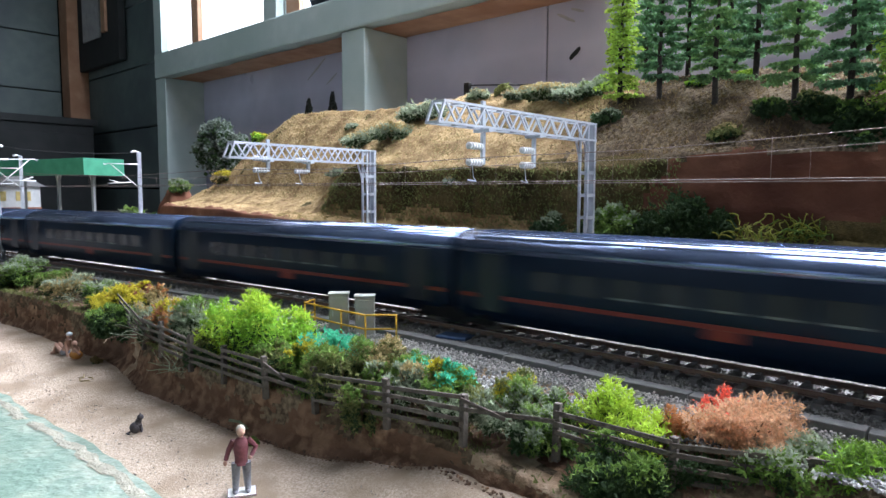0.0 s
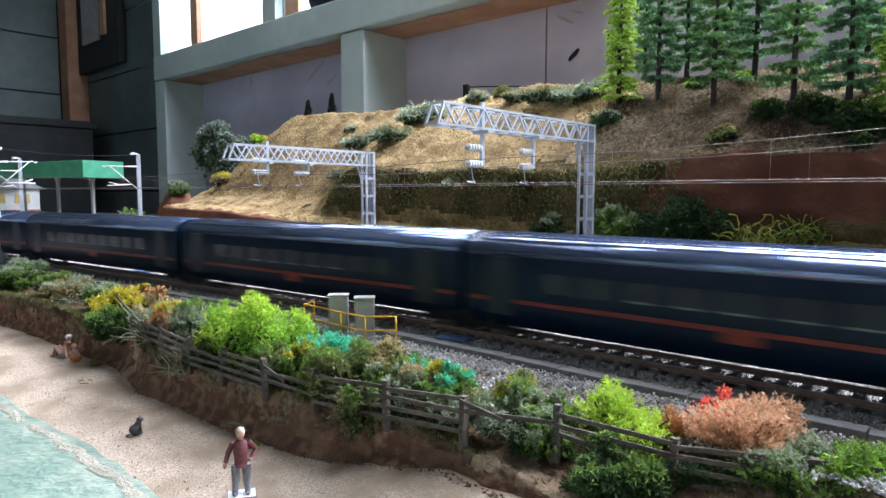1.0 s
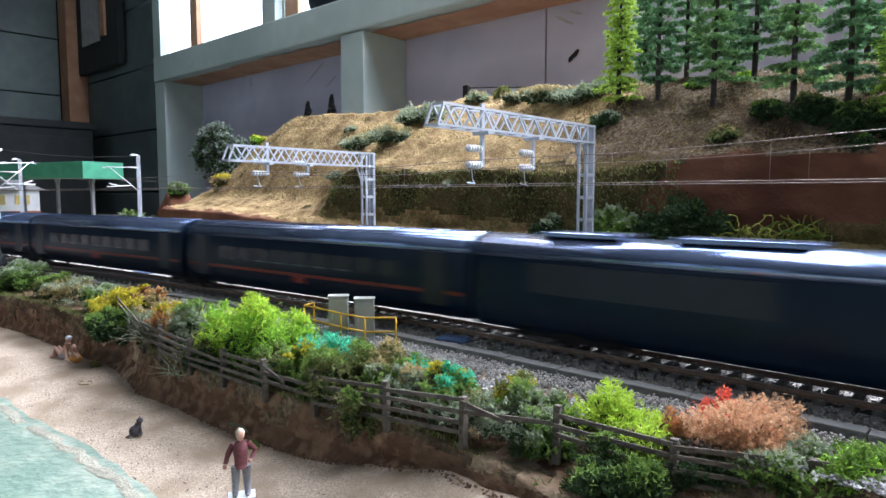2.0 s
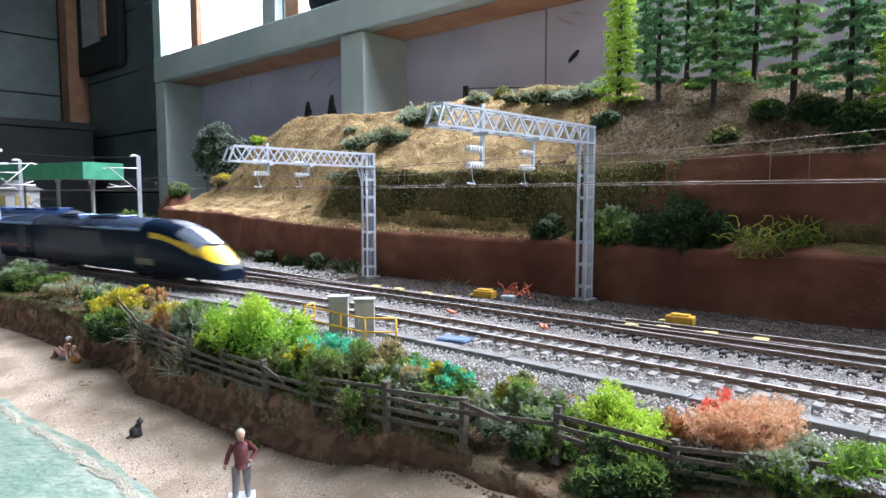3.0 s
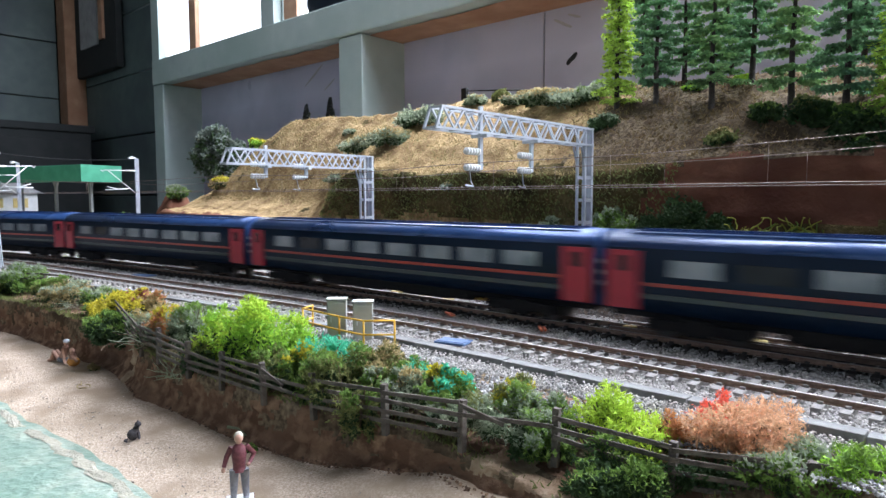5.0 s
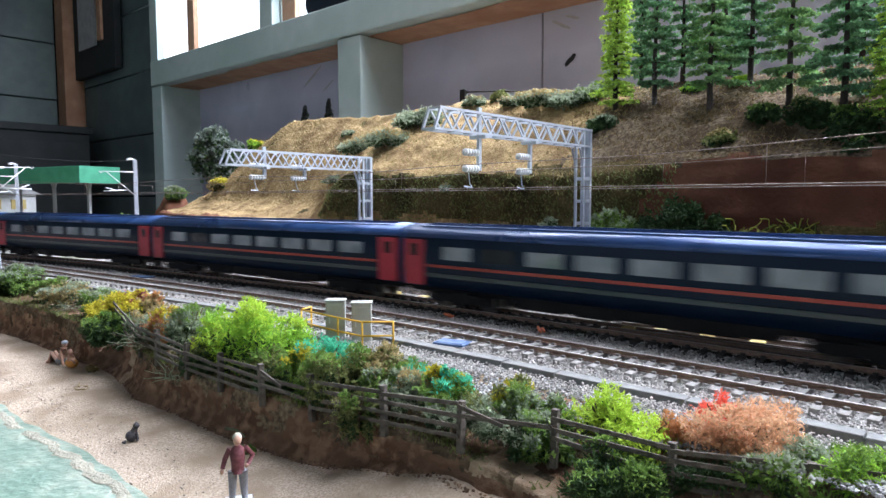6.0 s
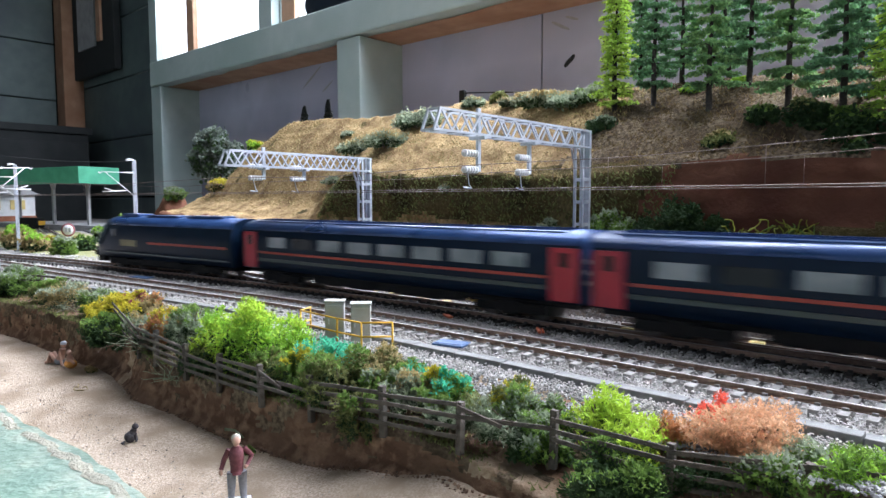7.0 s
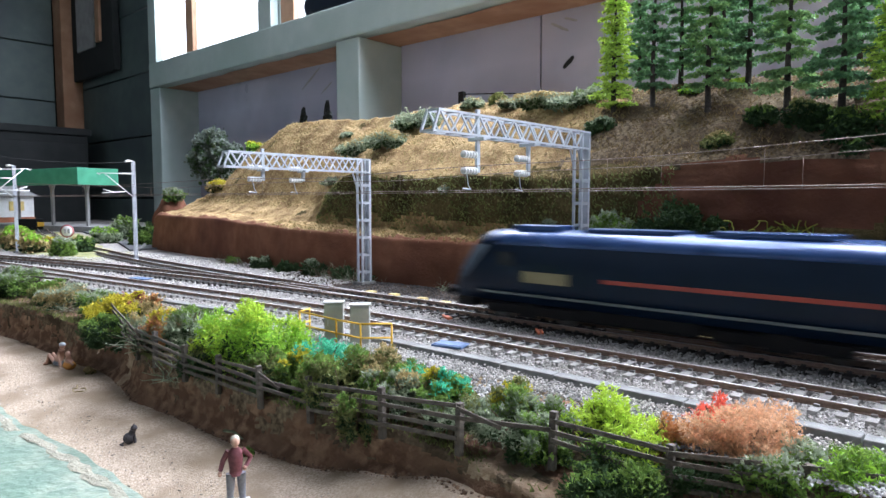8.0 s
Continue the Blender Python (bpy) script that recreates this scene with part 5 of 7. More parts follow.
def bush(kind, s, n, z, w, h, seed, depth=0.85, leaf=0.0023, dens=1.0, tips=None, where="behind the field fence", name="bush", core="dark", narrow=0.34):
    rng = random.Random(seed)
    b = thing(name, "%s fibrous foliage bush %s" % (WORDS[kind], where), "bush", at(s, n, z, 42), "lineside bushes")
    d = w * depth
    lobes = make_lobes(rng, w, d, h, max(9, int(14 + w * 420)))
    area = w * h + w * d + d * h
    vs, fs = [], []
    leaves(rng, vs, fs, lobes, int(area / (leaf * leaf) * 8.0 * dens), leaf, narrow=narrow)
    sprigs(rng, vs, fs, w, d, h, int(area / (leaf * leaf) * 0.10 * dens) + 8, leaf, narrow)
    leaf_object("foliage", b, vs, fs, LEAF[kind])
    # inner leaves: the default dark core puts shade within the bush into colour
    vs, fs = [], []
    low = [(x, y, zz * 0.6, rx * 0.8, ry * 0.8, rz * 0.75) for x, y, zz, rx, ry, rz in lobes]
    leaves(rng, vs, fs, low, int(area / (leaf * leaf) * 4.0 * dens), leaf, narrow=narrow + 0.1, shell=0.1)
    leaf_object("inner_foliage", b, vs, fs, LEAF[core], "inner foliage darkened for inner shade")
    if tips:
        vs, fs = [], []
        hi = [(x, y, zz + rz * 0.25, rx * 0.92, ry * 0.92, rz * 0.9) for x, y, zz, rx, ry, rz in lobes if zz > h * 0.40] or lobes
        leaves(rng, vs, fs, hi, int(area / (leaf * leaf) * 2.2 * dens), leaf, shell=0.85, up=1.2, narrow=narrow)
        leaf_object("outer_foliage", b, vs, fs, LEAF[tips], "%s outer growth" % WORDS[tips])
    bm = bmesh.new()
    for _ in range(5):
        a = rng.uniform(0, math.tau)
        q = Vector((math.cos(a) * w * 0.28, math.sin(a) * d * 0.28, h * rng.uniform(0.5, 0.8)))
        tube(bm, [(0, 0, -0.003), q * 0.45 + Vector((0, 0, 0.001)), q], lambda t: 0.0006 * (1 - 0.7 * t), 4)
    part("stem", bm, LEAF["twig"], b, "thin brown stems")
    return b


FRONT = [
    ("mid", 0.615, 0.165, -0.0120, 0.0420, 0.0240, "sage"), ("straw", 0.518, 0.168, -0.0115, 0.0310, 0.0190, "sage"), ("yellow", 0.430, 0.168, -0.0105, 0.0330, 0.0175, None),
    ("straw", 0.400, 0.1784, -0.0060, 0.0120, 0.0165, "rust"), ("rust", 0.336, 0.1556, -0.0070, 0.0178, 0.0195, "yellow"), ("sage", 0.318, 0.1600, -0.0095, 0.0215, 0.0250, "mid"),
    ("lime", 0.286, 0.1590, -0.0125, 0.0215, 0.0280, "fresh"), ("fresh", 0.263, 0.1680, -0.0120, 0.0393, 0.0305, "lime"), ("mid", 0.227, 0.1604, -0.0113, 0.0177, 0.0158, "yellow"),
    ("teal", 0.221, 0.1708, -0.0090, 0.0234, 0.0175, None), ("olive", 0.197, 0.1606, -0.0115, 0.0262, 0.0196, "mid"), ("olive", 0.177, 0.1510, -0.0180, 0.0120, 0.0200, "mid"),
    ("olive", 0.184, 0.1739, -0.0080, 0.0230, 0.0160, "straw"), ("sage", 0.164, 0.1650, -0.0100, 0.0141, 0.0160, "straw"), ("teal", 0.170, 0.1735, -0.0070, 0.0126, 0.0140, "mid"),
    ("mid", 0.150, 0.1694, -0.0090, 0.0191, 0.0182, "teal"), ("sage", 0.120, 0.1698, -0.0105, 0.0242, 0.0140, "mid"), ("yellow", 0.127, 0.1775, -0.0075, 0.0150, 0.0140, "olive"),
    ("lime", 0.097, 0.1849, -0.0080, 0.0225, 0.0150, None), ("lime", 0.083, 0.1829, -0.0098, 0.0215, 0.0125, None), ("dark", 0.084, 0.1690, -0.0220, 0.0290, 0.0180, "mid"),
    ("rust", 0.075, 0.1880, -0.0070, 0.0100, 0.0098, None), ("peach", 0.056, 0.1960, -0.0075, 0.0300, 0.0165, None), ("red", 0.066, 0.1975, -0.0045, 0.0100, 0.0140, None),
    ("mid", 0.043, 0.1900, -0.0165, 0.0283, 0.0176, "sage"), ("fresh", 0.029, 0.1960, -0.0131, 0.0217, 0.0155, "mid"), ("dark", 0.408, 0.1580, -0.0220, 0.0320, 0.0210, "mid"),
    ("dark", 0.290, 0.1530, -0.0165, 0.0188, 0.0134, "olive"), ("dark", 0.350, 0.1570, -0.0160, 0.0200, 0.0150, "sage"), ("dark", 0.236, 0.158, -0.0150, 0.020, 0.013, "olive"),
    ("mid", 0.208, 0.158, -0.0120, 0.016, 0.015, "olive"), ("sage", 0.142, 0.164, -0.0105, 0.018, 0.012, "mid"), ("mid", 0.112, 0.177, -0.0085, 0.016, 0.011, "sage"), ("olive", 0.156, 0.175, -0.0075, 0.018, 0.012, "yellow"), ("mid", 0.176, 0.166, -0.0100, 0.018, 0.014, "sage"), ("olive", 0.245, 0.158, -0.0120, 0.018, 0.014, "mid"), ("sage", 0.134, 0.170, -0.0095, 0.016, 0.011, "olive"),
    ("mid", 0.106, 0.168, -0.0140, 0.014, 0.010, "sage"), ("olive", 0.345, 0.165, -0.0080, 0.022, 0.014, "sage"), ("sage", 0.375, 0.162, -0.0090, 0.022, 0.014, "straw"), ("mid", 0.465, 0.172, -0.0080, 0.026, 0.014, "sage"), ("olive", 0.555, 0.170, -0.0090, 0.028, 0.016, "mid"),
    ("dark", 0.110, 0.172, -0.0150, 0.020, 0.012, "mid"), ("mid", 0.012, 0.205, -0.0125, 0.024, 0.016, "dark"), ("dark", 0.062, 0.1820, -0.0160, 0.022, 0.0120, None), ("plum", 0.432, 0.1765, -0.0070, 0.0230, 0.0160, "yellow")]


def dry_scrub(s, n, z, w, h, seed, label="tangle of dry grey-brown twigs on the bank"):
    rng = random.Random(seed)
    b = thing("dry_scrub", label, "scrub", at(s, n, z, 42))
    for mt, k in ((LEAF["twig"], 26), (LEAF["sage"], 20)):
        bm = bmesh.new()
        for _ in range(k):
            p = Vector((rng.gauss(0, w / 4), rng.gauss(0, w / 5), 0))
            pts = [p]
            d = Vector((rng.gauss(0, 1), rng.gauss(0, 1), rng.uniform(0.2, 1.4))).normalized()
            for _ in range(6):
                d = (d + Vector((rng.gauss(0, 1), rng.gauss(0, 1), rng.gauss(-0.08, 0.7))) * 0.45).normalized()
                q = pts[-1] + d * h / 4
                q.z = max(q.z, 0.0002)
                pts.append(q)
            tube(bm, pts, lambda t: 0.00026 * (1 - 0.6 * t), 4)
        tagged(part("twig_tangle", bm, mt, b), kind="stuff")
    return b


def front_planting():
    for i, (k, s, n, z, w, h, tips) in enumerate(FRONT):
        leaf = (0.0023 if k in ("lime", "fresh") else (0.0015 if k in ("olive", "peach", "rust", "red") else 0.0019)) * (0.85 if s < 0.14 else 1.0)
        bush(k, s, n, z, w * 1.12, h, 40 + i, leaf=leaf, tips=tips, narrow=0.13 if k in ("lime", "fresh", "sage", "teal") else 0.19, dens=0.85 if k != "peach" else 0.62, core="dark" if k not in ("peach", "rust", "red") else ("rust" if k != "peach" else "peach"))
    dry_scrub(0.402, 0.163, -0.0135, 0.014, 0.010, 5)
    dry_scrub(0.376, 0.159, -0.0130, 0.012, 0.010, 6)
    dry_scrub(0.312, 0.1465, -0.022, 0.008, 0.009, 7, "dry rust-brown twig clump at the bank's foot")
    dry_scrub(0.500, 0.166, -0.011, 0.016, 0.009, 8)
    dry_scrub(0.345, 0.150, -0.012, 0.014, 0.012, 9)
    # low turf tufts on the bank's crest and the verge
    rng = random.Random(11)
    vs, fs = [], []
    for _ in range(5200):
        s = rng.uniform(0.0, 0.72)
        c = lerp_table(s, CREST)
        n = c + rng.uniform(-0.004, 0.030) * rng.random()
        if s < 0.125 and n < c + 0.014 and rng.random() < 0.75:
            continue
        z = verge_z(s, n)
        t = Vector((rng.gauss(0, 0.6), rng.gauss(0, 0.6), 1)).normalized()
        q = t.cross(Vector((rng.gauss(0, 1), rng.gauss(0, 1), 0.1))).normalized()
        L, w, k = rng.uniform(0.0012, 0.0036), rng.uniform(0.0002, 0.0005), len(vs)
        p = Vector((s, -n, z - 0.0003))
        vs += [tuple(p - q * w), tuple(p + q * w), tuple(p + t * L)]
        fs.append((k, k + 1, k + 2))
    o = leaf_object("verge_grass", None, vs, fs, LEAF["olive"])
    o.matrix_basis = LAY
    tagged(o, "short olive and straw grass along the bank top", "grass", kind="stuff")


# ---------- field fence ----------
POSTS = [(0.012, 0.2010), (0.0387, 0.1880), (0.0694, 0.1728), (0.1035, 0.1670), (0.132, 0.1565), (0.165, 0.1535), (0.202, 0.1500), (0.233, 0.1478), (0.266, 0.1475), (0.292, 0.1450), (0.324, 0.1455), (0.352, 0.1490), (0.425, 0.1655)]
POST_DROP = (-0.003, -0.003, -0.0026, 0.0012, 0.0008, -0.0004, -0.0031, -0.0037, -0.0039, -0.0022, -0.0012, -0.0022, 0.0020)


def fence_run(posts, zs, seed, h=0.0138, slack=(), drop=None):
    rng = random.Random(seed)
    s0, n0 = posts[0]
    f = thing("field_fence", "weathered grey timber post-and-rail fence, partly broken", "fence", LAY, "field fences")
    tops = []
    for i, (s, n) in enumerate(posts):
        bm = bmesh.new()
        z = zs + rng.uniform(-0.0004, 0.0004) + (drop[i] if drop else 0.0)
        box(bm, -0.0011, 0.0011, -0.0011, 0.0011, -0.004, h + rng.uniform(-0.0006, 0.0009), 0.0002)
        p = part("post", bm, M["wood"], f)
        p.matrix_basis = pose(s, -n, z, rng.uniform(-4, 4), rng.uniform(-3, 3), rng.uniform(-12, 12))
        tops.append((s, -n, z))
    for i, (a, b) in enumerate(zip(tops, tops[1:])):
        for j, r in enumerate((0.0122, 0.0088, 0.0052, 0.0018)):
            if i in slack and j == 0:
                # a fallen top rail
                bm = bmesh.new()
                beam(bm, (b[0], b[1] + 0.0014, b[2] + 0.012), (b[0] + (a[0] - b[0]) * 0.5, b[1] + (a[1] - b[1]) * 0.5 + 0.002, b[2] + 0.0075), 0.0006, 0.0013)
                part("fallen_rail", bm, M["wood"], f, "broken slanting rail")
                continue
            e = rng.uniform(-0.0006, 0.0006)
            if i in slack and j == 1:
                e = 0.0
            if rng.random() < (0.05, 0.12, 0.2, 0.45)[j]:
                continue                      # lost rail
            bm = bmesh.new()
            beam(bm, (a[0], a[1] + 0.0013, a[2] + r + e), (b[0], b[1] + 0.0013, b[2] + r - e), 0.0005, 0.0014)
            part("rail", bm, M["wood"], f)


def fences():
    fence_run(POSTS, -0.0125, 3, slack=(3, 6), drop=POST_DROP)
    fence_run([(0.640, 0.150), (0.596, 0.176), (0.556, 0.186), (0.535, 0.176)], -0.0075, 4, h=0.0115)


# ---------- overhead equipment ----------
def insulator(bm, p, q, r=0.0019, k=5):
    p, q = Vector(p), Vector(q)
    rod(bm, p, q, r * 0.55, seg=10)
    for i in range(k):
        c = p + (q - p) * ((i + 0.5) / k)
        d = (q - p).normalized() * 0.0006
        rod(bm, c - d, c + d, r, seg=12)


def gantry(s, n, reach, z_top, base_z=-0.0062, group="overhead line gantries"):
    """Cantilever gantry: lattice post behind the tracks, truss arm reaching over both lines towards -n."""
    g = thing("gantry", "pale grey lattice gantry spanning both tracks", "gantry", at(s, n, 0), group)
    hw = 0.0042
    bm = bmesh.new()
    for y in (-hw, hw):                       # two flat legs, joined by batten plates
        for x in (-0.0028, 0.0028):
            box(bm, x - 0.0007, x + 0.0007, y - 0.0009, y + 0.0009, base_z + 0.003, z_top)
    for x in (-0.0028, 0.0028):
        z = base_z + 0.012
        while z < z_top - 0.02:
            box(bm, x - 0.0005, x + 0.0005, -hw + 0.0009, hw - 0.0009, z - 0.0011, z + 0.0011)
            z += 0.0148
    box(bm, -0.0036, 0.0036, -hw - 0.0012, -hw - 0.0008, base_z + 0.003, z_top)
    part("post", bm, M["galv"], g)
    bm = bmesh.new()
    box(bm, -0.006, 0.006, -0.008, 0.008, base_z - 0.001, base_z + 0.004, 0.0006)
    part("base_block", bm, M["concrete"], g, "grey concrete base block")
    # arm
    th = 0.0118
    bm = bmesh.new()
    for x in (-0.0040, 0.0040):
        box(bm, x - 0.0006, x + 0.0006, -0.004, reach, z_top - 0.0012, z_top, 0.0)
        box(bm, x - 0.0006, x + 0.0006, -0.004, reach + 0.004, z_top - th, z_top - th + 0.0012, 0.0)
        k = 9
        y0, y1 = 0.006, reach - 0.002
        for i in range(k):
            a, b = y0 + (y1 - y0) * i / k, y0 + (y1 - y0) * (i + 0.5) / k
            c = y0 + (y1 - y0) * (i + 1) / k
            beam(bm, (x, a, z_top - 0.0010), (x, b, z_top - th + 0.0010), 0.0009, 0.0010)
            beam(bm, (x, b, z_top - th + 0.0010), (x, c, z_top - 0.0010), 0.0009, 0.0010)
    for i in range(12):
        y = 0.006 + (reach - 0.008) * i / 11
        for z in (z_top - 0.0006, z_top - th + 0.0006):
            beam(bm, (-0.0040, y, z), (0.0040, y, z), 0.0008)
    for x in (-0.0040, 0.0040):
        beam(bm, (x, reach - 0.001, z_top - 0.0006), (x, reach + 0.0036, z_top - th + 0.0006), 0.0012)
    beam(bm, (-0.0040, reach + 0.0036, z_top - th + 0.0006), (0.0040, reach + 0.0036, z_top - th + 0.0006), 0.0012)
    beam(bm, (-0.0040, reach - 0.001, z_top - 0.0006), (0.0040, reach - 0.001, z_top - 0.0006), 0.0012)
    arm = part("truss_arm", bm, M["galv"], g, "pale grey zigzag truss arm")
    bm = bmesh.new()
    for x in (-0.0028, 0.0028):
        tube(bm, [(x, hw, z_top - 0.030), (x, hw + 0.0012, z_top - 0.022), (x, hw + 0.005, z_top - 0.0125)], 0.0008, 6)
    part("knee_brace", bm, M["galv"], g)
    # drop posts with insulators over each track
    for y, zt in ((reach - 0.036 if reach > 0.13 else reach - 0.030, z_top + 0.003), (0.062, z_top - th)):
        bm = bmesh.new()
        box(bm, -0.0008, 0.0008, y - 0.0012, y + 0.0012, 0.0815, zt)
        box(bm, -0.0054, 0.0054, y - 0.0016, y + 0.0016, z_top - th - 0.0016, z_top - th)
        d = part("drop_post", bm, M["galv"], g)
        for zz in (0.0825, 0.0910):
            bm = bmesh.new()
            insulator(bm, (0.0, y + 0.0012, zz), (0.0, y + 0.0125, zz))
            part("insulator", bm, M["white"], d, "white ribbed insulator")
        bm = bmesh.new()
        tube(bm, [(0, y + 0.009, 0.0815), (0.001, y + 0.0065, 0.0745), (0.0005, y + 0.005, 0.0726)], 0.00035, 4)
        tube(bm, [(0.0005, y + 0.005, 0.0726), (0.0012, y + 0.011, 0.0732)], 0.00045, 4)
        part("registration_arm", bm, M["galv"], d)
    return g


def mast(s, n, side, z_top=0.112, lean=0.0):
    """Single mast with a cantilever over one track; side +1: arm towards -n."""
    m = thing("overhead_mast", "grey single overhead line mast with white cantilever", "mast", at(s, n, 0) @ pose(0, 0, 0, lean * side, 0, 0), "overhead line masts")
    bm = bmesh.new()
    box(bm, -0.0014, 0.0014, -0.0004, 0.0004, -0.006, z_top)
    for y in (-0.0016, 0.0016):
        box(bm, -0.0015, 0.0015, y - 0.0004, y + 0.0004, -0.006, z_top)
    part("post", bm, M["galv"], m)
    bm = bmesh.new()
    rod(bm, (0, 0, z_top), (0, side * 0.007, z_top + 0.0012), 0.0009)
    rod(bm, (0, side * 0.004, z_top + 0.0006), (0, side * 0.009, z_top - 0.0004), 0.0014)
    part("head", bm, M["white"], m)
    bm = bmesh.new()
    rod(bm, (0, side * 0.0016, 0.0985), (0, side * 0.036, 0.0985), 0.0005)
    rod(bm, (0, side * 0.0016, 0.0985), (0, side * 0.013, 0.0985), 0.0010, seg=10)
    tube(bm, [(0, side * 0.036, 0.0985), (0, side * 0.038, 0.0970), (0, side * 0.040, 0.0985)], 0.0007, 5)
    rod(bm, (0, side * 0.0016, 0.0720), (0, side * 0.032, 0.0980), 0.0005)
    rod(bm, (0, side * 0.010, 0.0775), (0, side * 0.036, 0.0760), 0.0006)
    rod(bm, (0, side * 0.022, 0.0768), (0, side * 0.034, 0.0800), 0.0005)
    part("cantilever", bm, M["white"], m, "white cantilever arms")
    bm = bmesh.new()
    box(bm, -0.004, 0.004, -0.005, 0.005, -0.0065, -0.0035, 0.0005)
    part("base_block", bm, M["concrete"], m)
    return m


def wires():
    CAT = [(-0.62, 0.088), (-0.3, 0.082), (-0.02, 0.0905), (0.05, 0.0865), (0.115, 0.0836), (0.219, 0.0832), (0.32, 0.0797), (0.419, 0.0818), (0.6, 0.0785), (0.78, 0.085), (1.25, 0.086)]
    for P, lab, hi in ((LINE_A, "thin copper overhead wires above the front track", 0.0006), (LINE_B, "thin copper overhead wires above the rear track", 0.0)):
        w = thing("overhead_wire", lab, "overhead wire", LAY, "overhead wires")

        def top(a):
            x = min(max(a, -0.6), 1.24)
            return hi + sum(lerp_table(x + k * 0.012, CAT) for k in (-2, -1, 0, 1, 2)) / 5

        bm = bmesh.new()
        pts = []
        for i in range(110):
            a = -0.62 + 1.87 * i / 109
            s, n, _ = on_line(P, a)
            pts.append((s, -n, 0.0718))
        tube(bm, pts, 0.00020, 5)
        part("contact_wire", bm, M["wire"], w)
        bm = bmesh.new()
        pts = []
        for i in range(160):
            a = -0.62 + 1.87 * i / 159
            s, n, _ = on_line(P, a)
            pts.append((s, -n, top(a)))
        tube(bm, pts, 0.00018, 5)
        part("catenary_wire", bm, M["wire"], w)
        a = -0.55
        while a < 1.2:
            s, n, _ = on_line(P, a)
            bm = bmesh.new()
            rod(bm, (s, -n, 0.0718), (s, -n, top(a)), 0.00010, seg=5)
            part("dropper", bm, M["wire"], w)
            a += 0.062


def overhead():
    gantry(0.219, 0.3845, 0.146, 0.1120)
    gantry(0.419, 0.3700, 0.128, 0.1020)
    mast(0.783, 0.333, 1, 0.113)
    mast(0.775, 0.190, -1, 0.112, lean=2.5)
    mast(1.055, 0.285, 1, 0.116)
    sp = thing("span_wire", "thin dark span wire slung between two masts", "overhead wire", LAY)
    bm = bmesh.new()
    tube(bm, [(0.783 - 0.008 * u, -(0.333 - 0.143 * u), 0.1125 - 0.016 * u * (1 - u)) for u in [i / 16 for i in range(17)]], 0.00035, 5)
    part("wire", bm, M["chassis"], sp)
    wires()


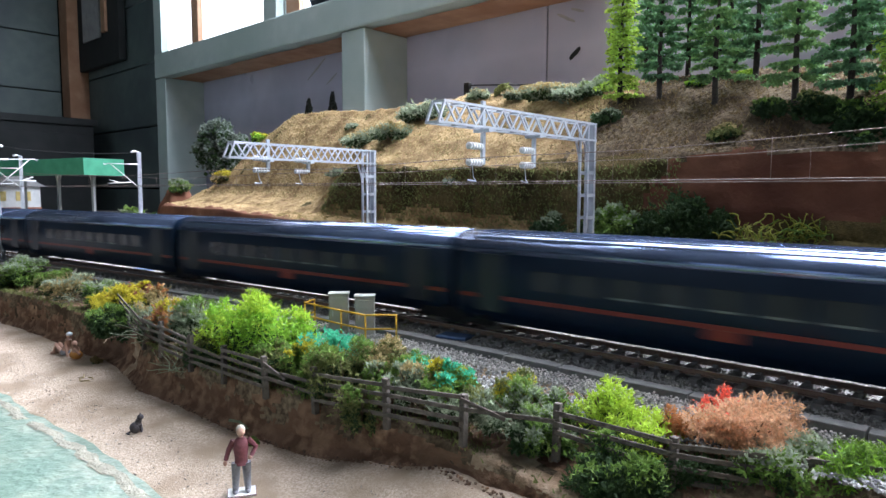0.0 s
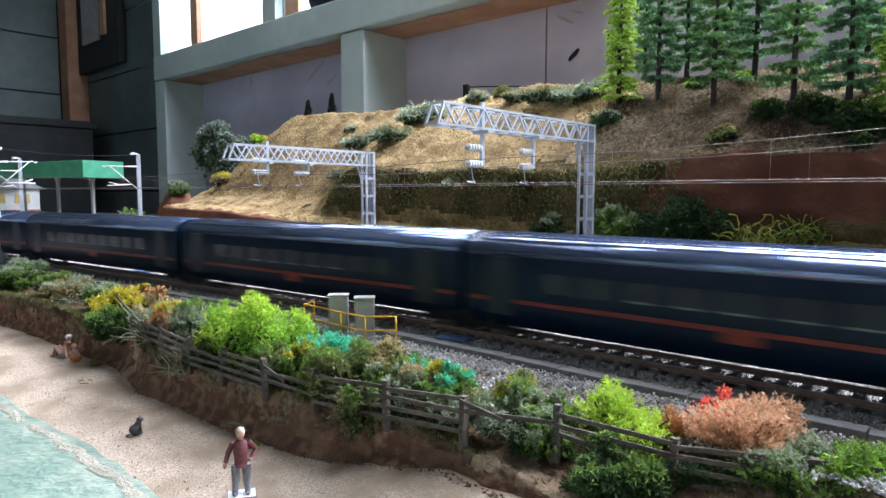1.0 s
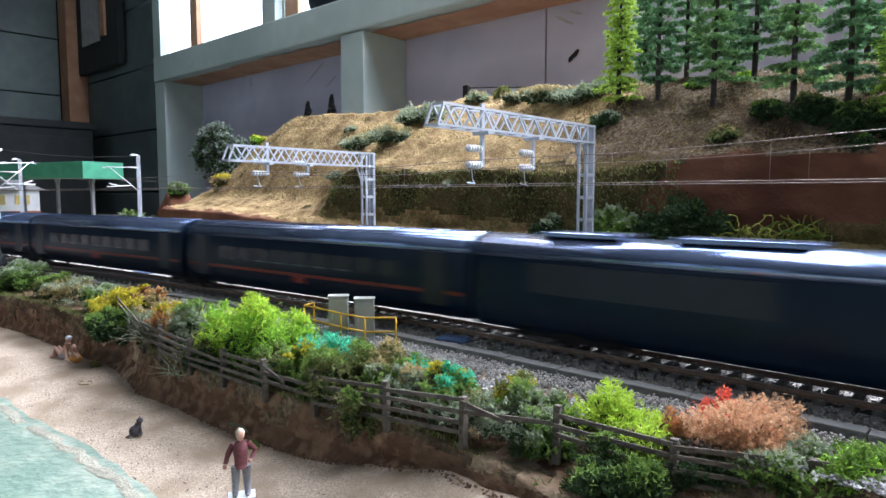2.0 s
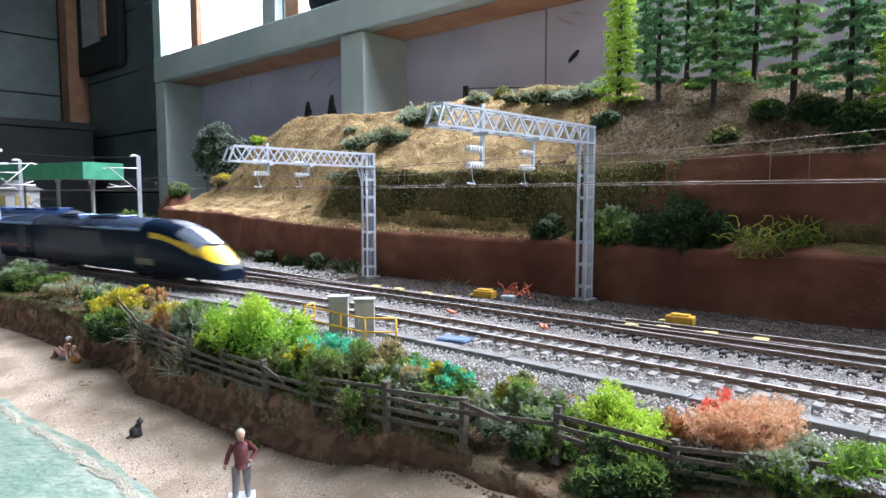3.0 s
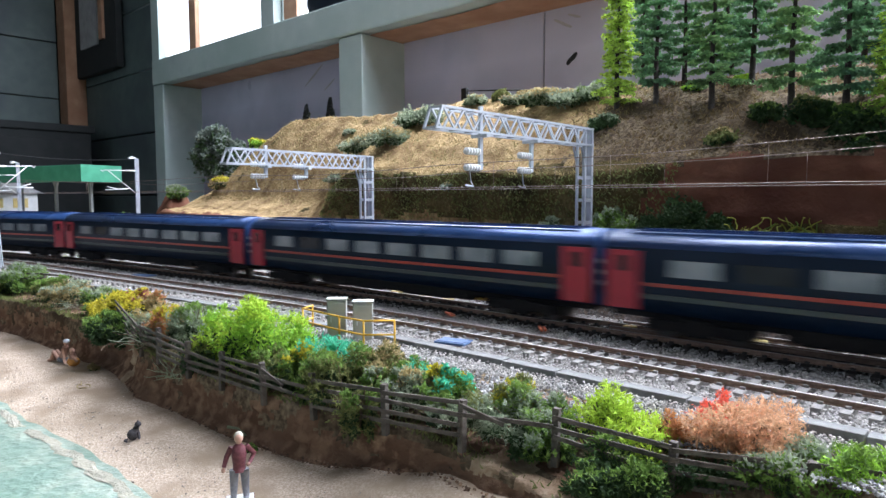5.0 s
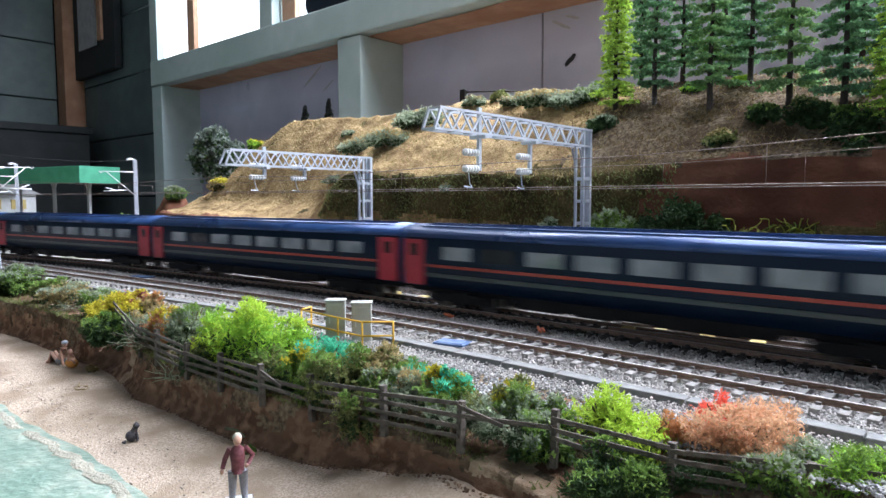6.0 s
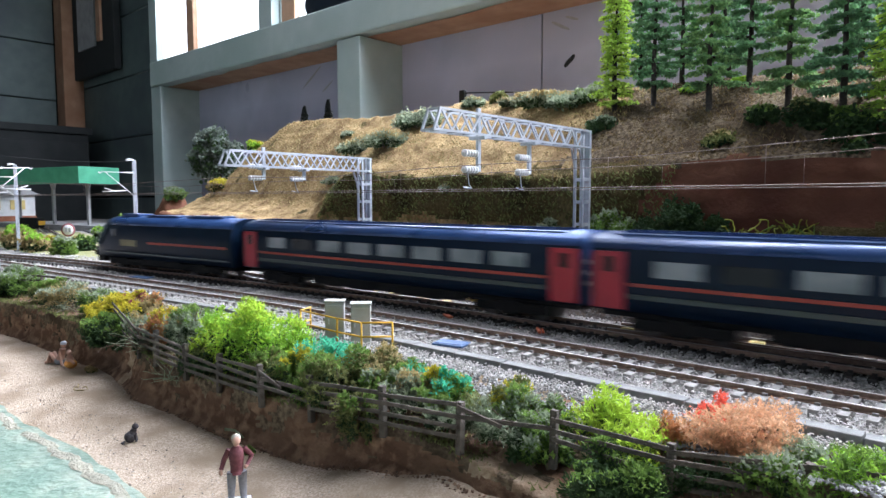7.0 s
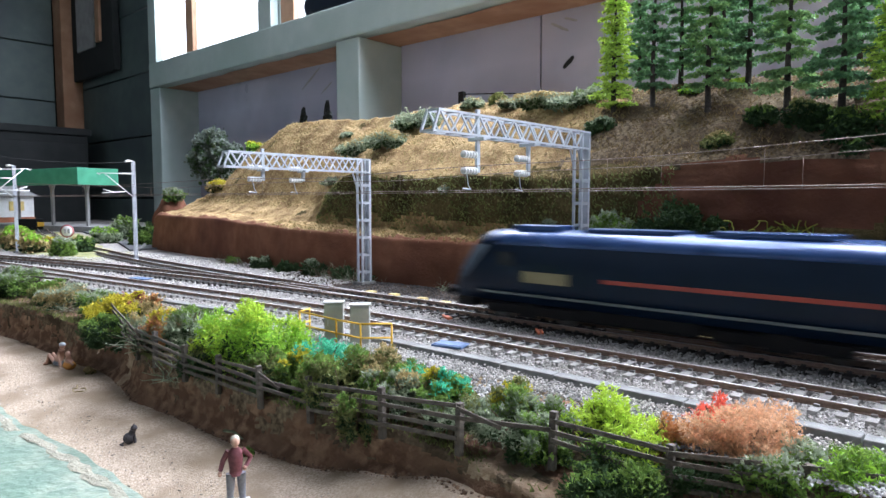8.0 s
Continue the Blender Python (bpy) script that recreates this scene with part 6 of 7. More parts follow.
# ---------- lineside things ----------
def lineside():
    for s, n, h in ((0.2600, 0.2090, 0.0200), (0.2440, 0.2125, 0.0200)):
        c = thing("relay_cabinet", "grey metal lineside equipment cabinet with sloped top", "cabinet", at(s, n, -0.0052, 46), "lineside cabinets")
        bm = bmesh.new()
        vs = box(bm, -0.0049, 0.0049, -0.0036, 0.0036, 0.0, h, 0.0006)
        part("body", bm, M["cabinet"], c)
        bm = bmesh.new()
        box(bm, -0.0053, 0.0053, -0.0040, 0.0040, h, h + 0.0008, 0.0003)
        part("lid", bm, M["cabinet"], c)
        bm = bmesh.new()
        box(bm, -0.0042, 0.0042, 0.0036, 0.0039, 0.0015, h - 0.0015)
        d = part("door", bm, M["cabinet"], c)
        bm = bmesh.new()
        box(bm, 0.0026, 0.0031, 0.0039, 0.0043, h * 0.45, h * 0.58)
        part("handle", bm, M["galv"], d)
    r = thing("safety_railing", "thin yellow tubular railing round the cabinets", "railing", LAY)
    crn = [(0.2225, 0.2135), (0.2329, 0.2030), (0.2507, 0.2027), (0.2839, 0.2050), (0.2880, 0.2145)]
    for s, n in crn:
        bm = bmesh.new()
        rod(bm, (s, -n, -0.0065), (s, -n, 0.0082), 0.00050, seg=8)
        part("post", bm, M["yellow"], r)
    for z in (0.0080, 0.0012):
        for (s0, n0), (s1, n1) in zip(crn, crn[1:]):
            bm = bmesh.new()
            rod(bm, (s0, -n0, z), (s1, -n1, z), 0.00050, seg=8)
            part("rail", bm, M["yellow"], r)
    # cable trough: a run of concrete lids
    t = thing("cable_trough", "grey concrete cable trough with separate lids", "cable trough", LAY, kind="structure")
    first = None
    L = 0.026
    rng = random.Random(2)
    for i in range(30):
        a = -0.06 + L * i
        s, n, th = line_point(LINE_A, a, 0.0335)
        m = pose(s, -n, 0.0006 + rng.uniform(-0.0003, 0.0002), rng.uniform(-1, 1), rng.uniform(-0.6, 0.6), math.degrees(th) + rng.uniform(-0.8, 0.8))
        if first is None:
            bm = bmesh.new()
            box(bm, -L / 2 + 0.0002, L / 2 - 0.0002, -0.0030, 0.0030, -0.0085, -0.0024, 0.0004)
            first = link("lid", bm, M["concrete"], t, m=m)
        else:
            shared("lid", first, t, m)
    b = thing("access_hatch", "flat faded blue hatch lying on the ballast", "hatch", at(0.202, 0.2330, -0.0030, 14))
    bm = bmesh.new()
    box(bm, -0.0080, 0.0080, -0.0052, 0.0052, 0, 0.0011, 0.0003)
    box(bm, -0.0070, 0.0070, -0.0042, 0.0042, 0.0011, 0.0014, 0.0001)
    link("plate", bm, M["bluepaint"], b)
    b = thing("access_hatch", "flat pale blue hatch between the tracks", "hatch", at(0.590, 0.254, -0.0034, 14))
    bm = bmesh.new()
    box(bm, -0.011, 0.011, -0.005, 0.005, 0, 0.0011, 0.0003)
    link("plate", bm, M["bluepaint"], b)
    # point boards
    for s, n in ((0.360, 0.3245), (0.337, 0.3260), (0.308, 0.3250), (0.285, 0.3225), (0.137, 0.3210), (0.1135, 0.3225), (0.0905, 0.3240), (0.1515, 0.3165)):
        p = thing("crossing_board", "small faded yellow board on the sleepers", "board", at(s, n, -0.0022, 6), "yellow boards")
        bm = bmesh.new()
        box(bm, -0.0034, 0.0034, -0.0030, 0.0030, 0, 0.0018, 0.0004)
        part("plate", bm, M["paleyellow"], p)
    for s, n, z in ((0.281, 0.3560, -0.006), (0.1405, 0.3530, -0.006)):
        p = thing("point_motor", "yellow point motor box beside the track", "point motor", at(s, n, z, 8), "point motors")
        bm = bmesh.new()
        box(bm, -0.0075, 0.0075, -0.0040, 0.0040, 0, 0.0062, 0.0010)
        part("case", bm, M["yellow"], p)
        bm = bmesh.new()
        box(bm, -0.0050, 0.0050, -0.0030, 0.0030, 0.0062, 0.0072, 0.0004)
        part("cover", bm, M["yellow"], p)
        bm = bmesh.new()
        box(bm, 0.0076, 0.0120, -0.0020, 0.0020, 0, 0.0030, 0.0004)
        part("crank_cover", bm, M["paleyellow"], p)
    p = thing("junction_box", "small grey junction box on the ballast", "box", at(0.2605, 0.3560, -0.006, 8))
    bm = bmesh.new()
    box(bm, -0.0045, 0.0045, -0.0028, 0.0028, 0, 0.0040, 0.0006)
    part("case", bm, M["galv"], p)
    bm = bmesh.new()
    box(bm, -0.0048, 0.0048, -0.0031, 0.0031, 0.0040, 0.0046, 0.0003)
    part("lid", bm, M["galv"], p)
    # rusty rods between the tracks
    for s, n, tn, l in ((0.249, 0.2830, 150, 0.011), (0.1853, 0.2830, 130, 0.011)):
        p = thing("stretcher_rod", "short rusty orange rod on the ballast", "rod", at(s, n, -0.0020, tn), "rusty rods")
        bm = bmesh.new()
        box(bm, -l / 2, l / 2, -0.0008, 0.0008, 0, 0.0014, 0.0003)
        box(bm, -l / 2, l / 2 * 0.7, 0.0016, 0.0028, -0.0002, 0.0010, 0.0003)
        part("rod", bm, M["orange"], p)
    # heap of rusty scrap
    rng = random.Random(9)
    p = thing("scrap_heap", "tangled rusty orange scrap heap by the cutting", "scrap", at(0.270, 0.379, -0.0055, 0))
    bm = bmesh.new()
    for _ in range(26):
        c = Vector((rng.gauss(0, 0.0065), rng.gauss(0, 0.003), 0.001))
        pts = [c]
        d = Vector((rng.gauss(0, 1), rng.gauss(0, 1), rng.uniform(0, 1))).normalized()
        for _ in range(5):
            d = (d + Vector((rng.gauss(0, 1), rng.gauss(0, 1), rng.gauss(0, 1))) * 0.8).normalized()
            q = pts[-1] + d * 0.0028
            q.z = min(max(q.z, 0.0004), 0.010)
            pts.append(q)
        tube(bm, pts, 0.00045, 4)
    tagged(part("tangle", bm, M["orange"], p), kind="stuff")


# ---------- trees and plants on the hill ----------
def pine(s, n, z, h, w, kind, seed, first_limb=0.22, lean=0.0):
    rng = random.Random(seed)
    t = thing("pine_tree", "%s model conifer with tiered flocked branches" % ("lime-tipped young" if kind == "pinelime" else "dark green"), "tree", at(s, n, z - 0.002, rng.uniform(0, 360)) @ pose(0, 0, 0, lean, 0, 0), "conifers on the hill")
    bm = bmesh.new()
    tube(bm, [(0, 0, 0), (0.0006, 0, h * 0.3), (-0.0004, 0.0004, h * 0.6), (0, 0, h)], lambda u: 0.0019 * (1 - u) + 0.0004, 8)
    trunk = part("trunk", bm, M["bark"], t, "dark brown tapered trunk")
    bm = bmesh.new()
    vs, fs = [], []
    dense = kind == "pinelime"
    tiers = int(h / (0.0056 if dense else 0.0100))
    for i in range(tiers):
        u = first_limb + (1 - first_limb) * (i + rng.uniform(0.1, 0.5)) / tiers
        r = (w / 2 * (1 - u) ** (0.40 if dense else 0.50) + 0.0025) * rng.uniform(0.85, 1.12)
        k = 7 if dense else 5
        turn = rng.uniform(0, math.tau)
        for j in range(k):
            a = turn + math.tau * (j + rng.uniform(-0.3, 0.3)) / k
            rr = r * rng.uniform(0.7, 1.12)
            base = Vector((0, 0, h * u + 0.0012))
            tip = Vector((math.cos(a) * rr, math.sin(a) * rr, h * u + rng.uniform(-0.0028, 0.0012)))
            tube(bm, [base, (base + tip) / 2 + Vector((0, 0, 0.0008)), tip], lambda q: 0.0007 * (1 - 0.7 * q), 4)
            lob = []
            for q in range(3):
                f = 0.30 + 0.70 * (q + 0.5) / 3
                c = base.lerp(tip, f)
                lob.append((c.x, c.y, c.z, rr * 0.24 + 0.0012, rr * 0.24 + 0.0012, 0.0021))
            leaves(rng, vs, fs, lob, int((58 if dense else 150) * (0.5 + rr / 0.016)), 0.0014, narrow=0.6, up=0.9, shell=0.35)
    part("branchwork", bm, M["bark"], t)
    leaf_object("crown", t, vs, fs, LEAF[kind])
    return t


M["bark"] = mat("pine_bark", (0.045, 0.035, 0.03), (0.08, 0.06, 0.05), rough=0.95, scale=500, bump=0.5)


def hill_z(s, n):
    p = hill_profile(s)
    return float(np.interp(n, [q[0] for q in p], [q[1] for q in p]))


def hill_plants():
    for i, (s, n, h, w, k) in enumerate((
            (0.2545, 0.498, 0.118, 0.029, "pinelime"), (0.2220, 0.500, 0.120, 0.037, "pine"), (0.216, 0.540, 0.115, 0.034, "pine"), (0.171, 0.478, 0.125, 0.044, "pinemix"),
            (0.181, 0.550, 0.12, 0.034, "pine"), (0.154, 0.510, 0.13, 0.046, "pine"), (0.116, 0.465, 0.13, 0.042, "pinemix"), (0.083, 0.450, 0.13, 0.040, "pine"),
            (0.092, 0.555, 0.12, 0.030, "pine"), (0.056, 0.450, 0.11, 0.030, "pinelime"), (0.262, 0.560, 0.10, 0.030, "pine"), (0.03, 0.47, 0.12, 0.034, "pine"), (0.05, 0.53, 0.13, 0.034, "pine"), (-0.02, 0.48, 0.12, 0.034, "pinemix"))):
        pine(s, n, hill_z(s, n), h, w, k, 200 + i, first_limb=0.06 if k == "pinelime" else 0.13, lean=6 if i == 4 else 0)
    for i, (k, s, n, w, h, tips) in enumerate((
            ("sage", 0.557, 0.490, 0.056, 0.017, "straw"), ("sage", 0.590, 0.478, 0.034, 0.008, None), ("sage", 0.481, 0.500, 0.056, 0.024, None), ("sage", 0.492, 0.465, 0.046, 0.019, "straw"), ("sage", 0.328, 0.520, 0.070, 0.016, "straw"), ("sage", 0.375, 0.535, 0.04, 0.008, "straw"),
            ("sage", 0.290, 0.520, 0.040, 0.020, "mid"), ("sage", 0.441, 0.545, 0.030, 0.012, "straw"), ("olive", 0.410, 0.550, 0.020, 0.014, None), ("sage", 0.640, 0.540, 0.024, 0.008, None),
            ("dark", 0.250, 0.470, 0.026, 0.012, "sage"), ("fresh", 0.200, 0.520, 0.020, 0.007, "lime"), ("fresh", 0.165, 0.520, 0.016, 0.006, "lime"), ("dark", 0.128, 0.455, 0.020, 0.014, "mid"),
            ("dark", 0.101, 0.450, 0.030, 0.017, "olive"), ("dark", 0.078, 0.440, 0.030, 0.020, "mid"), ("dark", 0.070, 0.430, 0.016, 0.008, "mid"), ("dark", 0.048, 0.440, 0.032, 0.022, "mid"), ("olive", 0.150, 0.440, 0.022, 0.010, "straw"),
            ("sage", 0.375, 0.425, 0.012, 0.006, "straw"))):
        bush(k, s, n, hill_z(s, n) - 0.002, w, h, 400 + i, leaf=0.0030 if k == "sage" else 0.0024, tips=tips, where="on the hill", narrow=0.20 if k == "sage" else 0.36, dens=0.8)
    # ledge above the cutting
    for i, (k, s, n, z, w, h, tips) in enumerate((
            ("dark", 0.262, 0.410, 0.034, 0.030, 0.018, "sage"), ("mid", 0.208, 0.411, 0.034, 0.032, 0.028, "sage"), ("dark", 0.232, 0.414, 0.034, 0.022, 0.014, None), ("dark", 0.165, 0.415, 0.035, 0.036, 0.036, None),
            ("dark", 0.186, 0.413, 0.035, 0.024, 0.022, None), ("dark", 0.144, 0.414, 0.035, 0.022, 0.026, None))):
        bush(k, s, n, z - 0.001, w, h, 500 + i, leaf=0.0026, tips=tips, where="on the cutting ledge", narrow=0.25)
    # wiry yellow-green creeper hanging over the ledge
    rng = random.Random(77)
    c = thing("creeper", "wiry yellow-green creeper hanging over the ledge", "creeper", at(0.105, 0.407, 0.035, 42))
    bm = bmesh.new()
    for _ in range(110):
        p = Vector((rng.uniform(-0.029, 0.029), rng.uniform(-0.002, 0.004), rng.uniform(0.0, 0.014)))
        pts = [p]
        d = Vector((rng.gauss(0, 1), rng.gauss(0, 0.3), rng.gauss(0, 0.7))).normalized()
        for _ in range(6):
            d = (d + Vector((rng.gauss(0, 1), rng.gauss(0, 0.4), rng.gauss(-0.1, 0.9))) * 0.5).normalized()
            q = pts[-1] + d * 0.0022
            q.y = min(max(q.y, -0.004), 0.006)
            q.z = min(max(q.z, -0.004), 0.020)
            pts.append(q)
        tube(bm, pts, 0.00036, 4)
    tagged(part("tangle", bm, LEAF["creeper"], c), kind="stuff")
    tagged(part("tangle", bm_copy_creeper(rng), LEAF["mid"], c), kind="stuff")
    # foot of the cutting
    for i, (s, n) in enumerate(((0.442, 0.3760), (0.470, 0.3800), (0.500, 0.381), (0.660, 0.393), (0.700, 0.398), (0.425, 0.377), (0.34, 0.388))):
        dry_scrub(s, n, -0.0062, 0.018, 0.014 if i < 3 else 0.009, 600 + i, "dry grey twigs at the foot of the cutting")
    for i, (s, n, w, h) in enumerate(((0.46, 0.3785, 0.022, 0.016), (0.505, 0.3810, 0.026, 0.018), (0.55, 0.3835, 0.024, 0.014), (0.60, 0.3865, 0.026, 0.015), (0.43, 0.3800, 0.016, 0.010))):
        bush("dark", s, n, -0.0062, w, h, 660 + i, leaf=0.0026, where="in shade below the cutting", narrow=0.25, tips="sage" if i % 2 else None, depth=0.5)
    bush("mid", 0.672, 0.3950, -0.0062, 0.018, 0.010, 620, where="at the foot of the cutting", tips=None)
    # big grey-green tree beyond the hill's end, bright bush and the red hump
    b = thing("round_tree", "dense dark grey-green clumped tree beyond the hill", "tree", at(1.165, 0.66, -0.006))
    rng = random.Random(31)
    bm = bmesh.new()
    tube(bm, [(0, 0, 0), (0.002, 0, 0.08), (0, 0, 0.16)], lambda u: 0.006 * (1 - 0.5 * u), 8)
    part("trunk", bm, M["bark"], b)
    vs, fs = [], []
    lob = make_lobes(rng, 0.118, 0.11, 0.108, 40)
    leaves(rng, vs, fs, [(x, y, z + 0.112, rx * 0.8, ry * 0.8, rz * 0.9) for x, y, z, rx, ry, rz in lob], 7000, 0.0048, narrow=0.5)
    leaf_object("crown", b, vs, fs, LEAF["grey"])
    # dark leaves carry the shade inside the crown
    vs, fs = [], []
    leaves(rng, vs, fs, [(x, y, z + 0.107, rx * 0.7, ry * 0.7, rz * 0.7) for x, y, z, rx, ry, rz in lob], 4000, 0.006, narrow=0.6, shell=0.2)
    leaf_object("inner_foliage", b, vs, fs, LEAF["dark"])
    bush("fresh", 0.895, 0.565, 0.142, 0.026, 0.018, 640, leaf=0.0034, where="at the hill's end", tips="yellow")
    bush("straw", 0.915, 0.52, hill_z(0.915, 0.52) - 0.006, 0.044, 0.016, 641, leaf=0.0034, where="at the hill's end", tips="yellow")
    bm = bmesh.new()
    hump = thing("earth_hump", "small red clay hump with green scrub", "earth mound", at(1.06, 0.515, -0.006))
    r = bmesh.ops.create_icosphere(bm, subdivisions=4, radius=1.0)
    for v in r["verts"]:
        q = v.co.copy()
        k = 1 + 0.18 * noise.noise(q * 2.2)
        v.co = Vector((q.x * 0.040 * k, q.y * 0.034 * k, max(q.z, -0.05) * 0.082 * k))
    for f in bm.faces:
        f.smooth = True
    part("mound", bm, M["cliff"], hump)
    bush("mid", 1.045, 0.510, 0.066, 0.034, 0.022, 645, leaf=0.0034, where="on the red clay hump", tips="sage")
    # two small dark cones, a post with a bar behind the ridge
    for s, n, h in ((0.813, 0.60, 0.030), (0.756, 0.60, 0.034)):
        t = thing("cypress", "tiny dark conical cypress on the ridge", "tree", at(s, n, 0.165), "ridge cypresses")
        rng = random.Random(int(s * 1000))
        vs, fs = [], []
        for i in range(14):
            u = i / 14
            leaves(rng, vs, fs, [(0, 0, 0.006 + h * 1.15 * u, 0.0075 * (1 - u) ** 0.7 + 0.001, 0.0075 * (1 - u) ** 0.7 + 0.001, 0.003)], 60, 0.0028, narrow=0.5)
        leaf_object("crown", t, vs, fs, LEAF["black"])
        bm = bmesh.new()
        rod(bm, (0, 0, 0), (0, 0, h), 0.0012, 0.0004)
        part("trunk", bm, M["bark"], t)
    g = thing("ridge_barrier", "small black post with a thin bar behind the ridge", "barrier", at(0.515, 0.615, 0.150))
    bm = bmesh.new()
    box(bm, -0.004, 0.004, -0.003, 0.003, 0.0, 0.049, 0.0008)
    part("post", bm, M["chassis"], g)
    bm = bmesh.new()
    tube(bm, [(0, 0.0, 0.046), (-0.05, 0, 0.0415), (-0.100, 0.0, 0.036), (-0.14, 0, 0.0315)], 0.0009, 5)
    part("bar", bm, M["chassis"], g)


def hill_turf():
    for name, kind, lo, hi, count, lab in (("straw_tuft", "straw", 0.24, 0.95, 22000, "short straw-coloured flock tufts over the hill"), ("brown_tuft", "brown", -0.02, 0.29, 15000, "short brown flock tufts under the conifers"), ("ledge_tuft", "straw", 0.24, 0.62, 2500, "dry grass along the cutting's edge"), ("face_tuft", "olive", 0.17, 0.56, 5000, "dull olive flock on the shaded face")):
        rng = random.Random(count)
        vs, fs = [], []
        for _ in range(count):
            s = rng.uniform(lo, hi)
            p = hill_profile(s)
            if name == "ledge_tuft":
                n, z = p[3][0] + rng.uniform(-0.003, 0.02), 0.0
                z = float(np.interp(n, [q[0] for q in p], [q[1] for q in p]))
            elif name == "face_tuft":
                u = rng.random()
                n, z = p[4][0] + (p[5][0] - p[4][0]) * u - 0.001, p[4][1] + (p[5][1] - p[4][1]) * u
            else:
                n = rng.uniform(p[5][0], p[10][0] + 0.02)
                z = float(np.interp(n, [q[0] for q in p], [q[1] for q in p]))
                if rng.random() > 0.55 + 0.6 * fbm(s, n, 24, 3):
                    continue
            t = Vector((rng.gauss(0, 0.9), rng.gauss(0.4, 0.9), 1)).normalized()
            q = t.cross(Vector((rng.gauss(0, 1), rng.gauss(0, 1), 0.1))).normalized()
            L, w, k = rng.uniform(0.0012, 0.0040), rng.uniform(0.0003, 0.0009), len(vs)
            c = Vector((s, -n, z - 0.0004 + 0.002 * fbm(s, n + z, 38)))
            vs += [tuple(c - q * w), tuple(c + q * w), tuple(c + t * L)]
            fs.append((k, k + 1, k + 2))
        o = leaf_object(name, None, vs, fs, LEAF[kind])
        o.matrix_basis = LAY
        tagged(o, lab, "grass", kind="stuff")


LEAF["brown"] = leaf_mat("brown_leaf", (0.16, 0.11, 0.05), (0.30, 0.21, 0.10))


def bm_copy_creeper(rng):
    bm = bmesh.new()
    for _ in range(40):
        p = Vector((rng.uniform(-0.031, 0.026), rng.uniform(0.001, 0.005), rng.uniform(0.0, 0.012)))
        pts = [p]
        d = Vector((rng.gauss(0, 1), 0.1, rng.gauss(0, 0.7))).normalized()
        for _ in range(5):
            d = (d + Vector((rng.gauss(0, 1), rng.gauss(0, 0.3), rng.gauss(0, 0.9))) * 0.5).normalized()
            q = pts[-1] + d * 0.0020
            q.y = min(max(q.y, -0.002), 0.007)
            q.z = min(max(q.z, -0.004), 0.018)
            pts.append(q)
        tube(bm, pts, 0.00032, 4)
    return bm


LEAF["creeper"] = leaf_mat("creeper_leaf", (0.20, 0.22, 0.03), (0.34, 0.36, 0.05))
LEAF["pinemix"] = leaf_mat("mixed_pine_needle", (0.085, 0.21, 0.095), (0.27, 0.45, 0.16))
LEAF["grey"] = leaf_mat("greygreen_leaf", (0.11, 0.14, 0.11), (0.20, 0.235, 0.19))
LEAF["black"] = leaf_mat("black_leaf", (0.006, 0.008, 0.007), (0.012, 0.015, 0.012))


# ---------- beach ----------
def blob(bm, c, r, seg=10, turn=(0, 0, 0), mi=0):
    m = Matrix.Translation(c) @ Euler([radians(a) for a in turn]).to_matrix().to_4x4() @ Matrix.Diagonal((*r, 1))
    q = bmesh.ops.create_uvsphere(bm, u_segments=seg, v_segments=max(6, seg - 2), radius=1.0, matrix=m)
    for f in {f for v in q["verts"] for f in v.link_faces}:
        f.material_index, f.smooth = mi, True


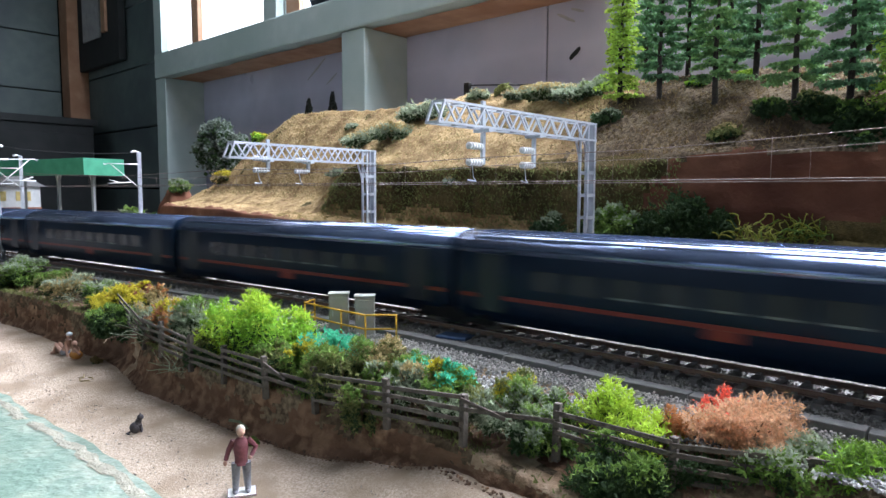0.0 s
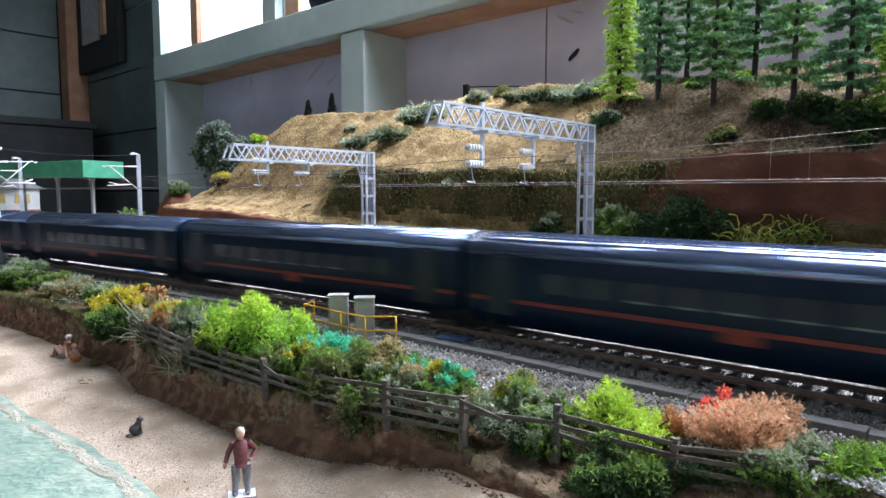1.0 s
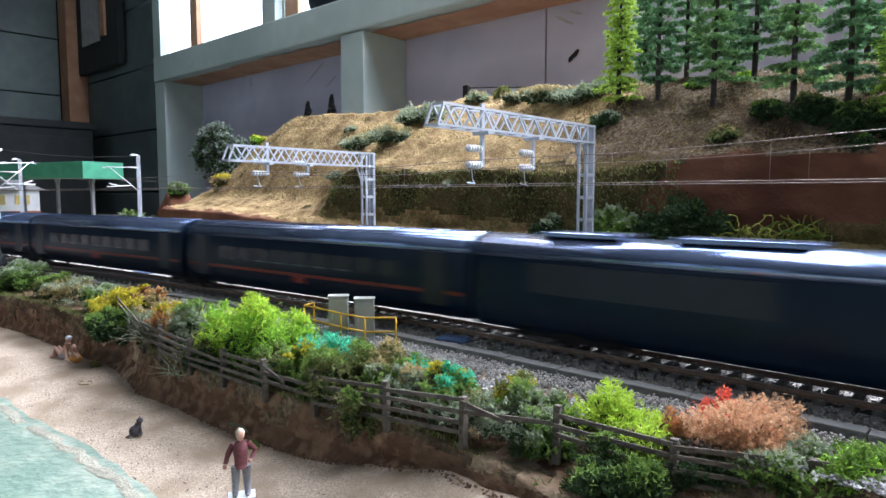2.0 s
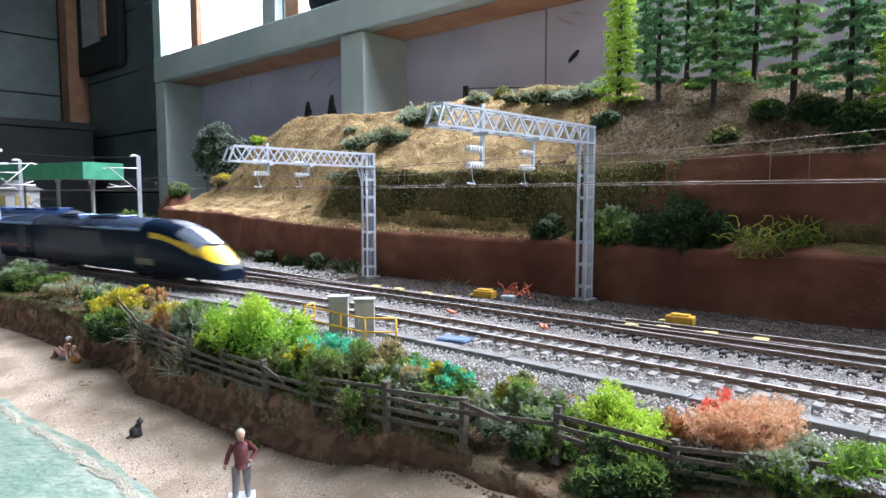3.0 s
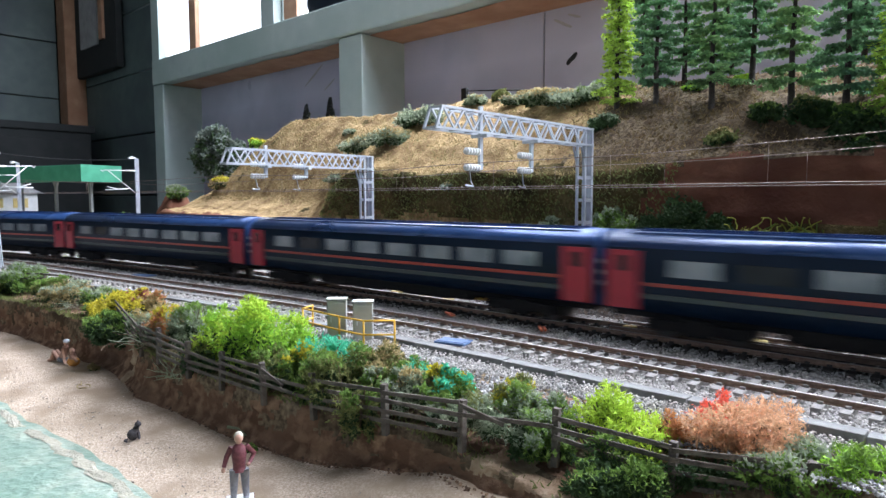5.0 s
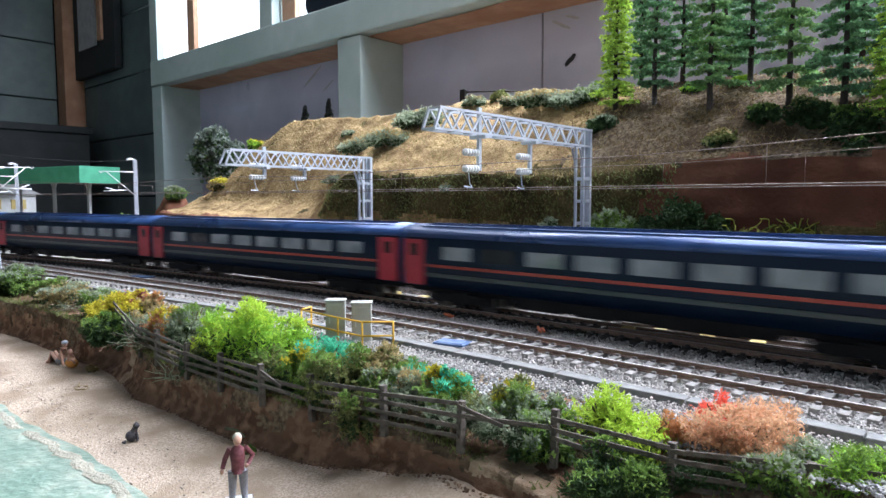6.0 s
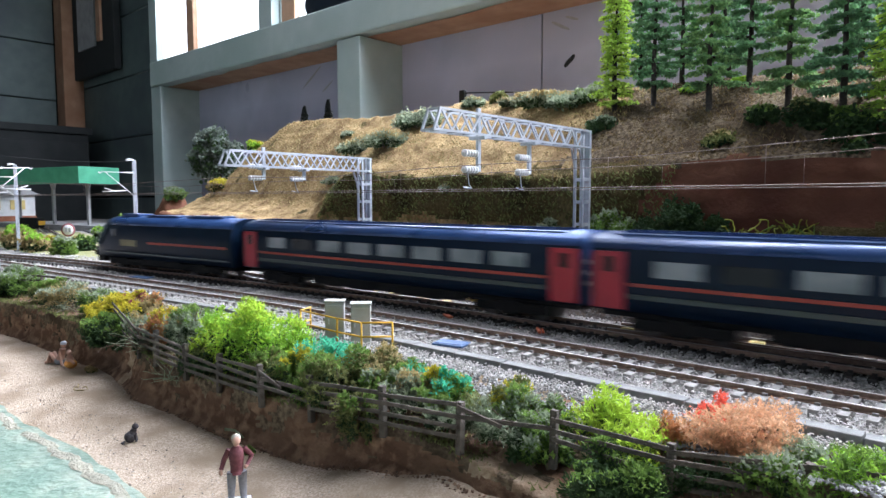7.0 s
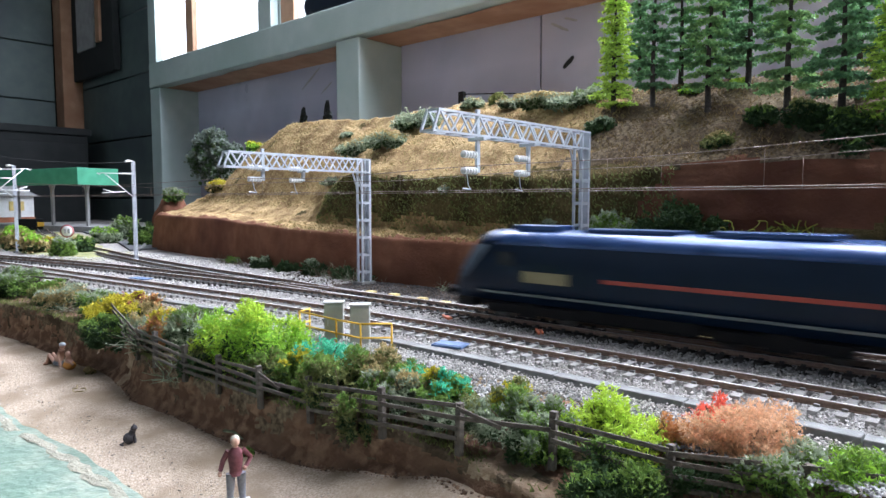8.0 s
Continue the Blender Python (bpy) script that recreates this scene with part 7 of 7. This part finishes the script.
def beach_things():
    skin = mat("figure_skin", (0.48, 0.27, 0.19), (0.54, 0.32, 0.23), rough=0.6, scale=600)
    hair = mat("figure_hair", (0.42, 0.37, 0.28), (0.5, 0.45, 0.35), rough=0.7, scale=600)
    maroon = mat("figure_maroon", (0.12, 0.028, 0.032), (0.17, 0.045, 0.05), rough=0.7, scale=700, bump=0.3)
    greyc = mat("figure_grey", (0.20, 0.20, 0.22), (0.27, 0.27, 0.29), rough=0.7, scale=700, bump=0.3)
    # standing figurine, back to the rails, hand on hip
    bm = bmesh.new()
    box(bm, -0.0048, 0.0048, -0.0036, 0.0036, 0, 0.0006, 0.0002, mi=4)
    for x in (-0.0017, 0.0017):
        tube_mi(bm, [(x * 1.25, 0, 0.0006), (x * 1.1, 0.0003, 0.0055), (x, 0, 0.0110)], lambda t: 0.00095 + 0.00065 * t, 10, 1)
        blob(bm, (x * 1.25, 0.0008, 0.0010), (0.0009, 0.0018, 0.0006), 8, mi=1)
    tube_mi(bm, [(0, 0, 0.0104), (0, 0, 0.0128), (0, 0.0002, 0.0160), (0, 0.0001, 0.0187), (0, 0, 0.0200)], lambda t: (0.0022, 0.0021, 0.0025, 0.0024, 0.0010)[min(4, int(t * 4 + 0.5))], 14, 0)
    tube_mi(bm, [(0.0023, 0, 0.0190), (0.0040, 0, 0.0158), (0.0050, 0.0008, 0.0125)], lambda t: 0.00105 - 0.0003 * t, 8, 0)
    blob(bm, (0.0052, 0.0009, 0.0115), (0.0007, 0.0007, 0.0010), 8, mi=2)
    tube_mi(bm, [(-0.0023, 0, 0.0190), (-0.0050, -0.0004, 0.0160), (-0.0034, 0.0004, 0.0132)], lambda t: 0.00105 - 0.0003 * t, 8, 0)
    blob(bm, (-0.0029, 0.0008, 0.0128), (0.0008, 0.0007, 0.0007), 8, mi=2)
    tube_mi(bm, [(0, 0, 0.0195), (0, 0, 0.0210)], 0.0009, 8, 2)
    blob(bm, (0, 0, 0.0220), (0.00150, 0.00165, 0.0019), 12, mi=2)
    blob(bm, (0, -0.0003, 0.0225), (0.00158, 0.00165, 0.00165), 12, mi=3)
    f = link("figurine", bm, [maroon, greyc, skin, hair, M["white"]], m=at(0.1965, 0.1145, -0.0372, 59))
    tagged(f, "painted standing figurine in maroon top and grey trousers", "figurine")
    # reclining and seated figurines
    for s, n, tn, lab, cl in ((0.4480, 0.1400, 20, "painted reclining figurine in grey shorts on the sand", greyc), (0.4330, 0.1415, 40, "painted seated figurine in orange on the sand", None)):
        bm = bmesh.new()
        if cl is not None:
            blob(bm, (0.0, 0, 0.0018), (0.0026, 0.0022, 0.0018), 10, mi=1)
            tube_mi(bm, [(0, 0, 0.002), (-0.0022, 0, 0.0060), (-0.0028, 0, 0.0082)], lambda t: 0.0018 - 0.0004 * t, 10, 2)
            blob(bm, (-0.0033, 0, 0.0102), (0.0013, 0.0013, 0.0016), 10, mi=2)
            blob(bm, (-0.0035, 0, 0.0109), (0.0015, 0.0015, 0.0011), 10, mi=3)
            for y in (-0.001, 0.001):
                tube_mi(bm, [(0.001, y, 0.0020), (0.0045, y, 0.0052), (0.0062, y, 0.0010), (0.0078, y, 0.0006)], 0.0009, 8, 2)
            tube_mi(bm, [(-0.0024, 0.0016, 0.0070), (-0.0042, 0.0024, 0.0035), (-0.0050, 0.0026, 0.0005)], 0.0006, 6, 2)
            mats = [greyc, greyc, skin, M["galv"]]
        else:
            blob(bm, (0, 0, 0.0022), (0.0030, 0.0024, 0.0022), 10, mi=0)
            tube_mi(bm, [(0, 0, 0.003), (0.0004, 0, 0.0062)], lambda t: 0.0020 - 0.0008 * t, 10, 1)
            blob(bm, (0.0005, 0, 0.0075), (0.0012, 0.0012, 0.0014), 10, mi=1)
            tube_mi(bm, [(0.0, 0.0015, 0.0055), (-0.003, 0.002, 0.0028)], 0.0006, 6, 1)
            mats = [M["orangecloth"], skin]
        f = link("figurine", bm, mats, m=at(s, n, -0.0369, tn) @ Matrix.Scale(1.3, 4))
        tagged(f, lab, "figurine")
    # cat
    fur = mat("dark_fur", (0.05, 0.045, 0.05), (0.09, 0.08, 0.085), rough=0.8, scale=900, bump=0.4)
    c = thing("cat", "small dark grey sitting model cat on the sand", "cat", at(0.2815, 0.1140, -0.0374, 150))
    bm = bmesh.new()
    blob(bm, (0, 0, 0.0024), (0.0018, 0.0024, 0.0025), 12)
    tube_mi(bm, [(0, 0.0006, 0.003), (0, 0.0016, 0.0058)], lambda t: 0.0016 - 0.0004 * t, 10, 0)
    part("body", bm, fur, c)
    bm = bmesh.new()
    blob(bm, (0, 0.0021, 0.0068), (0.0013, 0.0014, 0.0012), 12)
    for x in (-0.0008, 0.0008):
        bmesh.ops.create_cone(bm, cap_ends=True, segments=6, radius1=0.0005, radius2=0.0, depth=0.0011, matrix=Matrix.Translation((x, 0.0020, 0.0081)))
    part("head", bm, fur, c)
    for x in (-0.0008, 0.0008):
        bm = bmesh.new()
        tube_mi(bm, [(x, 0.0020, 0.0036), (x, 0.0025, 0.0004)], 0.0005, 7, 0)
        part("leg", bm, fur, c)
    bm = bmesh.new()
    tube_mi(bm, [(0, -0.0022, 0.0006), (0.0018, -0.0032, 0.0006), (0.0030, -0.0020, 0.0006)], 0.0004, 6, 0)
    part("tail", bm, fur, c)
    # twigs, weed and grit
    rng = random.Random(21)
    k = thing("driftwood", "curled thin dry twig lying on the sand", "twig", at(0.381, 0.129, -0.0373))
    bm = bmesh.new()
    tube_mi(bm, [(0.0045 * math.cos(a), 0.0030 * math.sin(a), 0.0006 + 0.0004 * math.sin(3 * a)) for a in np.linspace(0, 5.6, 14)], 0.0003, 5, 0)
    tube_mi(bm, [(0.004, 0.0, 0.0006), (0.009, -0.002, 0.0010)], 0.0003, 5, 0)
    part("twig", bm, LEAF["straw"], k)
    k = thing("seaweed", "arched green weed strand by the bank's foot", "weed", at(0.246, 0.143, -0.0370, 40))
    bm = bmesh.new()
    tube_mi(bm, [(-0.0035, 0, 0), (-0.0030, 0, 0.0030), (0.0, 0, 0.0054), (0.0045, 0, 0.0060)], lambda t: 0.0003 + 0.0004 * t, 5, 0)
    tube_mi(bm, [(-0.0030, 0, 0.0030), (-0.006, 0.001, 0.0012)], 0.0003, 5, 0)
    part("strand", bm, LEAF["sage"], k)
    for i, (s, n, kd) in enumerate(((0.232, 0.1400, "mid"), (0.415, 0.147, "straw"))):
        bush(kd, s, n, -0.0376, 0.007, 0.004, 700 + i, leaf=0.0014, where="on the sand", name="weed_tuft", dens=0.7)

    def sandy(rg):
        s = rg.uniform(0.05, 0.62)
        a, b = lerp_table(s, SHORE), lerp_table(s, FOOT)
        n = rg.uniform(a + 0.004, b)
        return s, n, -0.0372 + (lerp_table(s, FOOT_Z) + 0.0385) * smooth((n - a) / (b + 0.012 - a), 0.40, 0.86)
    stones("beach_grit", 1500, sandy, 0.00042, M["grit"], "scattered dark and pale grit on the sand", seed=5)

    def earthy(rg):
        s = rg.uniform(0.05, 0.62)
        a, b = lerp_table(s, FOOT), lerp_table(s, CREST)
        u = rg.random() ** 1.5
        zf = lerp_table(s, FOOT_Z)
        return s, a - 0.003 + (b - a) * 0.6 * u, zf - 0.0005 + 0.003 * u
    stones("bank_crumbs", 2600, earthy, 0.0007, M["soilcrumb"], "crumbs of dry earth on the bank", seed=6)


M["grit"] = mat("grit", (0.20, 0.16, 0.12), (0.62, 0.55, 0.46), rough=0.9, scale=900, island=0.5)
M["soilcrumb"] = mat("soil_crumb", (0.13, 0.075, 0.045), (0.24, 0.15, 0.09), rough=0.95, scale=900, island=0.5)
M["orangecloth"] = mat("orange_cloth", (0.62, 0.25, 0.05), (0.7, 0.34, 0.08), rough=0.7, scale=700)


def tube_mi(bm, pts, r, seg, mi):
    for f in tube(bm, pts, r, seg):
        f.material_index = mi


# ---------- the far end: station, road, planting ----------
def far_end():
    # road
    bm = bmesh.new()
    pts = [(0.96, 0.40, 0.50), (1.15, 0.46, 0.58), (1.5, 0.54, 0.70), (2.0, 0.66, 0.85)]
    vs = [(bm.verts.new((s, -a, -0.0030)), bm.verts.new((s, -b, -0.0030))) for s, a, b in pts]
    for p, q in zip(vs, vs[1:]):
        bm.faces.new((p[0], q[0], q[1], p[1]))
    r = bmesh.ops.extrude_face_region(bm, geom=bm.faces[:])
    for v in r["geom"]:
        if isinstance(v, bmesh.types.BMVert):
            v.co.z -= 0.0036
    bmesh.ops.recalc_face_normals(bm, faces=bm.faces[:])
    tagged(link("road", bm, M["road"], m=LAY), "dark grey model road leading to the station", "road", kind="structure")
    # grass patch
    rows = []
    for i in range(40):
        s = 0.80 + 1.3 * i / 39
        lo = 0.285 + 0.02 * fbm(s, 1, 9) if s < 0.95 else 0.285
        rows.append([(s, -(lo + (0.10 + 0.16 * smooth(s, 0.9, 1.6)) * j / 14), -0.0058 + 0.004 * math.sin(math.pi * j / 14) * smooth(s, 0.8, 0.95) + 0.0012 * fbm(s, j / 14, 24)) for j in range(15)])
    tagged(grid_mesh("grass_bank", rows, M["paleturf"]), "pale straw and green grass bank by the station", "grass", kind="structure")
    for i, (k, s, n, z, w, h, tips) in enumerate((
            ("mid", 0.925, 0.300, -0.006, 0.034, 0.026, "sage"), ("dark", 0.95, 0.335, -0.005, 0.026, 0.026, "mid"), ("fresh", 1.02, 0.345, -0.005, 0.030, 0.018, "straw"), ("straw", 1.16, 0.315, -0.004, 0.05, 0.034, "fresh"),
            ("straw", 1.09, 0.338, -0.004, 0.022, 0.018, "yellow"), ("straw", 1.10, 0.300, -0.004, 0.05, 0.032, "fresh"), ("sage", 1.18, 0.450, -0.005, 0.05, 0.030, "fresh"), ("sage", 1.22, 0.50, -0.005, 0.05, 0.05, "mid"),
            ("mid", 1.06, 0.465, -0.005, 0.045, 0.038, "dark"), ("dark", 1.00, 0.470, -0.005, 0.04, 0.040, "mid"), ("straw", 1.02, 0.295, -0.004, 0.04, 0.024, "fresh"))):
        bush(k, s, n, z, w, h, 800 + i, leaf=0.0042, tips=tips, where="near the station", dens=0.9)
    # white building with a brick plinth and slate roof
    b = thing("station_house", "small white station house with brick plinth", "house", at(2.20, 0.540, -0.006, 0))
    bm = bmesh.new()
    box(bm, -0.10, 0.10, -0.075, 0.075, 0.0, 0.028)
    part("plinth", bm, M["brick"], b, "red brick plinth")
    bm = bmesh.new()
    box(bm, -0.098, 0.098, -0.073, 0.073, 0.028, 0.088)
    wl = part("wall", bm, M["white"], b, "white painted wall")
    bm = bmesh.new()
    ring = [(-0.112, -0.086, 0.086), (-0.112, 0.086, 0.086), (-0.112, 0.0, 0.128)]
    A = [bm.verts.new(p) for p in ring]
    B = [bm.verts.new((0.112, y, z)) for _, y, z in ring]
    bm.faces.new(A[::-1])
    bm.faces.new(B)
    for i in range(3):
        bm.faces.new((A[i], A[(i + 1) % 3], B[(i + 1) % 3], B[i]))
    bmesh.ops.recalc_face_normals(bm, faces=bm.faces[:])
    part("roof", bm, M["slate"], b, "grey slate roof")
    for x0, y, ax in ((-0.0995, -0.03, 0), (-0.0995, 0.03, 0)):
        bm = bmesh.new()
        box(bm, x0 - 0.001, x0 + 0.002, y - 0.018, y + 0.018, 0.046, 0.072)
        wv = part("window", bm, M["paleyellow"], b, "pale yellow window")
        bm = bmesh.new()
        box(bm, x0 - 0.002, x0, y - 0.001, y + 0.001, 0.046, 0.072)
        part("glazing_bar", bm, M["white"], wv)
    for x in (-0.05, 0.0, 0.05):
        bm = bmesh.new()
        box(bm, x - 0.014, x + 0.014, 0.0725, 0.0745, 0.046, 0.072)
        part("window", bm, M["paleyellow"], b, "pale yellow window")
    # long green platform canopy
    c = thing("platform_canopy", "long green platform canopy on pale posts", "canopy", at(1.83, 0.560, 0.0, 13))
    bm = bmesh.new()
    box(bm, -0.22, 0.74, -0.045, 0.055, 0.138, 0.143, 0.001)
    box(bm, -0.22, 0.74, 0.052, 0.056, 0.104, 0.141, 0.0005)
    box(bm, -0.224, -0.220, -0.045, 0.056, 0.104, 0.143, 0.0005)
    roof = part("roof", bm, M["greenroof"], c, "green canopy roof and valance")
    for x in (-0.17, -0.03, 0.12, 0.28):
        bm = bmesh.new()
        box(bm, x - 0.0035, x + 0.0035, -0.003, 0.003, -0.006, 0.138)
        beam(bm, (x, 0, 0.085), (x + 0.025, 0, 0.136), 0.003)
        beam(bm, (x, 0, 0.085), (x - 0.025, 0, 0.136), 0.003)
        part("post", bm, M["slate"], c)
    bm = bmesh.new()
    box(bm, -0.36, 0.36, -0.07, 0.04, -0.0062, 0.0075, 0.001)
    p = tagged(link("platform", bm, M["slate"], m=at(1.75, 0.585, 0.0, 13)), "pale grey station platform", "platform", kind="structure")
    # round sign
    g = thing("speed_sign", "round white sign with a dark rim on a post", "sign", at(1.075, 0.357, -0.0045, 48))
    bm = bmesh.new()
    rod(bm, (0, 0, 0), (0, 0, 0.026), 0.0012)
    part("post", bm, M["galv"], g)
    bm = bmesh.new()
    rod(bm, (0, 0.0012, 0.026), (0, 0.0026, 0.026), 0.0098, seg=28)
    part("rim", bm, M["plumrim"], g, "dull red rim")
    bm = bmesh.new()
    rod(bm, (0, 0.0026, 0.026), (0, 0.0030, 0.026), 0.0078, seg=28)
    part("face", bm, M["white"], g)
    bm = bmesh.new()
    box(bm, -0.0042, -0.0008, 0.0030, 0.0033, 0.0225, 0.0295)
    box(bm, 0.0008, 0.0042, 0.0030, 0.0033, 0.0225, 0.0295)
    part("marking", bm, M["slate"], g, "two grey bars")
    bm = bmesh.new()
    box(bm, -0.008, 0.008, 0.0005, 0.0020, 0.010, 0.0145, 0.0003)
    part("plate", bm, M["livwhite"], g)
    # small yellow vehicle and dark shapes by the platform
    v = thing("parked_van", "small dark van with orange panel by the platform", "van", at(1.80, 0.515, -0.0062, 30))
    bm = bmesh.new()
    box(bm, -0.03, 0.03, -0.013, 0.013, 0.004, 0.030, 0.004)
    part("body", bm, M["chassis"], v)
    bm = bmesh.new()
    box(bm, -0.0312, -0.0295, -0.010, 0.010, 0.012, 0.022, 0.0005)
    part("panel", bm, M["yellow"], v, "orange-yellow front panel")
    for x in (-0.018, 0.018):
        for y in (-0.012, 0.012):
            bm = bmesh.new()
            rod(bm, (x, y - 0.002, 0.005), (x, y + 0.002, 0.005), 0.005, seg=14)
            part("wheel", bm, M["chassis"], v)
    # kerb curving by the road
    k = thing("kerb", "pale curved kerb beside the road", "kerb", LAY, kind="structure")
    bm = bmesh.new()
    tube(bm, [(0.95 + 0.22 * t, -(0.405 + 0.05 * math.sin(t * 2.2) + 0.03 * t), -0.003) for t in np.linspace(0, 1, 14)], 0.003, 5)
    part("edging", bm, M["concrete"], k)


M["paleturf"] = mat("pale_turf", (0.34, 0.31, 0.14), (0.46, 0.42, 0.22), rough=0.97, scale=300, bump=1.0, bump_scale=800, third=(0.20, 0.24, 0.08), big=30)
M["plumrim"] = mat("sign_rim", (0.30, 0.06, 0.07), (0.36, 0.10, 0.10), rough=0.5, scale=300)


# ---------- ballast ----------
def ballast():
    def near(rg):
        a = rg.uniform(-0.03, 0.46)
        off = rg.uniform(-0.090, 0.052)
        if 0.0295 < off < 0.0375:
            return None
        for b in (0.0090, -0.0090, -0.0645, -0.0465):
            if abs(off - b) < 0.0019:
                return None
        s, n, _ = line_point(LINE_A, a, off)
        on = abs(off) < 0.0165 or abs(off + 0.0555) < 0.0165
        if on and rg.random() < 0.12:
            return None
        return s, n, -0.0046 + (rg.uniform(0.0006, 0.0014) if on else rg.uniform(0.0, 0.0014))
    stones("ballast", 46000, near, 0.00064, M["stone"], "loose light grey ballast stones round the tracks", seed=1)

    def shoulder(rg):
        a = rg.uniform(-0.03, 0.30)
        s, n, _ = line_point(LINE_A, a, rg.uniform(0.036, 0.072))
        return s, n, -0.0046 - 0.0010 * rg.random()
    stones("shoulder_stones", 7500, shoulder, 0.00088, M["stone_mid"], "coarse mixed grey stones on the shoulder", seed=2)

    def far(rg):
        a = rg.uniform(0.42, 0.95)
        off = rg.uniform(-0.20, 0.03)
        for b in (0.0090, -0.0090):
            if abs(off - b) < 0.0022:
                return None
        s, n, _ = line_point(LINE_A, a, off)
        return s, n, -0.0046
    stones("far_ballast", 11000, far, 0.00125, M["stone"], "light grey ballast round the far tracks", seed=3)

    def foot(rg):
        s = rg.uniform(-0.02, 0.42)
        c = lerp_table(s, CLIFF)
        return s, rg.uniform(0.335, c), -0.0046
    stones("cutting_gravel", 3800, foot, 0.00105, M["stone_shaded"], "dusty gravel below the cutting, darkened for the shadow there", seed=4)


M["stone_mid"] = mat("shoulder_stone", (0.26, 0.25, 0.24), (0.50, 0.49, 0.47), rough=0.85, scale=700, island=0.5, bump=0.3)


room()
ground()
hill()
cutting_verge()
far_end()
trains()
overhead()
lineside()
fences()
front_planting()
hill_plants()
hill_turf()
beach_things()
ballast()
track("front line: rusty rails on pale sleepers in grey ballast", LINE_A, -3.4, 6.0, "sleeper", (0.0, 0.9))
track("rear line: rusty rails on dark sleepers in grey ballast", LINE_B, -3.4, 5.4, "sleeper_dark", (0.0, 1.0))
track("diverging siding line branching off behind the rear line", LINE_C, 0.34, 1.9, "sleeper_dark", (0.40, 1.1))
track("diverging line leaving the rear line beyond the points", LINE_D, -1.0, 0.16, "sleeper_dark", (0.16, 0.17))
motions()
